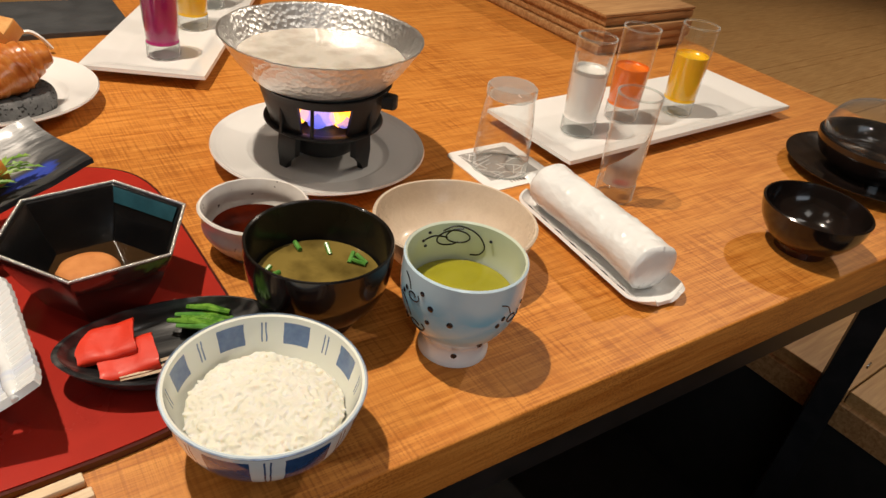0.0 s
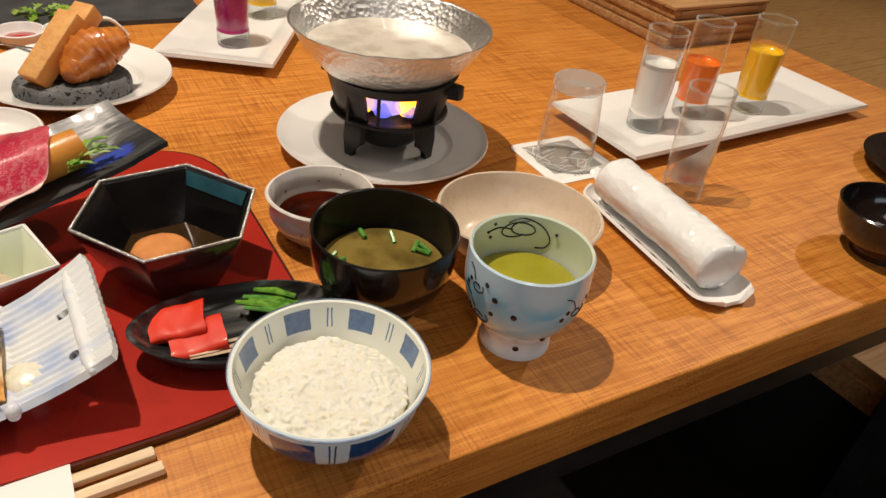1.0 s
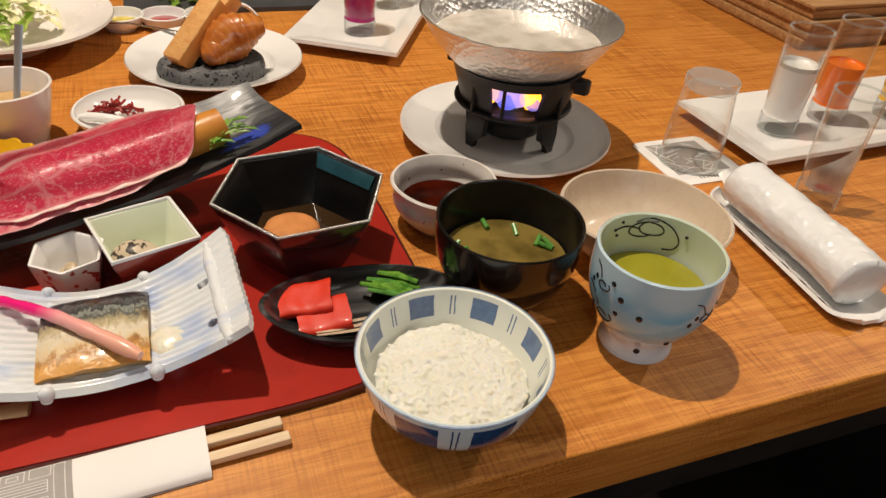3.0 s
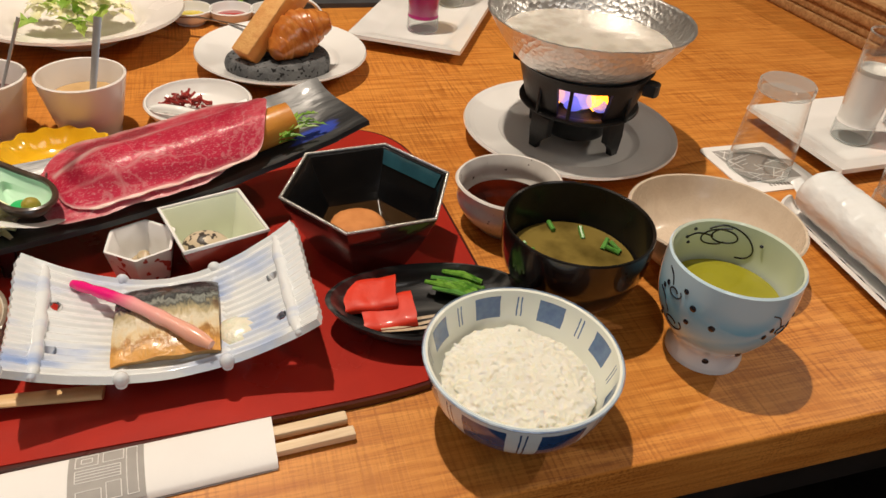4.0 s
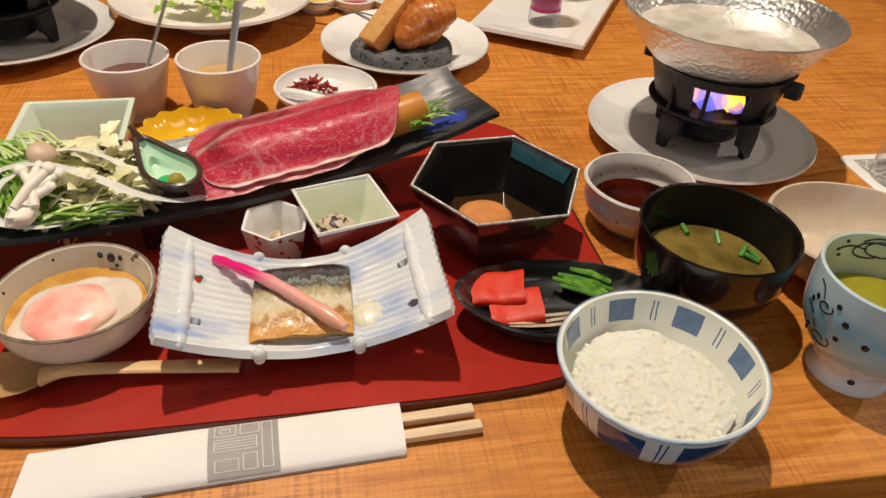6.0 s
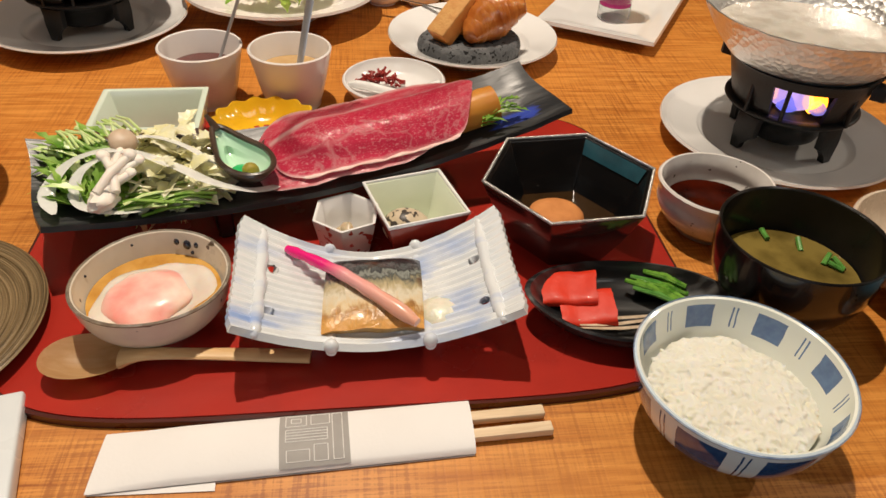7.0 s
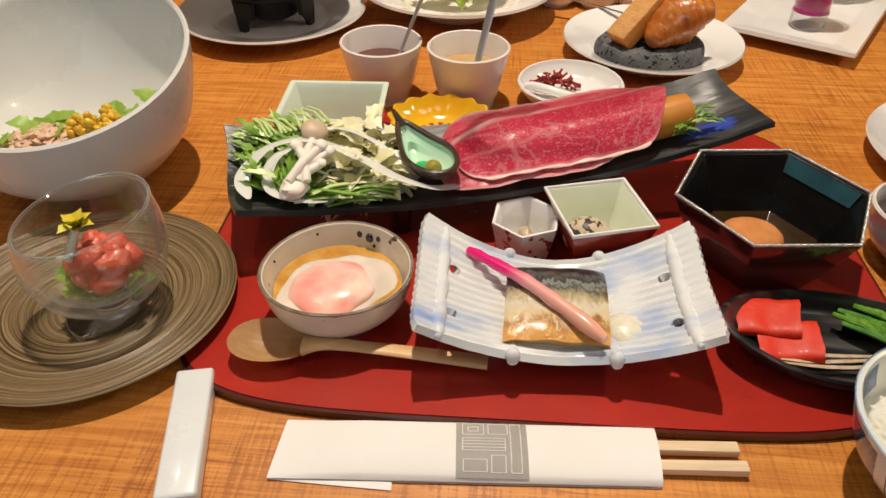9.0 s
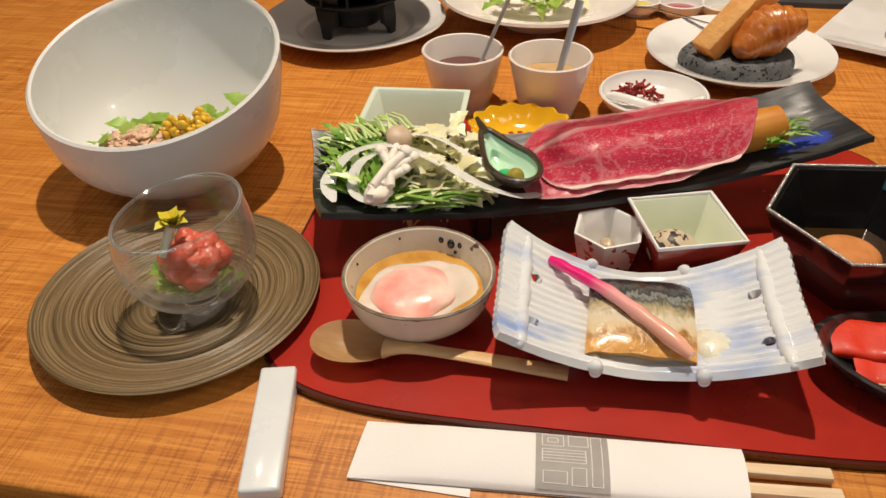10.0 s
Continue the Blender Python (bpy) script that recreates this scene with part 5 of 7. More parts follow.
def beef_mat():
    m, nt, b = nodes_of("marbled_beef")
    N, K = nt.nodes, nt.links
    tc = N.new("ShaderNodeTexCoord")
    mp = N.new("ShaderNodeMapping")
    mp.inputs["Scale"].default_value = (0.8, 1.05, 0.8)
    mp.inputs["Rotation"].default_value = (0, 0, 0.35)
    K.new(tc.outputs["Object"], mp.inputs[0])

    def veins(scale, lo, hi, dist):
        n = N.new("ShaderNodeTexNoise")
        n.inputs["Scale"].default_value, n.inputs["Detail"].default_value, n.inputs["Distortion"].default_value = scale, 5, dist
        K.new(mp.outputs[0], n.inputs["Vector"])
        a = N.new("ShaderNodeMath")
        a.operation = "SUBTRACT"
        K.new(n.outputs[0], a.inputs[0])
        a.inputs[1].default_value = 0.5
        c = N.new("ShaderNodeMath")
        c.operation = "ABSOLUTE"
        K.new(a.outputs[0], c.inputs[0])
        r = N.new("ShaderNodeMapRange")
        r.inputs["From Min"].default_value, r.inputs["From Max"].default_value = lo, hi
        r.inputs["To Min"].default_value, r.inputs["To Max"].default_value = 1, 0
        K.new(c.outputs[0], r.inputs[0])
        return r.outputs[0]
    v1 = veins(20, 0.0, 0.013, 0.5)
    fl = N.new("ShaderNodeTexNoise")
    fl.inputs["Scale"].default_value, fl.inputs["Detail"].default_value, fl.inputs["Distortion"].default_value = 680, 3, 0.7
    mp2 = N.new("ShaderNodeMapping")
    mp2.inputs["Scale"].default_value = (0.6, 1.35, 1.0)
    mp2.inputs["Rotation"].default_value = (0, 0, -0.7)
    K.new(tc.outputs["Object"], mp2.inputs[0])
    K.new(mp2.outputs[0], fl.inputs["Vector"])
    v2 = N.new("ShaderNodeMapRange")
    v2.inputs["From Min"].default_value, v2.inputs["From Max"].default_value = 0.54, 0.63
    K.new(fl.outputs[0], v2.inputs[0])
    s = N.new("ShaderNodeMath")
    s.operation = "MULTIPLY"
    K.new(v2.outputs[0], s.inputs[0])
    s.inputs[1].default_value = 0.46
    s1 = N.new("ShaderNodeMath")
    s1.operation = "MULTIPLY"
    K.new(v1, s1.inputs[0])
    s1.inputs[1].default_value = 0.42
    v1 = s1.outputs[0]
    mxm = N.new("ShaderNodeMath")
    mxm.operation = "MAXIMUM"
    K.new(v1, mxm.inputs[0])
    K.new(s.outputs[0], mxm.inputs[1])
    at = N.new("ShaderNodeAttribute")
    at.attribute_name = "fat"
    mx2 = N.new("ShaderNodeMath")
    mx2.operation = "MAXIMUM"
    K.new(mxm.outputs[0], mx2.inputs[0])
    K.new(at.outputs["Fac"], mx2.inputs[1])
    sc = N.new("ShaderNodeMath")
    sc.operation = "MULTIPLY"
    K.new(mx2.outputs[0], sc.inputs[0])
    sc.inputs[1].default_value = 0.97
    mix = N.new("ShaderNodeMix")
    mix.data_type = "RGBA"
    K.new(sc.outputs[0], mix.inputs["Factor"])
    mix.inputs["A"].default_value, mix.inputs["B"].default_value = (0.80, 0.024, 0.095, 1), (0.92, 0.62, 0.60, 1)
    K.new(mix.outputs["Result"], b.inputs["Base Color"])
    bp = N.new("ShaderNodeBump")
    bp.inputs["Strength"].default_value, bp.inputs["Distance"].default_value = 0.7, 0.0005
    wet = N.new("ShaderNodeTexNoise")
    wet.inputs["Scale"].default_value, wet.inputs["Detail"].default_value = 420, 4
    K.new(tc.outputs["Object"], wet.inputs["Vector"])
    K.new(wet.outputs[0], bp.inputs["Height"])
    K.new(bp.outputs[0], b.inputs["Normal"])
    b.inputs["Roughness"].default_value, b.inputs["Coat Weight"].default_value, b.inputs["Coat Roughness"].default_value = 0.40, 0.22, 0.22
    b.inputs["Subsurface Weight"].default_value, b.inputs["Subsurface Radius"].default_value = 0.06, (0.003, 0.001, 0.001)
    return m


def beef():
    m = beef_mat()
    log = mat("orange_squash", (0.58, 0.25, 0.04), (0.52, 0.20, 0.03), 40, 0.35, 0.0002, 200, sss=0.2)
    L = [(0.02 + 0.127 * k / 12, -0.006 - 0.002 * k / 12, plate_z(0.02 + 0.127 * k / 12, -0.007) + 0.0152) for k in range(13)]
    solo("squash_log", tube(L, [0.0136] + [0.0150] * 11 + [0.0142], 28, flat=1.0), log, "smooth orange squash log under the beef slices", "vegetable", PLATE_M)
    fat = mat("beef_fat", (0.86, 0.66, 0.58), (0.80, 0.50, 0.46), 120, 0.4, 0.0003, 300, sss=0.15, coat=0.1)
    for s, (x0, x1, y0, y1, lift) in enumerate(((-0.046, 0.100, -0.0400, 0.030, 0.0), (-0.038, 0.131, -0.0365, 0.043, 0.0026))):
        def fn(u, v, s=s, x0=x0, x1=x1, y0=y0, y1=y1, lift=lift):
            w = (1 - abs(2 * u - 1) ** 7) ** 0.30 if 0 < u < 1 else 0.30
            w = max(w, 0.30)
            x, y = x0 + (x1 - x0) * u, (y0 + y1) / 2 + (y1 - y0) * (v - 0.5) * w
            x += 0.006 * noise.noise(Vector((v * 4, s * 5, 2))) * (1 - u) + 0.005 * math.sin(v * 6 + s) * (1 - u) ** 2
            x -= 0.010 * u ** 4 * (2 * v - 1) ** 2
            y += 0.0022 * noise.noise(Vector((x * 45, s * 9, v))) * abs(2 * v - 1)
            c = -0.006
            ramp = max(0.0, min(1.0, (x + 0.062) / 0.070))
            ramp = ramp * ramp * (3 - 2 * ramp)
            z = plate_z(x, y) + 0.0030 + lift + 0.0290 * ramp * math.exp(-(abs(y - c) / (0.0265 if y < c else 0.033)) ** 2.6)
            z += 0.0016 * noise.noise(Vector((x * 34, y * 34, s * 3))) + 0.0005 * noise.noise(Vector((x * 150, y * 150, s)))
            return (x, y, z)
        bm = sheet(84, 46, fn)
        lay = bm.verts.layers.float.new("fat")
        for i, v in enumerate(bm.verts):
            u, w = (i // 47) / 84, (i % 47) / 46
            n = 0.05 * noise.noise(Vector((u * 5, w * 5, s * 7)))
            rag = 0.5 + 1.0 * noise.noise(Vector((u * 14, w * 22, s * 3)))
            band = max(0.0, 1 - abs(w - 0.64 - 0.16 * (u - 0.4) + n) / (0.065 + 0.050 * u)) * (u > 0.06)
            back = 0.30 * max(0.0, min(1.0, (w - 0.72) / 0.06)) * rag
            edge = max(0.0, 1 - min(w * 1.3, 1 - w, u * 2.4) / 0.05)
            vein = max(0.0, 1 - abs(u - 0.16 - 0.10 * math.sin(w * 5 + s)) / 0.014) * 0.6 * (w < 0.7)
            vein2 = max(0.0, 1 - abs(w - 0.20 - 0.5 * (u - 0.05) ** 2 + n) / 0.018) * 0.5 * (u < 0.45)
            tail = 0.45 * max(0.0, (u - 0.84) / 0.16) * rag
            v[lay] = min(1.0, max(band * 1.4 * (0.6 + 0.6 * rag), back, edge * 1.2, vein, vein2, tail, 0.40 * rag if s == 0 else 0.0))
        bmesh.ops.solidify(bm, geom=list(bm.faces), thickness=0.0016)
        t = thing("beef_slice", "thin raw marbled beef slice draped on the long plate" if s == 0 else "thin raw marbled beef slice laid over the squash log", "meat", PLATE_M, "beef slices")
        part("meat", bm, m, t, sharp=80)
        if s == 0:
            continue
        rim = [Vector(fn(0.10 + 0.80 * k / 40, 0.0)) + Vector((0, 0.0006, 0.0001)) for k in range(41)]
        part("fat_edge", tube(rim, [0.0006] + [0.0019 + 0.0006 * math.sin(k * 0.9) for k in range(39)] + [0.0006], 8, flat=0.55), fat, t, "pale strip of fat along the slice's edge")


LEAF_GREEN = leafy(mat("mizuna_leaf", (0.16, 0.38, 0.030), (0.44, 0.66, 0.14), 90, 0.42))
STEM_PALE = mat("pale_stem", (0.50, 0.66, 0.22), (0.64, 0.74, 0.38), 90, 0.35, sss=0.1)
CABBAGE = leafy(mat("pale_cabbage", (0.88, 0.84, 0.44), (0.92, 0.90, 0.72), 90, 0.30, 0.0006, 300, coat=0.3), 0.18)


def leaf_blade(p, a, pitch, L, w, rng, curl=0.4, jag=1.0):
    """A small jagged leaf: a bent, notched strip."""
    bm = bmesh.new()
    n = 7
    q = Matrix.Translation(p) @ Euler((0, -pitch, a)).to_matrix().to_4x4()
    rows = []
    for k in range(n + 1):
        u = k / n
        ww = w * math.sin(math.pi * min(1, 0.12 + 0.88 * u)) * (1 + jag * (0.8 * (k % 2) - 0.4)) * rng.uniform(1 - 0.3 * jag, 1 + 0.2 * jag)
        z = -curl * L * u * u * 0.5
        rows.append([bm.verts.new(q @ Vector((L * u, y, z + abs(y) * 0.5))) for y in (-ww, 0, ww)])
    for r0, r1 in zip(rows, rows[1:]):
        for j in (0, 1):
            bm.faces.new((r0[j], r0[j + 1], r1[j + 1], r1[j]))
    return bm


def vegetables():
    rng = random.Random(11)
    t = thing("mizuna_greens", "fresh bundle of green mizuna leaves on the long plate", "vegetable", PLATE_M)
    for k in range(260):
        x, y = rng.uniform(-0.174, -0.125), rng.uniform(-0.030, 0.026)
        part("leaf", leaf_blade((x, y, plate_z(x, y) + rng.uniform(0.004, 0.018)), rng.uniform(1.2, 3.0), rng.uniform(-0.2, 0.7), rng.uniform(0.018, 0.034), rng.uniform(0.0016, 0.0036), rng, 0.5, 0.7), LEAF_GREEN if k % 4 else STEM_PALE, t)
    for k in range(14):
        x, y = -0.165 + 0.0035 * k, 0.020 + 0.001 * k
        z = plate_z(x, y) + 0.018
        a = rng.uniform(1.6, 2.6)
        part("stalk", tube([(x, y, z), (x + 0.012 * math.cos(a), y + 0.012 * math.sin(a), z + 0.005), (x + 0.028 * math.cos(a), y + 0.024 * math.sin(a), z + 0.004)], [0.0012, 0.0011, 0.0008], 6), STEM_PALE, t)
    t = thing("chopped_greens", "cut green mizuna stalks at the plate's front", "vegetable", PLATE_M)
    for k in range(60):
        x, y = rng.uniform(-0.132, -0.080), rng.uniform(-0.040, -0.018)
        z = plate_z(x, y) + rng.uniform(0.003, 0.014)
        a = rng.uniform(-0.4, 0.35)
        L = rng.uniform(0.010, 0.020)
        y = max(y, -0.039 + abs(L * math.sin(a)))
        part("stalk", tube([(x - L * math.cos(a), y - L * math.sin(a), z), (x, y, z + 0.002), (x + L * math.cos(a), y + L * math.sin(a), z)], 0.0016, 6, flat=0.6), STEM_PALE if k % 3 == 0 else LEAF_GREEN, t)
    t = thing("shredded_cabbage", "loose pale shredded cabbage and leek on the long plate", "vegetable", PLATE_M)
    heap = blob(1, 26, 14, (0.032, 0.026, 0.011), 0.4, 6.0, 7)
    part("shred_mound", moved(heap, Matrix.Translation((-0.094, -0.004, plate_z(-0.094, 0) + 0.004))), CABBAGE, t)
    for k in range(290):
        x, y = rng.uniform(-0.135, -0.078), rng.uniform(-0.036, 0.034)
        z = plate_z(x, y) + rng.uniform(0.003, 0.021) * (1 - abs(y) * 12)
        a, L = rng.uniform(0, 6.28), rng.uniform(0.008, 0.020)
        c, s = math.cos(a), math.sin(a)
        b = rng.uniform(-0.005, 0.006)
        if y - abs(L * s) < -0.036 or x - abs(L * c) < -0.17:
            continue
        if k % 3 == 0:
            part("shred", leaf_blade((x, y, z), a, rng.uniform(-0.4, 0.5), L * 1.5, rng.uniform(0.003, 0.0055), rng, 1.6, 0.0), CABBAGE, t)
            continue
        part("shred", tube([(x - L * c, y - L * s, z - 0.003), (x - s * b, y + c * b, z + 0.003), (x + L * c, y + L * s, z - 0.002)], rng.uniform(0.0012, 0.0023), 6, flat=0.5), CABBAGE if k % 9 else STEM_PALE, t)
    for k in range(46):
        x, y = rng.uniform(-0.118, -0.080), rng.uniform(-0.022, 0.030)
        part("curled_leaf", leaf_blade((x, y, plate_z(x, y) + rng.uniform(0.012, 0.027)), rng.uniform(0, 6.28), rng.uniform(-0.1, 0.9), rng.uniform(0.012, 0.019), rng.uniform(0.006, 0.010), rng, rng.uniform(0.3, 1.2), 0.35), CABBAGE, t)
    onion = mat("sliced_onion", (0.92, 0.92, 0.89), (0.86, 0.87, 0.83), 60, 0.22, coat=0.3, stretch=(0.4, 2, 2))
    onion.node_tree.nodes["Principled BSDF"].inputs["Alpha"].default_value = 0.66
    outer = [(-0.180, -0.040, 0.008), (-0.1835, -0.016, 0.013), (-0.1675, 0.000, 0.024), (-0.1445, 0.001, 0.032), (-0.1245, -0.005, 0.033), (-0.1005, -0.020, 0.029), (-0.078, -0.038, 0.021), (-0.053, -0.0385, 0.011), (-0.030, -0.026, 0.006)]
    inner = [(-0.128, -0.002, 0.031), (-0.147, -0.003, 0.029), (-0.1605, -0.009, 0.024), (-0.167, -0.019, 0.016), (-0.164, -0.031, 0.009), (-0.148, -0.0390, 0.007), (-0.128, -0.0395, 0.006)]
    back = [(-0.140, 0.010, 0.030), (-0.115, 0.014, 0.031), (-0.092, 0.004, 0.029), (-0.070, -0.016, 0.022)]
    for way, w in ((outer, 0.0054), (inner, 0.0042), (back, 0.0034)):
        pts = [(x, y, plate_z(x, y) + l) for x, y, l in smooth_profile(way, 6)]
        solo("onion_slice", tube(pts, [w * min(1.0, 0.25 + 0.22 * min(k, len(pts) - 1 - k)) for k in range(len(pts))], 14, flat=0.11), onion, "curved translucent slice of white onion on the greens", "vegetable", PLATE_M, "onion slices")
    cap = mat("mushroom", (0.86, 0.80, 0.72), (0.80, 0.72, 0.62), 70, 0.5, 0.0004, 250, sss=0.1)
    t = thing("mushroom_cluster", "cluster of pale shimeji mushrooms lying on the greens", "mushroom", PLATE_M)
    brown = mat("mushroom_cap", (0.50, 0.36, 0.24), (0.60, 0.47, 0.34), 80, 0.45, sss=0.15)
    for k, (a, L) in enumerate(((14, 0.026), (26, 0.033), (38, 0.029), (50, 0.036), (60, 0.031), (70, 0.040), (80, 0.034), (90, 0.029), (104, 0.024))):
        a = radians(a)
        bx, by = -0.155 + 0.0020 * k, -0.031 + 0.0015 * (k % 2)
        z = plate_z(bx, by) + 0.015 + 0.004 * (k % 3)
        ex, ey, ez = bx + L * math.cos(a), by + L * math.sin(a), z + 0.010
        part("stem", tube([(bx - 0.002, by - 0.004, z - 0.002), (bx + 0.4 * L * math.cos(a) + 0.001, by + 0.4 * L * math.sin(a), z + 0.006), (ex, ey, ez)], [0.0030, 0.0036, 0.0026], 12), cap, t)
        part("cap", moved(blob(0.0036 + 0.0005 * (k % 3) if k != 5 else 0.0100, 14, 10, (1, 1, 0.6), 0.08, 120, k), pose(ex, ey, ez + 0.001, 20, 10 * (k % 3), 0)), brown if k == 5 else cap, t)
    base = blob(1, 22, 14, (0.0125, 0.0085, 0.0070), 0.35, 2.2, 3)
    part("root_clump", moved(base, Matrix.Translation((-0.150, -0.0335, plate_z(-0.150, -0.0335) + 0.0145)) @ pose(0, 0, 0, 0, 0, 55)), cap, t)
    t = thing("garnish_leaves", "feathery green garnish leaves at the squash log's end", "garnish", PLATE_M)
    for k in range(26):
        u = rng.random()
        x, y = 0.126 + 0.030 * u, -0.028 + 0.014 * u + rng.uniform(-0.003, 0.003)
        part("leaf", leaf_blade((x, y, plate_z(x, y) + 0.010 + rng.uniform(0, 0.010)), rng.uniform(-0.5, 1.0), rng.uniform(0, 0.5), rng.uniform(0.012, 0.022), 0.0018, rng), LEAF_GREEN, t)


def leaf_dish():
    t = thing("leaf_dish", "small leaf-shaped dish, celadon inside and brown outside", "dish", PLATE_M @ pose(-0.054, -0.015, 0.0455, 0, -5, 112) @ Matrix.Scale(0.86, 4))
    brown = mat("brown_glaze", (0.075, 0.045, 0.028), (0.045, 0.028, 0.02), 70, 0.3, 0.0004, 120, coat=0.4)
    green = mat("bright_celadon", (0.52, 0.82, 0.58), (0.60, 0.86, 0.66), 22, 0.12, coat=0.6)

    def shape(x, y, z):
        a = math.atan2(y, x)
        p = 1 + 0.70 * max(0, math.cos(a)) ** 5
        return (x * 1.15 * p, y * 0.86, z + 0.006 * max(0, math.cos(a)) ** 6 * (z > 0.006))
    pts, n = bowl_profile([(0.008, 0.0), (0.016, 0.004), (0.022, 0.011), (0.0245, 0.017)], 0.002, (0.008, 0.0))
    part("body", lathe(pts, 48, [0 if k < n else 1 for k in range(len(pts) - 1)], fn=shape), [brown, green], t)
    rim = [shape(0.0240 * math.cos(2 * math.pi * k / 40), 0.0240 * math.sin(2 * math.pi * k / 40), 0.0178) for k in range(41)]
    part("rim", tube(rim, 0.0026, 8, cap=False), brown, t)
    part("leaf_tip", tube([(0.042, 0, 0.022), (0.049, 0.0005, 0.026), (0.056, 0.002, 0.031)], [0.0040, 0.0032, 0.0018], 8), brown, t)
    part("green_glaze_pool", moved(lathe([(0, 0.0005), (0.006, 0.0003), (0.008, 0)], 20), pose(0.004, 0.002, 0.0042)), mat("deep_green_glaze", (0.03, 0.42, 0.12), (0.06, 0.5, 0.2), 60, 0.1, coat=0.6), t)
    solo("yuzu_pepper_paste", blob(0.0062, 16, 10, (1, 1, 0.8), 0.15, 200), mat("olive_paste", (0.34, 0.27, 0.03), (0.26, 0.20, 0.02), 150, 0.5, 0.0006, 400), "dab of olive-green pepper paste in the leaf dish", "condiment", PLATE_M @ pose(-0.051, -0.019, 0.0520))


# ---- along the near edge ----
def chopsticks():
    t = thing("chopstick_sleeve", "white paper chopstick sleeve with a grey printed panel", "chopstick sleeve", Matrix.Identity(4))
    out = [(-0.206, 0.0), (0.0, -0.0003), (0.002, 0.037), (-0.202, 0.0375), (-0.2025, 0.034)]
    bm = sheet(60, 30, lambda u, v: ((-0.207 + 0.004 * v) + u * (0.2075 - 0.002 * v), -0.0003 + 0.0385 * v - 0.001 * u * v, 0.0022 + 0.0060 * math.sin(math.pi * v) ** 0.36 * min(1, u * 4 + 0.15)), 0.0003)
    part("front_sheet", bm, PAPER, t)
    part("back_sheet", prism(out, 0.0004, 0.0008), PAPER, t)
    part("flap", sheet(8, 3, lambda u, v: (-0.206 + 0.065 * u, -0.005 * v * u - 0.0002, 0.0014 - 0.0006 * v), 0.0003), PAPER, t, "folded under-flap")

    def lift(x, y):
        u, v = (x + 0.2105) / 0.21, (y + 0.0003) / 0.038
        return 0.0022 + 0.0060 * math.sin(math.pi * min(max(v, 0), 1)) ** 0.36 + 0.0003
    part("printed_panel", sheet(10, 14, lambda u, v: (-0.1075 + 0.0385 * u, 0.0006 + 0.0368 * v, lift(0, 0.0006 + 0.0368 * v))), PRINT_GREY, t, "grey printed panel with white line marks")
    rng = random.Random(6)
    marks = []
    for x0, x1, y0, y1 in ((-0.104, -0.0925, 0.026, 0.0345), (-0.101, -0.0955, 0.0285, 0.032), (-0.090, -0.0795, 0.0265, 0.0345), (-0.1035, -0.091, 0.0035, 0.010), (-0.0885, -0.081, 0.003, 0.0125), (-0.078, -0.0725, 0.003, 0.0345), (-0.104, -0.081, 0.0155, 0.0235)):
        marks += [((x0, y0), (x1, y0)), ((x1, y0), (x1, y1)), ((x1, y1), (x0, y1)), ((x0, y1), (x0, y0))]
    marks += [((-0.104, 0.0175 + 0.002 * k), (-0.081, 0.0175 + 0.002 * k)) for k in range(3)]
    bm = merge(*[tube([(a[0] + (b[0] - a[0]) * i / 4, a[1] + (b[1] - a[1]) * i / 4, lift(0, a[1] + (b[1] - a[1]) * i / 4) + 0.0001) for i in range(5)], 0.00028, 4) for a, b in marks])
    part("line_mark", bm, PAPER, t, "thin white line emblem")
    for y, z, tip in ((0.0105, 0.0042, 0.0475), (0.0225, 0.0046, 0.0455)):
        bm = box(0.200, 0.0074, 0.0056, 0.0012, 2, (tip - 0.100, 0, 0))
        for v in bm.verts:
            k = 0.62 + 0.38 * min(1, (v.co.x - (tip - 0.200)) / 0.200)
            v.co.y *= k
            v.co.z *= k
        solo("chopstick", moved(bm, Matrix.Translation((0, y, z))), PALE_WOOD, "pale square wooden chopstick half inside its paper sleeve", "chopstick", group="chopsticks")
    t = thing("chopstick_rest", "long white porcelain chopstick rest with a diamond dent", "chopstick rest", pose(-0.2565, 0.026, 0, 0, 0, 9.5))
    bm = box(0.0235, 0.088, 0.0095, 0.0022, 3, (0, 0, 0.00475))
    for v in bm.verts:
        if v.co.z > 0.005:
            v.co.x *= 0.93
            v.co.z -= 0.0015 * max(0, 1 - (v.co.y / 0.03) ** 2)
    part("bar", bm, SNOW, t)
    # thin raised diamond whose grey colour gives the dent's shade
    part("diamond", moved(prism([(0, 0.006), (0.0042, 0), (0, -0.006), (-0.0042, 0)], 0, 0.0006, 0.0003), pose(0, 0.006, 0.0078)), mat("shaded_dent", (0.33, 0.35, 0.37), None, 60, 0.2, coat=0.4), t)


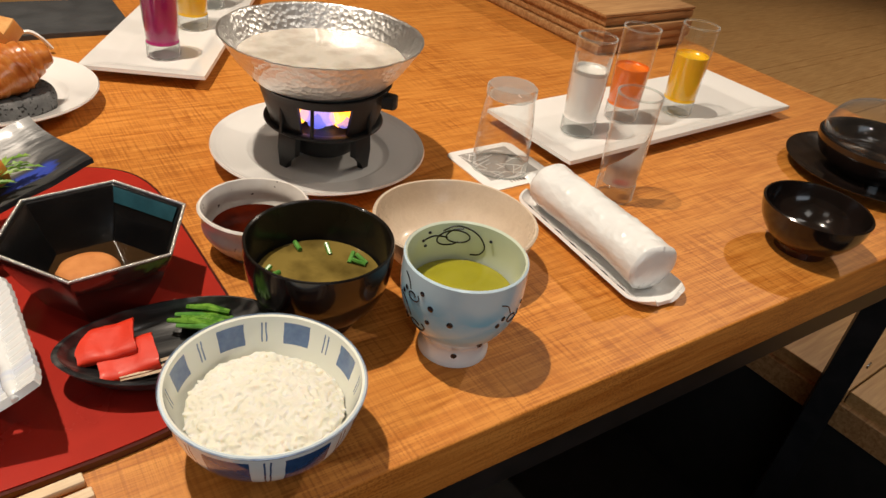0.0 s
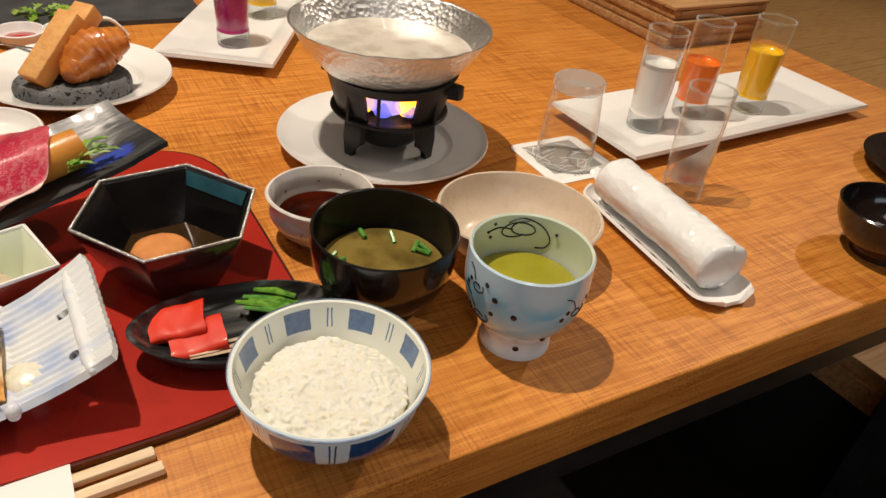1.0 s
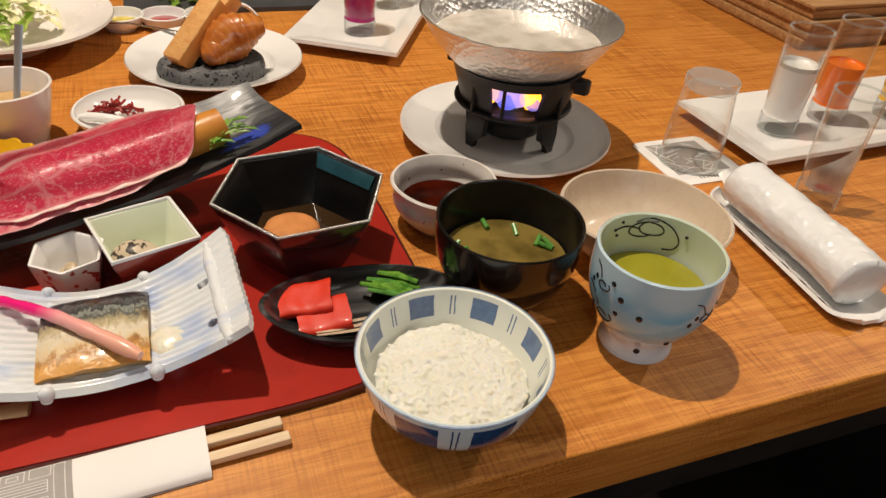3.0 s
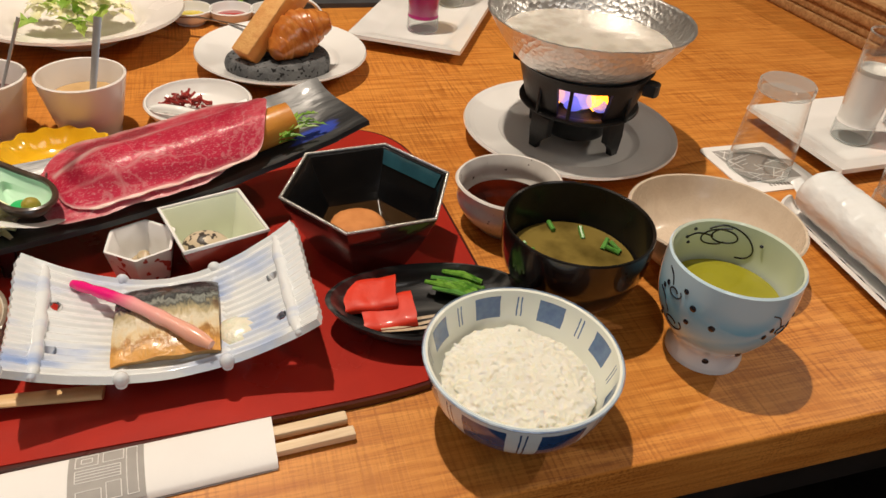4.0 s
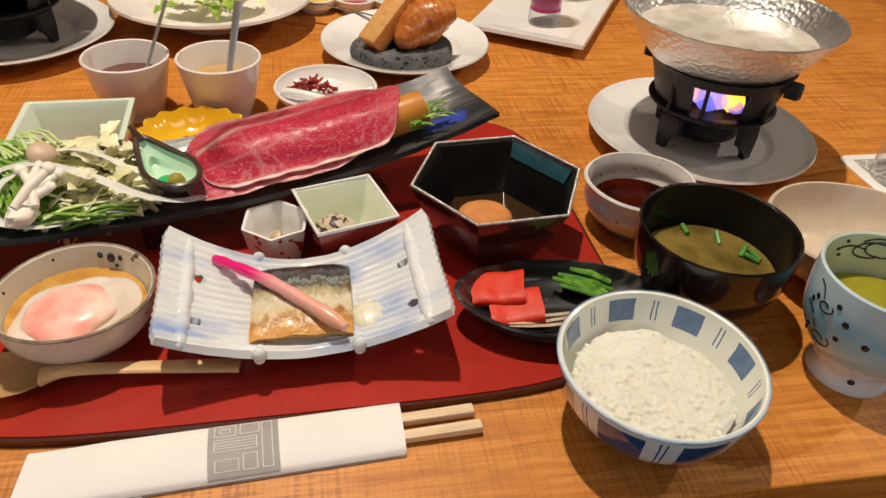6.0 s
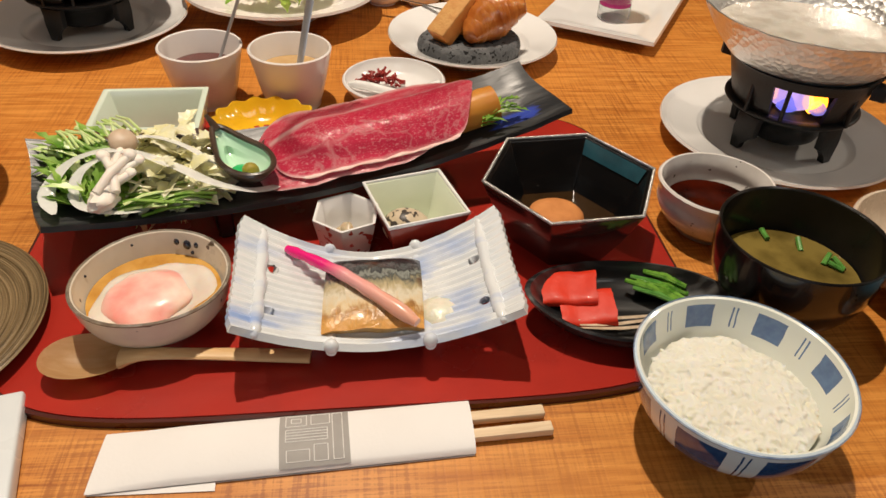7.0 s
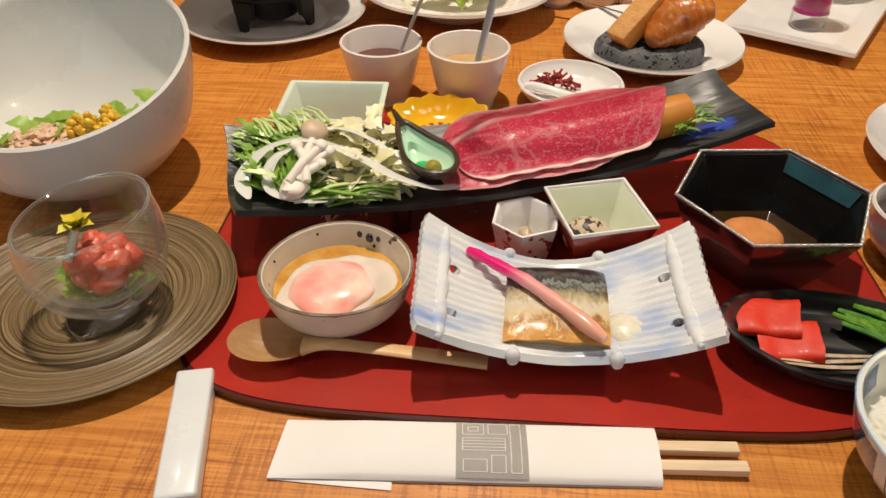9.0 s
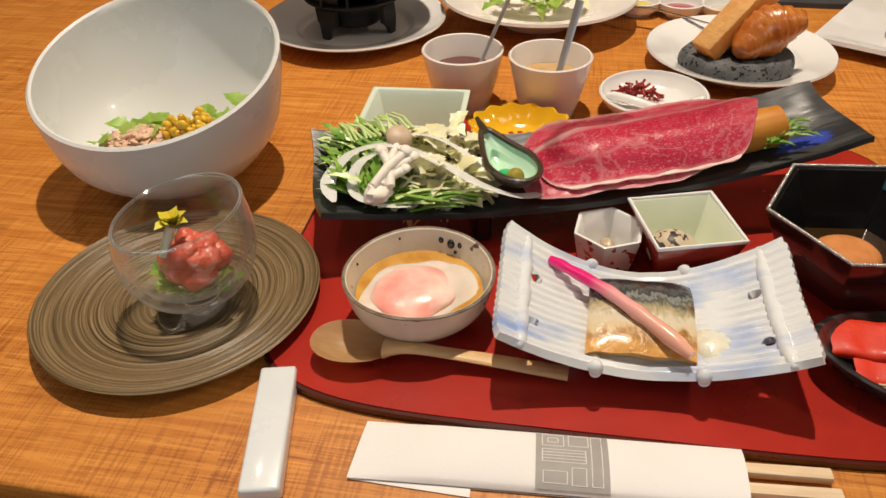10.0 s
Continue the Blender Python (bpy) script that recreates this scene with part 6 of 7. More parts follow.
def towel():
    t = thing("towel_dish", "narrow white porcelain dish with blue dashes for a towel", "dish", pose(0.504, 0.060, 0, 0, 0, -8))

    def fn(u, v):
        x, y = (u - 0.5) * 0.060, (v - 0.5) * 0.190
        c = max(0, abs(u - 0.5) * 2 - 0.4) ** 2 + max(0, abs(v - 0.5) * 2 - 0.75) ** 2 * 2
        x *= 1 - 0.55 * (max(0, abs(v - 0.5) * 2 - 0.80) / 0.20) ** 3
        return (x, y, 0.004 + 0.018 * c)
    part("body", sheet(26, 90, fn, 0.0032), WHITE, t, sharp=60)
    for k in range(7):
        y = -0.07 + 0.023 * k
        part("blue_dash", moved(blob(0.0022, 10, 6, (0.6, 2.6, 0.5)), Matrix.Translation((-0.0285, y, 0.0092))), INK, t)
    film = mat("plastic_film", (0.82, 0.83, 0.82), (0.74, 0.76, 0.76), 60, 0.3, 0.0010, 130, coat=0.35, spots=None, stretch=(1, 0.35, 1))
    t2 = thing("wet_towel", "rolled white hand towel in wrinkled clear plastic on the dish", "towel", pose(0.502, 0.066, 0.0048, 0, 0, -8))
    pts, rr = [], []
    for k in range(97):
        u = k / 96
        pts.append((0.0015 * math.sin(u * 5), -0.084 + 0.166 * u, 0.0225))
        rr.append(0.0250 * (min(1, u * 22 + 0.55)) * (min(1, (1 - u) * 10 + 0.25)))
    bm = tube(pts, rr, 64, flat=0.88)
    for v in bm.verts:
        v.co.x += 0.0012 * noise.noise(v.co * 45) + 0.0006 * abs(noise.noise(v.co * Vector((160, 90, 160))))
        v.co.z += 0.0012 * noise.noise(v.co * Vector((80, 35, 80))) + 0.0022 * abs(noise.noise(v.co * Vector((60, 120, 110))))
    part("roll", bm, film, t2, sharp=75)
    part("film_tail", sheet(14, 8, lambda u, v: (-0.016 + 0.034 * u, 0.080 + 0.012 * v, 0.017 + 0.010 * math.sin(u * 7) * v * 0.4 + 0.004 * v), 0.0002), film, t2, "crimped end of the plastic wrap")
    green = mat("green_print", (0.10, 0.42, 0.20), None, 60, 0.4)
    for k in range(7):
        part("print_bar", moved(box(0.0016, 0.004, 0.0004, 0, 1), pose(-0.0195, 0.060 - 0.0062 * k, 0.0365, 0, -58, 0)), green, t2)


def coaster():
    t = thing("paper_coaster", "square white paper coaster with a grey printed panel", "coaster", pose(0.5275, 0.2255, 0, 0, 0, -3))
    pts = []
    for cx, cy, a0 in ((0.036, 0.036, 0), (-0.036, 0.036, 90), (-0.036, -0.036, 180), (0.036, -0.036, 270)):
        for k in range(6):
            a = radians(a0 + 18 * k)
            pts.append((cx + 0.009 * math.cos(a), cy + 0.009 * math.sin(a)))
    part("card", prism(pts, 0, 0.0012, 0.0003), PAPER, t)
    part("printed_panel", prism([(-0.0325, -0.026), (0.0325, -0.026), (0.0325, 0.036), (-0.0325, 0.036)], 0.0012, 0.0014), PRINT_GREY, t, "grey panel with white street-map lines")
    rng = random.Random(9)
    lines = []
    for k in range(26):
        x, y = rng.uniform(-0.03, 0.03), rng.uniform(-0.024, 0.034)
        a, L = rng.choice((0.3, 1.9, 0.9, 2.6)), rng.uniform(0.004, 0.013)
        p = [(x + s * L * math.cos(a), y + s * L * math.sin(a)) for s in (-1, 1)]
        p = [(min(max(u, -0.032), 0.032), min(max(v, -0.0255), 0.0355), 0.0015) for u, v in p]
        lines.append(tube(p, 0.0005, 4))
    part("line_mark", merge(*lines), PAPER, t)
    part("word_bar", merge(*[box(0.0022, 0.004, 0.0002, 0, 1, (-0.012 + 0.0042 * k, -0.035, 0.0013)) for k in range(6)]), PRINT_GREY, t)


def glassware(name, label, m, R, r, h, wall, base, group="", upside=False, rim=0.0012):
    t = thing(name, label, "glass", m @ (pose(0, 0, h, 180) if upside else Matrix.Identity(4)), group)
    prof = [(r - 0.001, base), (r + (R - r) * 0.5, h * 0.5), (R, h)]
    out = smooth_profile(prof, 5)
    part("wall", lathe(out, 40), GLASS, t)
    part("glass_base", lathe([(0, 0.0), (r - 0.002, 0.0), (r, 0.002), (r, base - 0.002), (r - 0.002, base), (0, base - 0.001)], 40), GLASS_BASE, t, "thick clear glass base")
    lip = [(R - wall / 2 + rim * math.cos(a), h + rim * math.sin(a)) for a in (2 * math.pi * k / 8 for k in range(9))]
    part("lip", lathe(lip, 40), GLASS_EDGE, t)
    return t


def drinks():
    g = "shot glasses"
    orange = mat("carrot_juice", (0.88, 0.20, 0.018), (0.84, 0.17, 0.014), 60, 0.2, sss=0.2)
    yellow = mat("orange_juice", (0.90, 0.54, 0.015), (0.88, 0.48, 0.012), 60, 0.2, sss=0.2)
    milk = mat("milk", (0.92, 0.90, 0.87), (0.89, 0.87, 0.84), 60, 0.25)
    purple = mat("berry_juice", (0.44, 0.004, 0.15), (0.36, 0.003, 0.12), 60, 0.12)

    def shot(x, y, z, juice, level, word, empty=False):
        t = glassware("shot_glass", ("tall clear shot glass of %s on a white platter" % word) if juice else "tall emptied clear shot glass with milky smears", pose(x, y, z), 0.0225, 0.0205, 0.115, 0.0012, 0.020, g)
        if juice:
            part("juice", lathe(smooth_profile([(0, 0.0205), (0.0185, 0.0207), (0.0196, 0.0235), (0.0196 + 0.0014 * level, 0.020 + level * 0.095), (0.0190, 0.0195 + level * 0.095), (0, 0.0193 + level * 0.095)], 3), 36), juice, t, word)
        return t
    z = 0.0105
    milky = glass_mat("milk_residue", (0.92, 0.92, 0.90), 2.4, 0.95)
    t = shot(0.660, 0.242, z, milk, 0.58, "white milk")
    part("milk_film", lathe([(0.0208, 0.074), (0.0211, 0.082), (0.0214, 0.092)], 36), milky, t, "thin milky film above the milk")
    shot(0.746, 0.250, z, orange, 0.47, "orange carrot juice")
    shot(0.838, 0.233, z, yellow, 0.57, "yellow orange juice")
    t = shot(0.597, 0.1215, 0.0, None, 0, "")
    film = mat("milk_film", (0.55, 0.5, 0.46), (0.6, 0.56, 0.52), 60, 0.4, trans=0.75)
    part("milk_smear", sheet(10, 12, lambda u, v: (0.0197 * math.cos(3.0 + 2.6 * u), 0.0197 * math.sin(3.0 + 2.6 * u), 0.020 + (0.018 + 0.05 * u) * v)), film, t)
    part("berry_piece", moved(blob(0.006, 12, 8, (1.3, 1, 0.6), 0.2, 200), pose(0.002, -0.003, 0.0195)), mat("red_berry", (0.5, 0.03, 0.02), None, 90, 0.25), t)
    # far platter
    shot(0.300, 0.628, z, purple, 0.75, "purple berry juice")
    shot(0.374, 0.722, z, yellow, 0.60, "yellow orange juice")
    shot(0.432, 0.806, z, milk, 0.52, "white milk")
    glassware("tumbler", "clear glass tumbler upside down on the paper coaster", pose(0.5235, 0.2235, 0.0018), 0.0310, 0.0262, 0.093, 0.0014, 0.012, upside=True)


def platter(m, label):
    t = thing("rectangular_platter", label, "platter", m, "rectangular platters")

    def fn(u, v):
        x, y = (u - 0.5) * 0.425, (v - 0.5) * 0.146
        e = max(0, max((abs(x) - 0.178) / 0.0345, (abs(y) - 0.046) / 0.027))
        return (x, y, 0.0095 + 0.0085 * min(1, e) ** 0.8)
    part("body", sheet(84, 40, fn, 0.0045), WHITE, t, sharp=60)
    part("foot", merge(*[box(sx, sy, 0.006, 0.001, 1, (x, y, 0.003)) for sx, sy, x, y in ((0.32, 0.004, 0, 0.036), (0.32, 0.004, 0, -0.036), (0.004, 0.072, 0.158, 0), (0.004, 0.072, -0.158, 0))]), WHITE, t)


# ---- the left side ----
def turned_mat():
    """Dark bronze-brown stoneware combed with fine rings round the local z axis."""
    m, nt, b = nodes_of("turned_bronze_brown")
    N, K = nt.nodes, nt.links
    tc, ln, sep, cmb = (N.new("ShaderNode" + k) for k in ("TexCoord", "VectorMath", "SeparateXYZ", "CombineXYZ"))
    K.new(tc.outputs["Object"], sep.inputs[0])
    flat = N.new("ShaderNodeCombineXYZ")
    K.new(sep.outputs[0], flat.inputs[0])
    K.new(sep.outputs[1], flat.inputs[1])
    ln.operation = "LENGTH"
    K.new(flat.outputs[0], ln.inputs[0])
    K.new(ln.outputs["Value"], cmb.inputs[0])
    warp = N.new("ShaderNodeVectorMath")
    warp.operation = "MULTIPLY_ADD"
    K.new(tc.outputs["Object"], warp.inputs[0])
    warp.inputs[1].default_value = (0.012, 0.012, 0.012)
    K.new(cmb.outputs[0], warp.inputs[2])
    n1, n2, nz = (N.new("ShaderNodeTexNoise") for _ in range(3))
    n1.inputs["Scale"].default_value, n1.inputs["Detail"].default_value = 1050, 3
    n2.inputs["Scale"].default_value, n2.inputs["Detail"].default_value = 130, 2
    nz.inputs["Scale"].default_value, nz.inputs["Detail"].default_value = 420, 4
    K.new(warp.outputs[0], n1.inputs["Vector"])
    K.new(warp.outputs[0], n2.inputs["Vector"])
    K.new(tc.outputs["Object"], nz.inputs["Vector"])
    r1, r2 = N.new("ShaderNodeValToRGB"), N.new("ShaderNodeMapRange")
    e = r1.color_ramp.elements
    e[0].position, e[0].color = 0.34, (0.060, 0.041, 0.019, 1)
    e[1].position, e[1].color = 0.66, (0.310, 0.220, 0.115, 1)
    e.new(0.48).color = (0.175, 0.118, 0.056, 1)
    K.new(n1.outputs[0], r1.inputs[0])
    r2.inputs["From Min"].default_value, r2.inputs["From Max"].default_value = 0.35, 0.65
    r2.inputs["To Min"].default_value, r2.inputs["To Max"].default_value = 0.0, 0.35
    K.new(n2.outputs[0], r2.inputs[0])
    mx = N.new("ShaderNodeMix")
    mx.data_type = "RGBA"
    K.new(r2.outputs[0], mx.inputs["Factor"])
    K.new(r1.outputs[0], mx.inputs["A"])
    mx.inputs["B"].default_value = (0.200, 0.135, 0.064, 1)
    K.new(mx.outputs["Result"], b.inputs["Base Color"])
    ad = N.new("ShaderNodeMath")
    ad.operation = "MULTIPLY_ADD"
    K.new(nz.outputs[0], ad.inputs[0])
    ad.inputs[1].default_value = 0.5
    K.new(n1.outputs[0], ad.inputs[2])
    bp = N.new("ShaderNodeBump")
    bp.inputs["Strength"].default_value, bp.inputs["Distance"].default_value = 0.9, 0.0007
    K.new(ad.outputs[0], bp.inputs["Height"])
    K.new(bp.outputs[0], b.inputs["Normal"])
    b.inputs["Roughness"].default_value, b.inputs["Specular IOR Level"].default_value = 0.38, 0.45
    return m


def glass_dessert():
    t = thing("spiral_plate", "round brown grooved stoneware plate on the table", "plate", pose(-0.3497, 0.1275, 0))
    m = turned_mat()
    R = 0.0950
    up = []
    k = 0.0375
    while k < R - 0.004:
        up.append((k, 0.0068 + 0.0085 * ((k - 0.03) / (R - 0.03)) ** 1.2 + 0.00042 * math.sin(k * 2300 + 1.4 * math.sin(k * 310)) + 0.00025 * math.sin(k * 4100 + 2 * math.sin(k * 170))))
        k += 0.0004
    pts = [(0, 0.002), (0.05, 0.002), (0.052, 0.0), (0.056, 0.0), (0.058, 0.002), (R - 0.004, 0.0125), (R, 0.0155), (R - 0.002, 0.0172)] + up[::-1] + [(0.0365, 0.0062), (0.034, 0.0046), (0.031, 0.0040), (0, 0.0040)]
    part("body", lathe(pts, 96), m, t, sharp=70)
    GOBLET = pose(-0.3330, 0.1230, 0.0042)

    def slant(x, y, z):
        k = max(0.0, (z - 0.02) / 0.058) ** 1.5
        return (x, y, z + k * (0.15 * x + 0.05 * y))
    t = thing("glass_goblet", "footed clear glass bowl of tartare on the brown plate", "glass bowl", GOBLET)
    out = smooth_profile([(0.013, 0.011), (0.022, 0.015), (0.036, 0.027), (0.0438, 0.046), (0.0440, 0.062), (0.0408, 0.078)], 6)
    part("wall", lathe(out, 72, fn=slant), GLASS, t)
    inner = smooth_profile([(0, 0.020), (0.016, 0.021), (0.031, 0.031), (0.0398, 0.048), (0.0412, 0.063), (0.0398, 0.078)], 6)
    part("inner_wall", lathe(inner, 72, fn=slant), GLASS, t)
    part("foot", lathe(smooth_profile([(0, 0.0), (0.028, 0.0), (0.029, 0.0025), (0.020, 0.006), (0.012, 0.0105), (0.013, 0.0130), (0, 0.0132)], 3), 48), SOLID_GLASS, t, "solid clear glass foot")
    part("lip", lathe([(0.0403 + 0.0011 * math.cos(a), 0.0784 + 0.0011 * math.sin(a)) for a in (2 * math.pi * k / 8 for k in range(9))], 72, fn=slant), GLASS_EDGE, t)
    M0 = GOBLET
    rng = random.Random(21)
    tuna = mat("raw_tuna", (0.72, 0.150, 0.090), (0.54, 0.065, 0.038), 110, 0.34, 0.0012, 260, sss=0.08, coat=0.6, spots=((0.66, 0.30, 0.20), 190, 0.66))
    lumps = []
    for k in range(26):
        r, a, h = 0.019 * math.sqrt(rng.random()), rng.random() * 6.283, rng.random()
        lumps.append(moved(blob(rng.uniform(0.0075, 0.0110), 16, 11, (1.15, 0.9, 0.75), 0.35, 130, k), pose(0.004 + r * (1 - 0.5 * h) * math.cos(a), r * (1 - 0.5 * h) * math.sin(a), 0.033 + 0.020 * h, rng.uniform(-30, 30), rng.uniform(-30, 30), rng.uniform(0, 180))))
    solo("tuna_tartare", merge(*lumps), tuna, "glossy mound of red tuna tartare in the glass bowl", "food", M0, sharp=80)
    t = thing("shiso_leaves", "green herb leaves lining the glass bowl", "garnish", M0)
    for k in range(34):
        a = 2 * math.pi * k / 34
        r = rng.uniform(0.014, 0.026)
        part("leaf", leaf_blade((r * math.cos(a), r * math.sin(a), rng.uniform(0.022, 0.032)), a + rng.uniform(-0.6, 0.6), rng.uniform(0.5, 1.1), rng.uniform(0.008, 0.013), rng.uniform(0.004, 0.006), rng), LEAF_GREEN, t)
    t = thing("rape_blossom", "yellow rape blossom with white stem on the tartare", "flower", M0 @ pose(-0.004, -0.004, 0.056))
    petal = mat("yellow_petal", (0.72, 0.58, 0.03), (0.66, 0.62, 0.08), 120, 0.45, sss=0.2)
    part("stem", tube([(-0.006, -0.008, -0.004), (-0.003, -0.003, 0.006), (0, 0, 0.014)], [0.003, 0.0032, 0.0026], 10), STEM_WHITE, t, "white stem")
    for k in range(9):
        part("petal", leaf_blade((0.001 * (k % 3), 0.001, 0.014), 2 * math.pi * k / 9, 0.55 + 0.35 * (k % 3), 0.012, 0.0050, rng, 0.6, 0.4), petal, t)


STEM_WHITE = mat("white_stem", (0.70, 0.70, 0.58), (0.60, 0.66, 0.42), 120, 0.35, sss=0.3)
LETTUCE = leafy(mat("lettuce", (0.24, 0.46, 0.045), (0.50, 0.64, 0.15), 60, 0.4))


def big_salad():
    t = thing("salad_bowl", "large slant-rimmed white bowl of salad on the table", "bowl", pose(-0.4181, 0.2990, 0))

    def slant(x, y, z):
        k = max(0.0, z / 0.105)
        return (x, y, z + 0.030 * k * (y / 0.11))
    pts, n = bowl_profile([(0.038, 0.006), (0.060, 0.013), (0.086, 0.042), (0.0965, 0.076), (0.0995, 0.105)], 0.0040, (0.042, 0.003))
    part("body", lathe(pts, 96, fn=slant), SNOW_WARM, t)
    M0 = pose(-0.4181, 0.2990, 0.0)
    rng = random.Random(31)
    t = thing("lettuce_leaves", "torn green lettuce leaves in the salad bowl", "vegetable", M0)
    for k in range(64):
        x, y = rng.uniform(-0.05, 0.055), rng.uniform(-0.066, -0.020)
        y += 0.35 * max(0, x)
        x, y = x + 0.012, y + 0.006
        z = 0.040 + 1.9 * (x * x + y * y) + rng.uniform(0, 0.014)
        a = rng.uniform(0, 6.28)
        if math.hypot(x + 0.034 * math.cos(a), y + 0.034 * math.sin(a)) > 0.070:
            a = math.atan2(-y, -x) + rng.uniform(-0.9, 0.9)
        part("leaf", leaf_blade((x, y, z), a, rng.uniform(-0.2, 0.9), rng.uniform(0.014, 0.026), rng.uniform(0.007, 0.012), rng, 0.9, 0.35), LETTUCE, t)
    tuna = mat("flaked_tuna", (0.76, 0.53, 0.38), (0.66, 0.42, 0.28), 160, 0.6, 0.0006, 500)
    flakes = []
    for k in range(150):
        x, y = rng.gauss(-0.002, 0.014), rng.gauss(-0.052, 0.009)
        z = 0.054 + 0.012 * math.exp(-(x * x + (y + 0.052) ** 2) / 0.0005) + rng.uniform(-0.003, 0.002)
        flakes.append(moved(blob(rng.uniform(0.0022, 0.0048), 8, 5, (1.7, 0.9, 0.45), 0.55, 420, k), pose(x, y, z, rng.uniform(-35, 35), rng.uniform(-35, 35), rng.uniform(0, 180))))
    bm = merge(*flakes)
    solo("flaked_tuna", bm, tuna, "heap of pale brown flaked tuna on the salad", "food", M0, kind="stuff", sharp=80)
    corn = mat("sweetcorn", (0.72, 0.47, 0.04), (0.68, 0.40, 0.02), 90, 0.25, sss=0.2, coat=0.3)
    t = thing("sweetcorn_kernels", "scatter of yellow sweetcorn kernels on the salad", "food", M0)
    for k in range(44):
        part("kernel", moved(blob(0.0036, 10, 7, (1.15, 0.9, 0.7), 0.12, 260, k), pose(rng.uniform(0.016, 0.056), rng.uniform(-0.050, -0.022), 0.060 + rng.uniform(0, 0.014), rng.uniform(0, 90), rng.uniform(0, 90), 0)), corn, t)


SNOW_WARM = mat("matt_white_china", (0.74, 0.74, 0.72), (0.71, 0.71, 0.69), 12, 0.28, 0.00008, 60, coat=0.2)


# ---- the far side ----
def far_dishes():
    t = thing("celadon_dish", "rectangular pale green celadon dish behind the long plate", "dish", pose(-0.218, 0.349, 0, 0, 0, -1))
    cel = mat("celadon", (0.68, 0.78, 0.66), (0.64, 0.74, 0.62), 20, 0.15, coat=0.5)
    bm = poly_bowl(4, 0.0640, 0.050, 0.046, 0.0075, 45)
    part("body", moved(bm, Matrix.Diagonal((1.0, 0.85, 1, 1))), [mat("pale_outside", (0.66, 0.69, 0.64), None, 30, 0.2, coat=0.4), cel], t)
    t = thing("fluted_dish", "yellow fluted flower-shaped dish behind the long plate", "dish", pose(-0.126, 0.366, 0))
    yel = mat("yellow_glaze", (0.80, 0.48, 0.02), (0.76, 0.42, 0.015), 30, 0.13, 0.0002, 80, coat=0.6)

    def flute(x, y, z):
        a, r = math.atan2(y, x), math.hypot(x, y)
        k = 1 + 0.035 * math.cos(14 * a) * (r / 0.045)
        return (x * k * 1.15, y * k, z + 0.0013 * math.cos(14 * a) * (r / 0.045) ** 3)
    pts, n = bowl_profile([(0.020, 0.004), (0.028, 0.008), (0.035, 0.0155), (0.040, 0.0235)], 0.0024, (0.022, 0.002))
    part("body", lathe(pts, 144, fn=flute), yel, t)
    spoonmetal = mat("brushed_steel", (0.52, 0.52, 0.53), (0.44, 0.44, 0.45), 60, 0.42, metal=0.75)
    for x, y, sauce, word, tip in ((-0.1856, 0.4532, mat("plum_sauce", (0.13, 0.035, 0.03), (0.10, 0.025, 0.02), 60, 0.12, coat=0.5), "plum", (0.032, 0.006)), (-0.1007, 0.4421, mat("sesame_sauce", (0.55, 0.36, 0.16), (0.48, 0.30, 0.12), 60, 0.2, coat=0.3), "sesame", (0.012, 0.010))):
        t = thing("sauce_cup", "tapered white cup of %s sauce with a steel spoon" % word, "cup", pose(x, y, 0), "sauce cups")
        pts, n = bowl_profile([(0.027, 0.003), (0.031, 0.016), (0.036, 0.038), (0.040, 0.057)], 0.0026, (0.027, 0.001))
        part("body", lathe(pts, 56), PINK_WHITE, t)
        part("sauce", disc(0.0325, 0.036, 32), sauce, t, word + " sauce")
        sx, sy = tip
        p0, p1 = Vector((sx * 0.3 + 0.002, -0.012, 0.032)), Vector((sx + 0.012, sy + 0.004, 0.105))
        s = thing("sauce_spoon", "flat steel spoon leaning in the %s sauce cup" % word, "spoon", pose(x, y, 0), "sauce spoons")
        part("handle", tube([p0, p0.lerp(p1, 0.5), p1], [0.0038, 0.0042, 0.0048], 8, flat=0.3), spoonmetal, s)
    t = thing("divided_dish", "small white divided dish holding red shredded relish", "dish", pose(0.0, 0.442, 0))
    pts, n = bowl_profile([(0.030, 0.003), (0.042, 0.008), (0.049, 0.016), (0.052, 0.022)], 0.003, (0.030, 0.001))
    part("body", lathe(pts, 64), WHITE, t)
    part("divider", tube([(-0.046 + 0.092 * k / 12, -0.008 + 0.009 * math.sin(k / 12 * 6.28 + 0.4), 0.012 + 0.008 * abs(k / 6 - 1) ** 2) for k in range(13)], [0.002] + [0.0045] * 11 + [0.002], 10), WHITE, t)
    rng = random.Random(15)
    red = mat("red_relish", (0.36, 0.03, 0.022), (0.24, 0.016, 0.014), 150, 0.4, 0.0008, 300)
    shreds = []
    for k in range(90):
        x, y = rng.gauss(-0.016, 0.013), 0.016 + rng.gauss(0, 0.005)
        z = 0.010 + 0.014 * math.exp(-((x + 0.014) / 0.016) ** 2) * rng.random()
        a, L = rng.uniform(0, 3.14), rng.uniform(0.002, 0.0042)
        shreds.append(tube([(x - L * math.cos(a), y - L * math.sin(a), z), (x + L * math.cos(a), y + L * math.sin(a), z + rng.uniform(-0.002, 0.004))], 0.0013, 5))
    solo("red_relish", merge(*shreds), red, "heap of dark red shredded relish in the divided dish", "food", pose(0.0, 0.442, 0), kind="stuff")


PINK_WHITE = mat("blush_porcelain", (0.87, 0.82, 0.77), (0.85, 0.79, 0.74), 20, 0.25, coat=0.3)


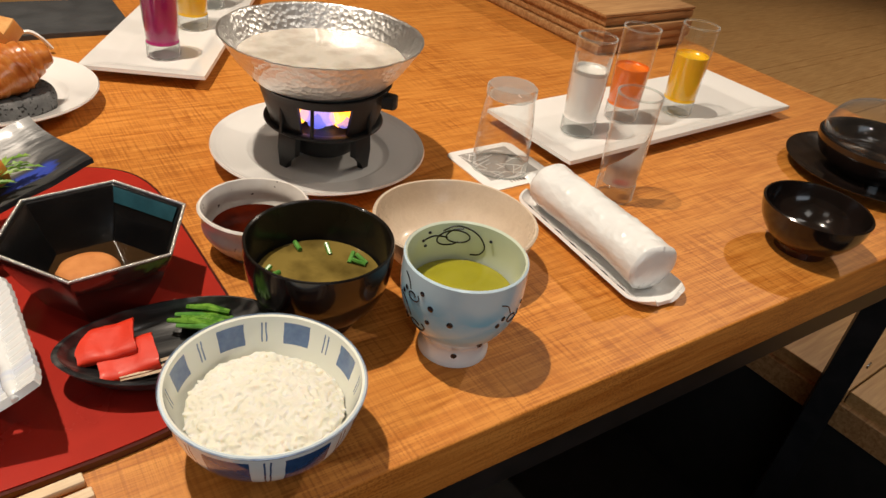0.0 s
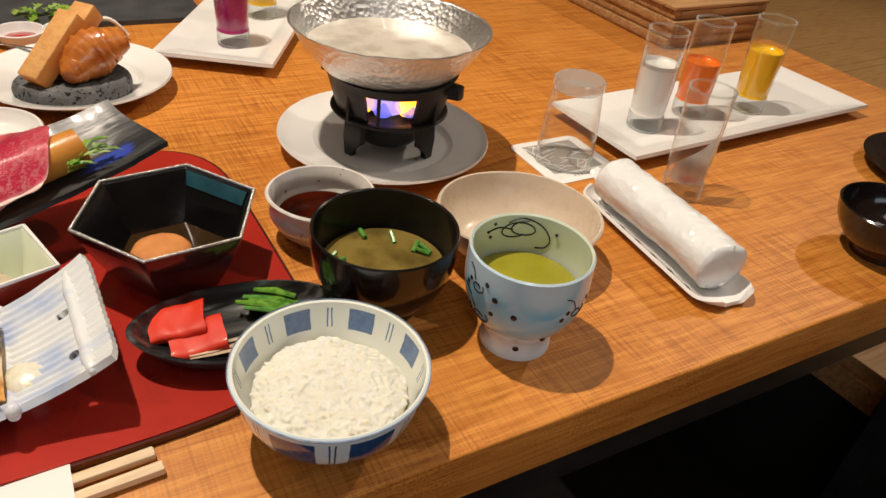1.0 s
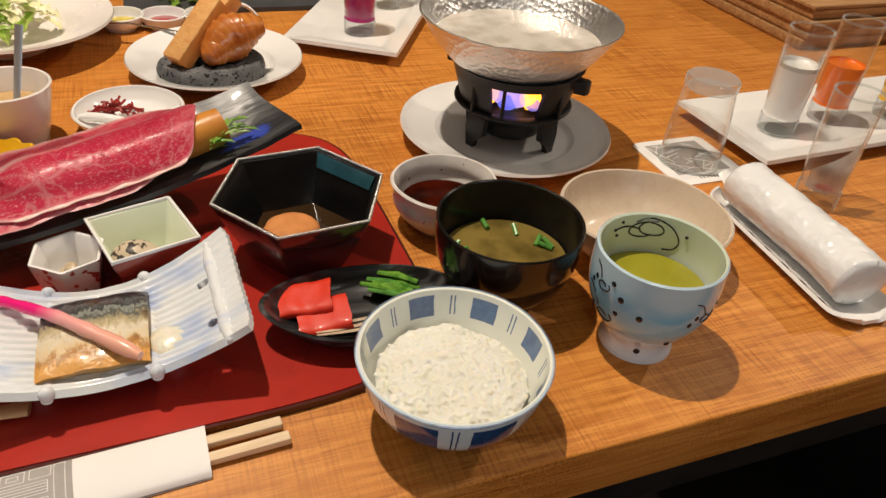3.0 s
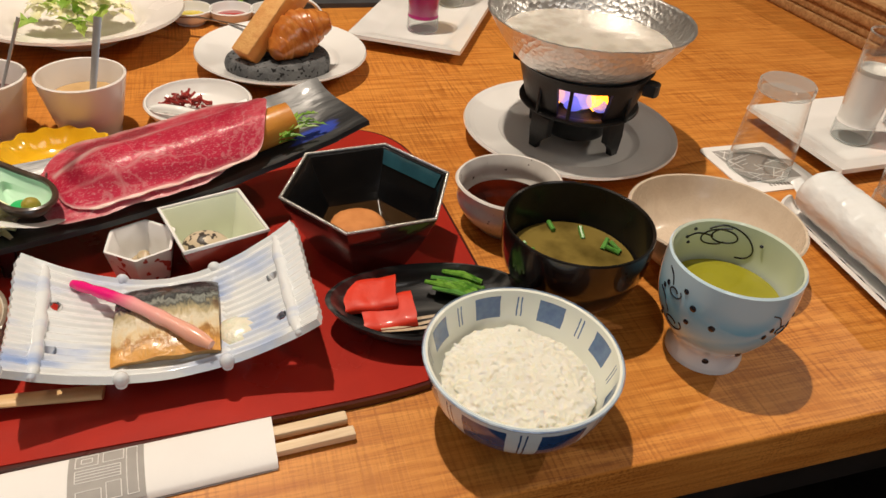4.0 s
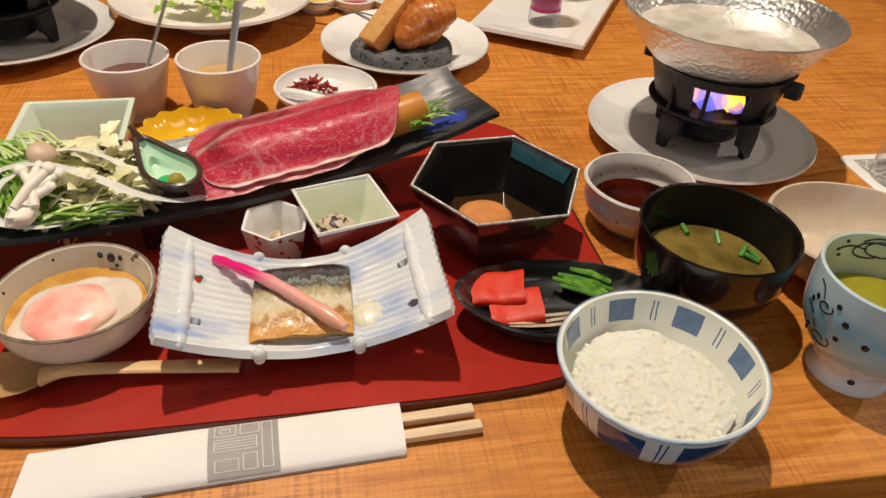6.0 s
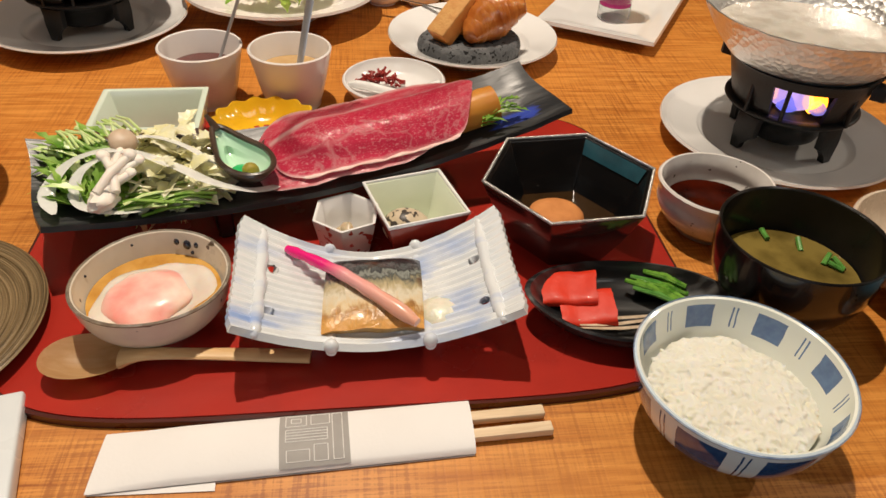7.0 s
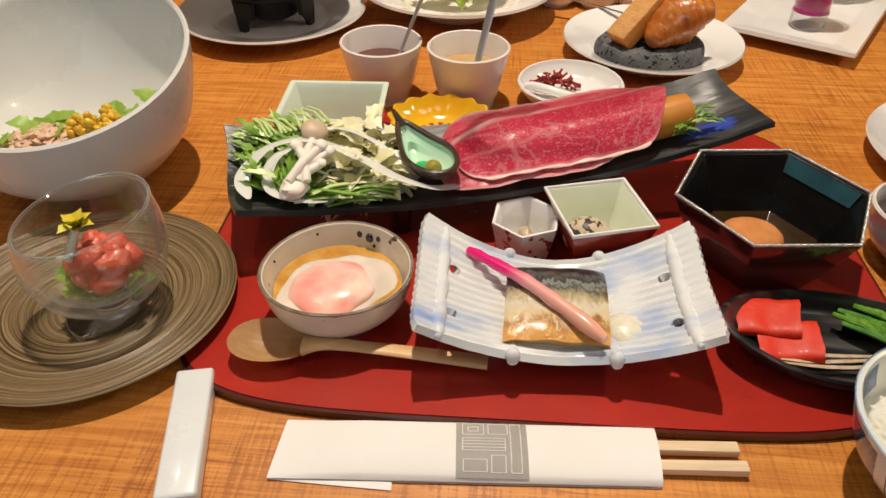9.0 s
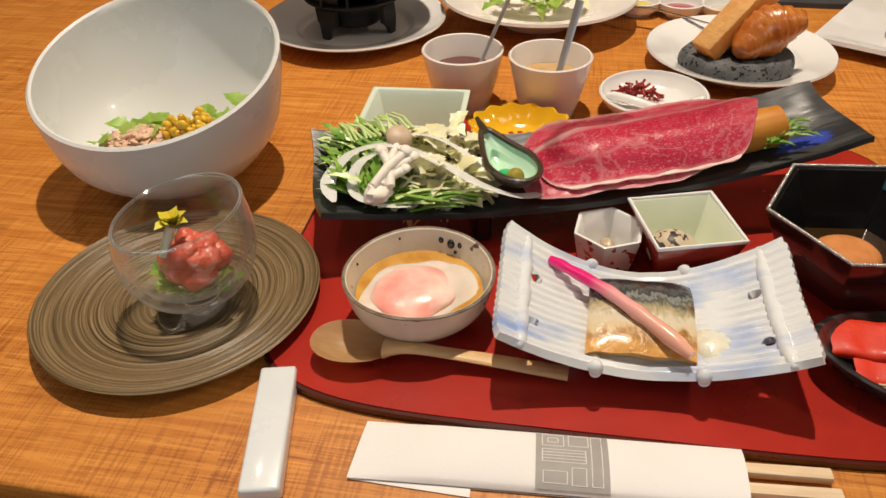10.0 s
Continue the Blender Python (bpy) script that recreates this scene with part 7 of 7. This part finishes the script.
def bread_plate():
    round_plate("bread_plate", "white plate with bread on a black lava stone slab", pose(0.1037, 0.5605, 0), 0.098, 0.022, 0.066, ridge=False)
    stone = mat("lava_stone", (0.075, 0.078, 0.082), (0.15, 0.153, 0.157), 60, 0.85, 0.003, 150, spots=((0.008, 0.008, 0.008), 230, 0.60))
    bm = lathe(smooth_profile([(0, 0.0), (0.050, 0.0), (0.0565, 0.006), (0.0575, 0.014), (0.054, 0.021), (0.046, 0.0225), (0, 0.0225)], 4), 64)
    for v in bm.verts:
        v.co.x *= 1.02 + 0.05 * noise.noise(v.co * 25)
        v.co.y *= 0.80 + 0.04 * noise.noise(v.co * 22)
        n = noise.noise(v.co * 170)
        v.co.z += 0.0012 * noise.noise(v.co * 60) - (0.002 if n > 0.45 else 0)
    solo("stone_slab", bm, stone, "rough pitted black lava stone slab on the white plate", "stone", pose(0.096, 0.532, 0.0072), sharp=60)
    crust, crumb = mat("bread_crust", (0.60, 0.20, 0.035), (0.68, 0.28, 0.06), 40, 0.5, 0.0004, 250), mat("bread_crumb", (0.66, 0.36, 0.12), (0.58, 0.27, 0.08), 110, 0.75, 0.001, 300)
    for k, (x, y, a, tilt) in enumerate(((0.062, 0.517, 34, 38), (0.082, 0.545, 38, 34))):
        t = thing("toast_stick", "thick golden toast stick propped on the stone slab", "bread", pose(x, y, 0.036, 0, -tilt, a), "toast sticks")
        bm = box(0.082, 0.026, 0.021, 0.002, 2, (0.034, 0, 0.004))
        for f in bm.faces:
            f.material_index = 1 if abs(f.calc_center_median().z - 0.004) > 0.009 else 0
        part("slice", bm, [crust, crumb], t)
    # croissant: tapering body with overlapping rolls
    cm = mat("glazed_croissant", (0.40, 0.11, 0.018), (0.58, 0.22, 0.045), 70, 0.26, 0.0006, 160, coat=0.5, stretch=(2, 0.6, 0.6))
    t = thing("croissant", "small glossy brown croissant resting on the stone slab", "bread", pose(0.122, 0.516, 0.0295, 0, -12, 24))
    pts, rr = [], []
    for k in range(61):
        u = k / 60
        pts.append(((u - 0.45) * 0.076, 0.012 * math.sin(u * 3.1), 0.018 + 0.012 * u * (1 - 0.4 * u)))
        base = 0.0065 + 0.0185 * math.sin(math.pi * min(1, 0.05 + 0.90 * u)) ** 1.1
        step = (u * 7) % 1
        rr.append(base * (0.88 + 0.17 * step ** 0.6))
    bm = tube(pts, rr, 30)
    for v in bm.verts:
        v.co.z += 0.0008 * noise.noise(v.co * 140)
        v.co.y += 0.0008 * noise.noise(v.co * 120 + Vector((4, 0, 0)))
    part("rolled_dough", bm, cm, t, sharp=75)
    steel = mat("cutlery_steel", (0.62, 0.61, 0.60), (0.55, 0.54, 0.53), 60, 0.2, metal=1.0)
    # plain steel cutlery handle laid across the plate rim
    solo("cutlery_handle", tube([(-0.03, 0.693, 0.022), (0.02, 0.668, 0.026), (0.065, 0.640, 0.024), (0.10, 0.616, 0.0215)], [0.004, 0.003, 0.0026, 0.0036], 10, flat=0.4), steel, "shiny steel cutlery handle resting on the bread plate rim", "knife")


def beyond():
    # plated salad
    t = thing("wide_bowl", "wide-rimmed white bowl plate of leafy salad on the table", "bowl", pose(-0.113, 0.690, 0))
    pts, n = bowl_profile([(0.045, 0.006), (0.066, 0.012), (0.080, 0.024), (0.100, 0.030), (0.121, 0.036)], 0.0032, (0.045, 0.003))
    part("body", lathe(pts, 80), PINK_WHITE, t)
    rng = random.Random(41)
    t = thing("leafy_salad", "heap of pale green cabbage salad in the wide bowl", "food", pose(-0.113, 0.690, 0))
    for k in range(60):
        r, a = 0.05 * math.sqrt(rng.random()), rng.random() * 6.28
        x, y = r * math.cos(a), r * math.sin(a)
        part("leaf", leaf_blade((x, y, 0.022 + 0.030 * (1 - (r / 0.055) ** 2) + rng.uniform(0, 0.006)), rng.uniform(0, 6.28), rng.uniform(-0.4, 0.6), rng.uniform(0.018, 0.032), rng.uniform(0.006, 0.011), rng, 0.8), (CABBAGE, LETTUCE, CABBAGE)[k % 3], t)
    # three-part condiment dish
    t = thing("condiment_dish", "white three-well condiment dish with jam and mustard", "dish", pose(0.066, 0.718, 0, 0, 0, -8))
    for k, (x, c) in enumerate(((-0.052, (0.70, 0.55, 0.03)), (0.0, (0.42, 0.03, 0.03)), (0.052, (0.66, 0.60, 0.42)))):
        pts, n = bowl_profile([(0.018, 0.002), (0.025, 0.007), (0.029, 0.018)], 0.0026, (0.018, 0.001))
        part("well", moved(lathe(pts, 40), Matrix.Translation((x, 0, 0))), WHITE, t)
        part("relish", moved(disc(0.020, 0.009, 24, 0.002), Matrix.Translation((x, 0, 0))), mat("relish_%s" % ("mustard", "jam", "butter")[k], c, None, 70, 0.15, coat=0.5), t, ("yellow mustard", "red jam", "pale butter")[k])
    pts = [(0.076 + 0.045 * k / 10, 0.0, 0.016 + 0.016 * math.sin(k / 10 * 3.0) - 0.012 * (k / 10) ** 2) for k in range(11)]
    part("handle", tube(pts, 0.004, 10, flat=0.6), WHITE, t, "curved white handle")
    # slate with greens
    sl = mat("slate", (0.035, 0.037, 0.040), (0.055, 0.057, 0.060), 30, 0.6, 0.0006, 120)
    bm = prism([(-0.14, -0.07), (-0.05, -0.074), (0.05, -0.071), (0.14, -0.072), (0.141, 0.07), (0.0, 0.073), (-0.139, 0.071)], 0, 0.007, 0.001)
    solo("slate_board", bm, sl, "flat dark slate serving board at the table's far side", "serving board", pose(0.165, 0.828, 0, 0, 0, -4))
    t = thing("slate_greens", "small sprigs of green leaves on the slate board", "garnish", pose(0.105, 0.790, 0.007))
    for k in range(24):
        part("leaf", leaf_blade((rng.uniform(-0.04, 0.05), rng.uniform(-0.012, 0.02), rng.uniform(0.001, 0.010)), rng.uniform(0, 6.28), rng.uniform(-0.1, 0.6), rng.uniform(0.012, 0.022), 0.005, rng), LETTUCE, t)
    # stacked timber boxes
    for k in range(4):
        h = 0.0145
        t = thing("timber_tray", "shallow cedar serving tray, one of a stack", "tray", pose(1.030 + 0.004 * (k % 2), 0.600 - 0.003 * (k % 3), 0.0148 * k, 0, 0, -2.5), "stacked timber trays")
        part("base_board", box(0.204, 0.300, 0.004, 0.0006, 1, (0, 0, 0.002)), CEDAR, t)
        for nm, sx, sy, x, y in (("side_rail", 0.012, 0.304, -0.098, 0), ("side_rail", 0.012, 0.304, 0.098, 0), ("end_rail", 0.184, 0.010, 0, -0.147), ("end_rail", 0.184, 0.010, 0, 0.147)):
            part(nm, box(sx, sy, h - 0.0025, 0.0012, 2, (x, y, 0.0015 + h / 2)), CEDAR, t)
    solo("tray_lid", box(0.212, 0.308, 0.005, 0.001, 2, (0, 0, 0.0025)), CEDAR, "flat cedar lid on the stacked trays", "lid", pose(1.031, 0.600, 0.0605, 0, 0, -2.5))
    # empty lacquer bowl and covered black dish
    t = thing("lacquer_bowl", "empty black lacquer bowl near the table's end", "bowl", pose(0.6993, -0.0391, 0, 0, 0, 0))
    pts, n = bowl_profile([(0.025, 0.008), (0.036, 0.014), (0.047, 0.030), (0.0514, 0.048)], 0.0026, (0.025, 0.005))
    part("body", lathe(pts, 64, [1 if k < n - 8 else 0 for k in range(len(pts) - 1)]), [LACQUER, LACQUER_RED], t)
    t = thing("covered_dish", "black dish on a saucer under a clear glass dome", "dish", pose(0.935, 0.015, 0))
    part("saucer", lathe(smooth_profile([(0, 0.0), (0.05, 0.0), (0.075, 0.004), (0.094, 0.013), (0.092, 0.0145), (0.06, 0.0065), (0, 0.005)], 4), 64), LACQUER, t)
    pts, n = bowl_profile([(0.040, 0.008), (0.060, 0.014), (0.068, 0.028), (0.070, 0.040)], 0.003, (0.040, 0.006))
    part("dish", moved(lathe(pts, 56), Matrix.Translation((0.004, 0, 0.006))), LACQUER, t)
    dome = smooth_profile([(0.066, 0.044), (0.064, 0.060), (0.050, 0.078), (0.022, 0.088), (0.011, 0.093)], 6)
    part("glass_dome", moved(lathe(dome, 56), Matrix.Translation((0.004, 0, 0.002))), GLASS, t, "clear glass dome with knob")
    part("knob", moved(blob(0.012, 20, 14, (1, 1, 1.1)), Matrix.Translation((0.004, 0, 0.106))), GLASS_EDGE, t)


tray()
hex_bowl()
pickle_dish()
pickles()
fish_dish()
fish()
little_bowls()
spoon()
meat_plate()
beef()
vegetables()
leaf_dish()
chopsticks()
towel()
coaster()
platter(pose(0.796, 0.245, 0, 0, 0, -1), "white rectangular platter holding three juice glasses")
platter(pose(0.372, 0.744, 0, 0, 0, 56), "white rectangular platter of juice glasses at the far side")
drinks()
glass_dessert()
big_salad()
far_dishes()
bread_plate()
beyond()
round_plate("under_plate", "white porcelain plate under the second black stove", pose(-0.335, 0.6385, 0), 0.112, 0.022, 0.072, group="under plates")
stove(pose(-0.335, 0.6400, 0.0072, 0, 0, 20), flame=False)
pan(pose(-0.335, 0.6400, 0.080))
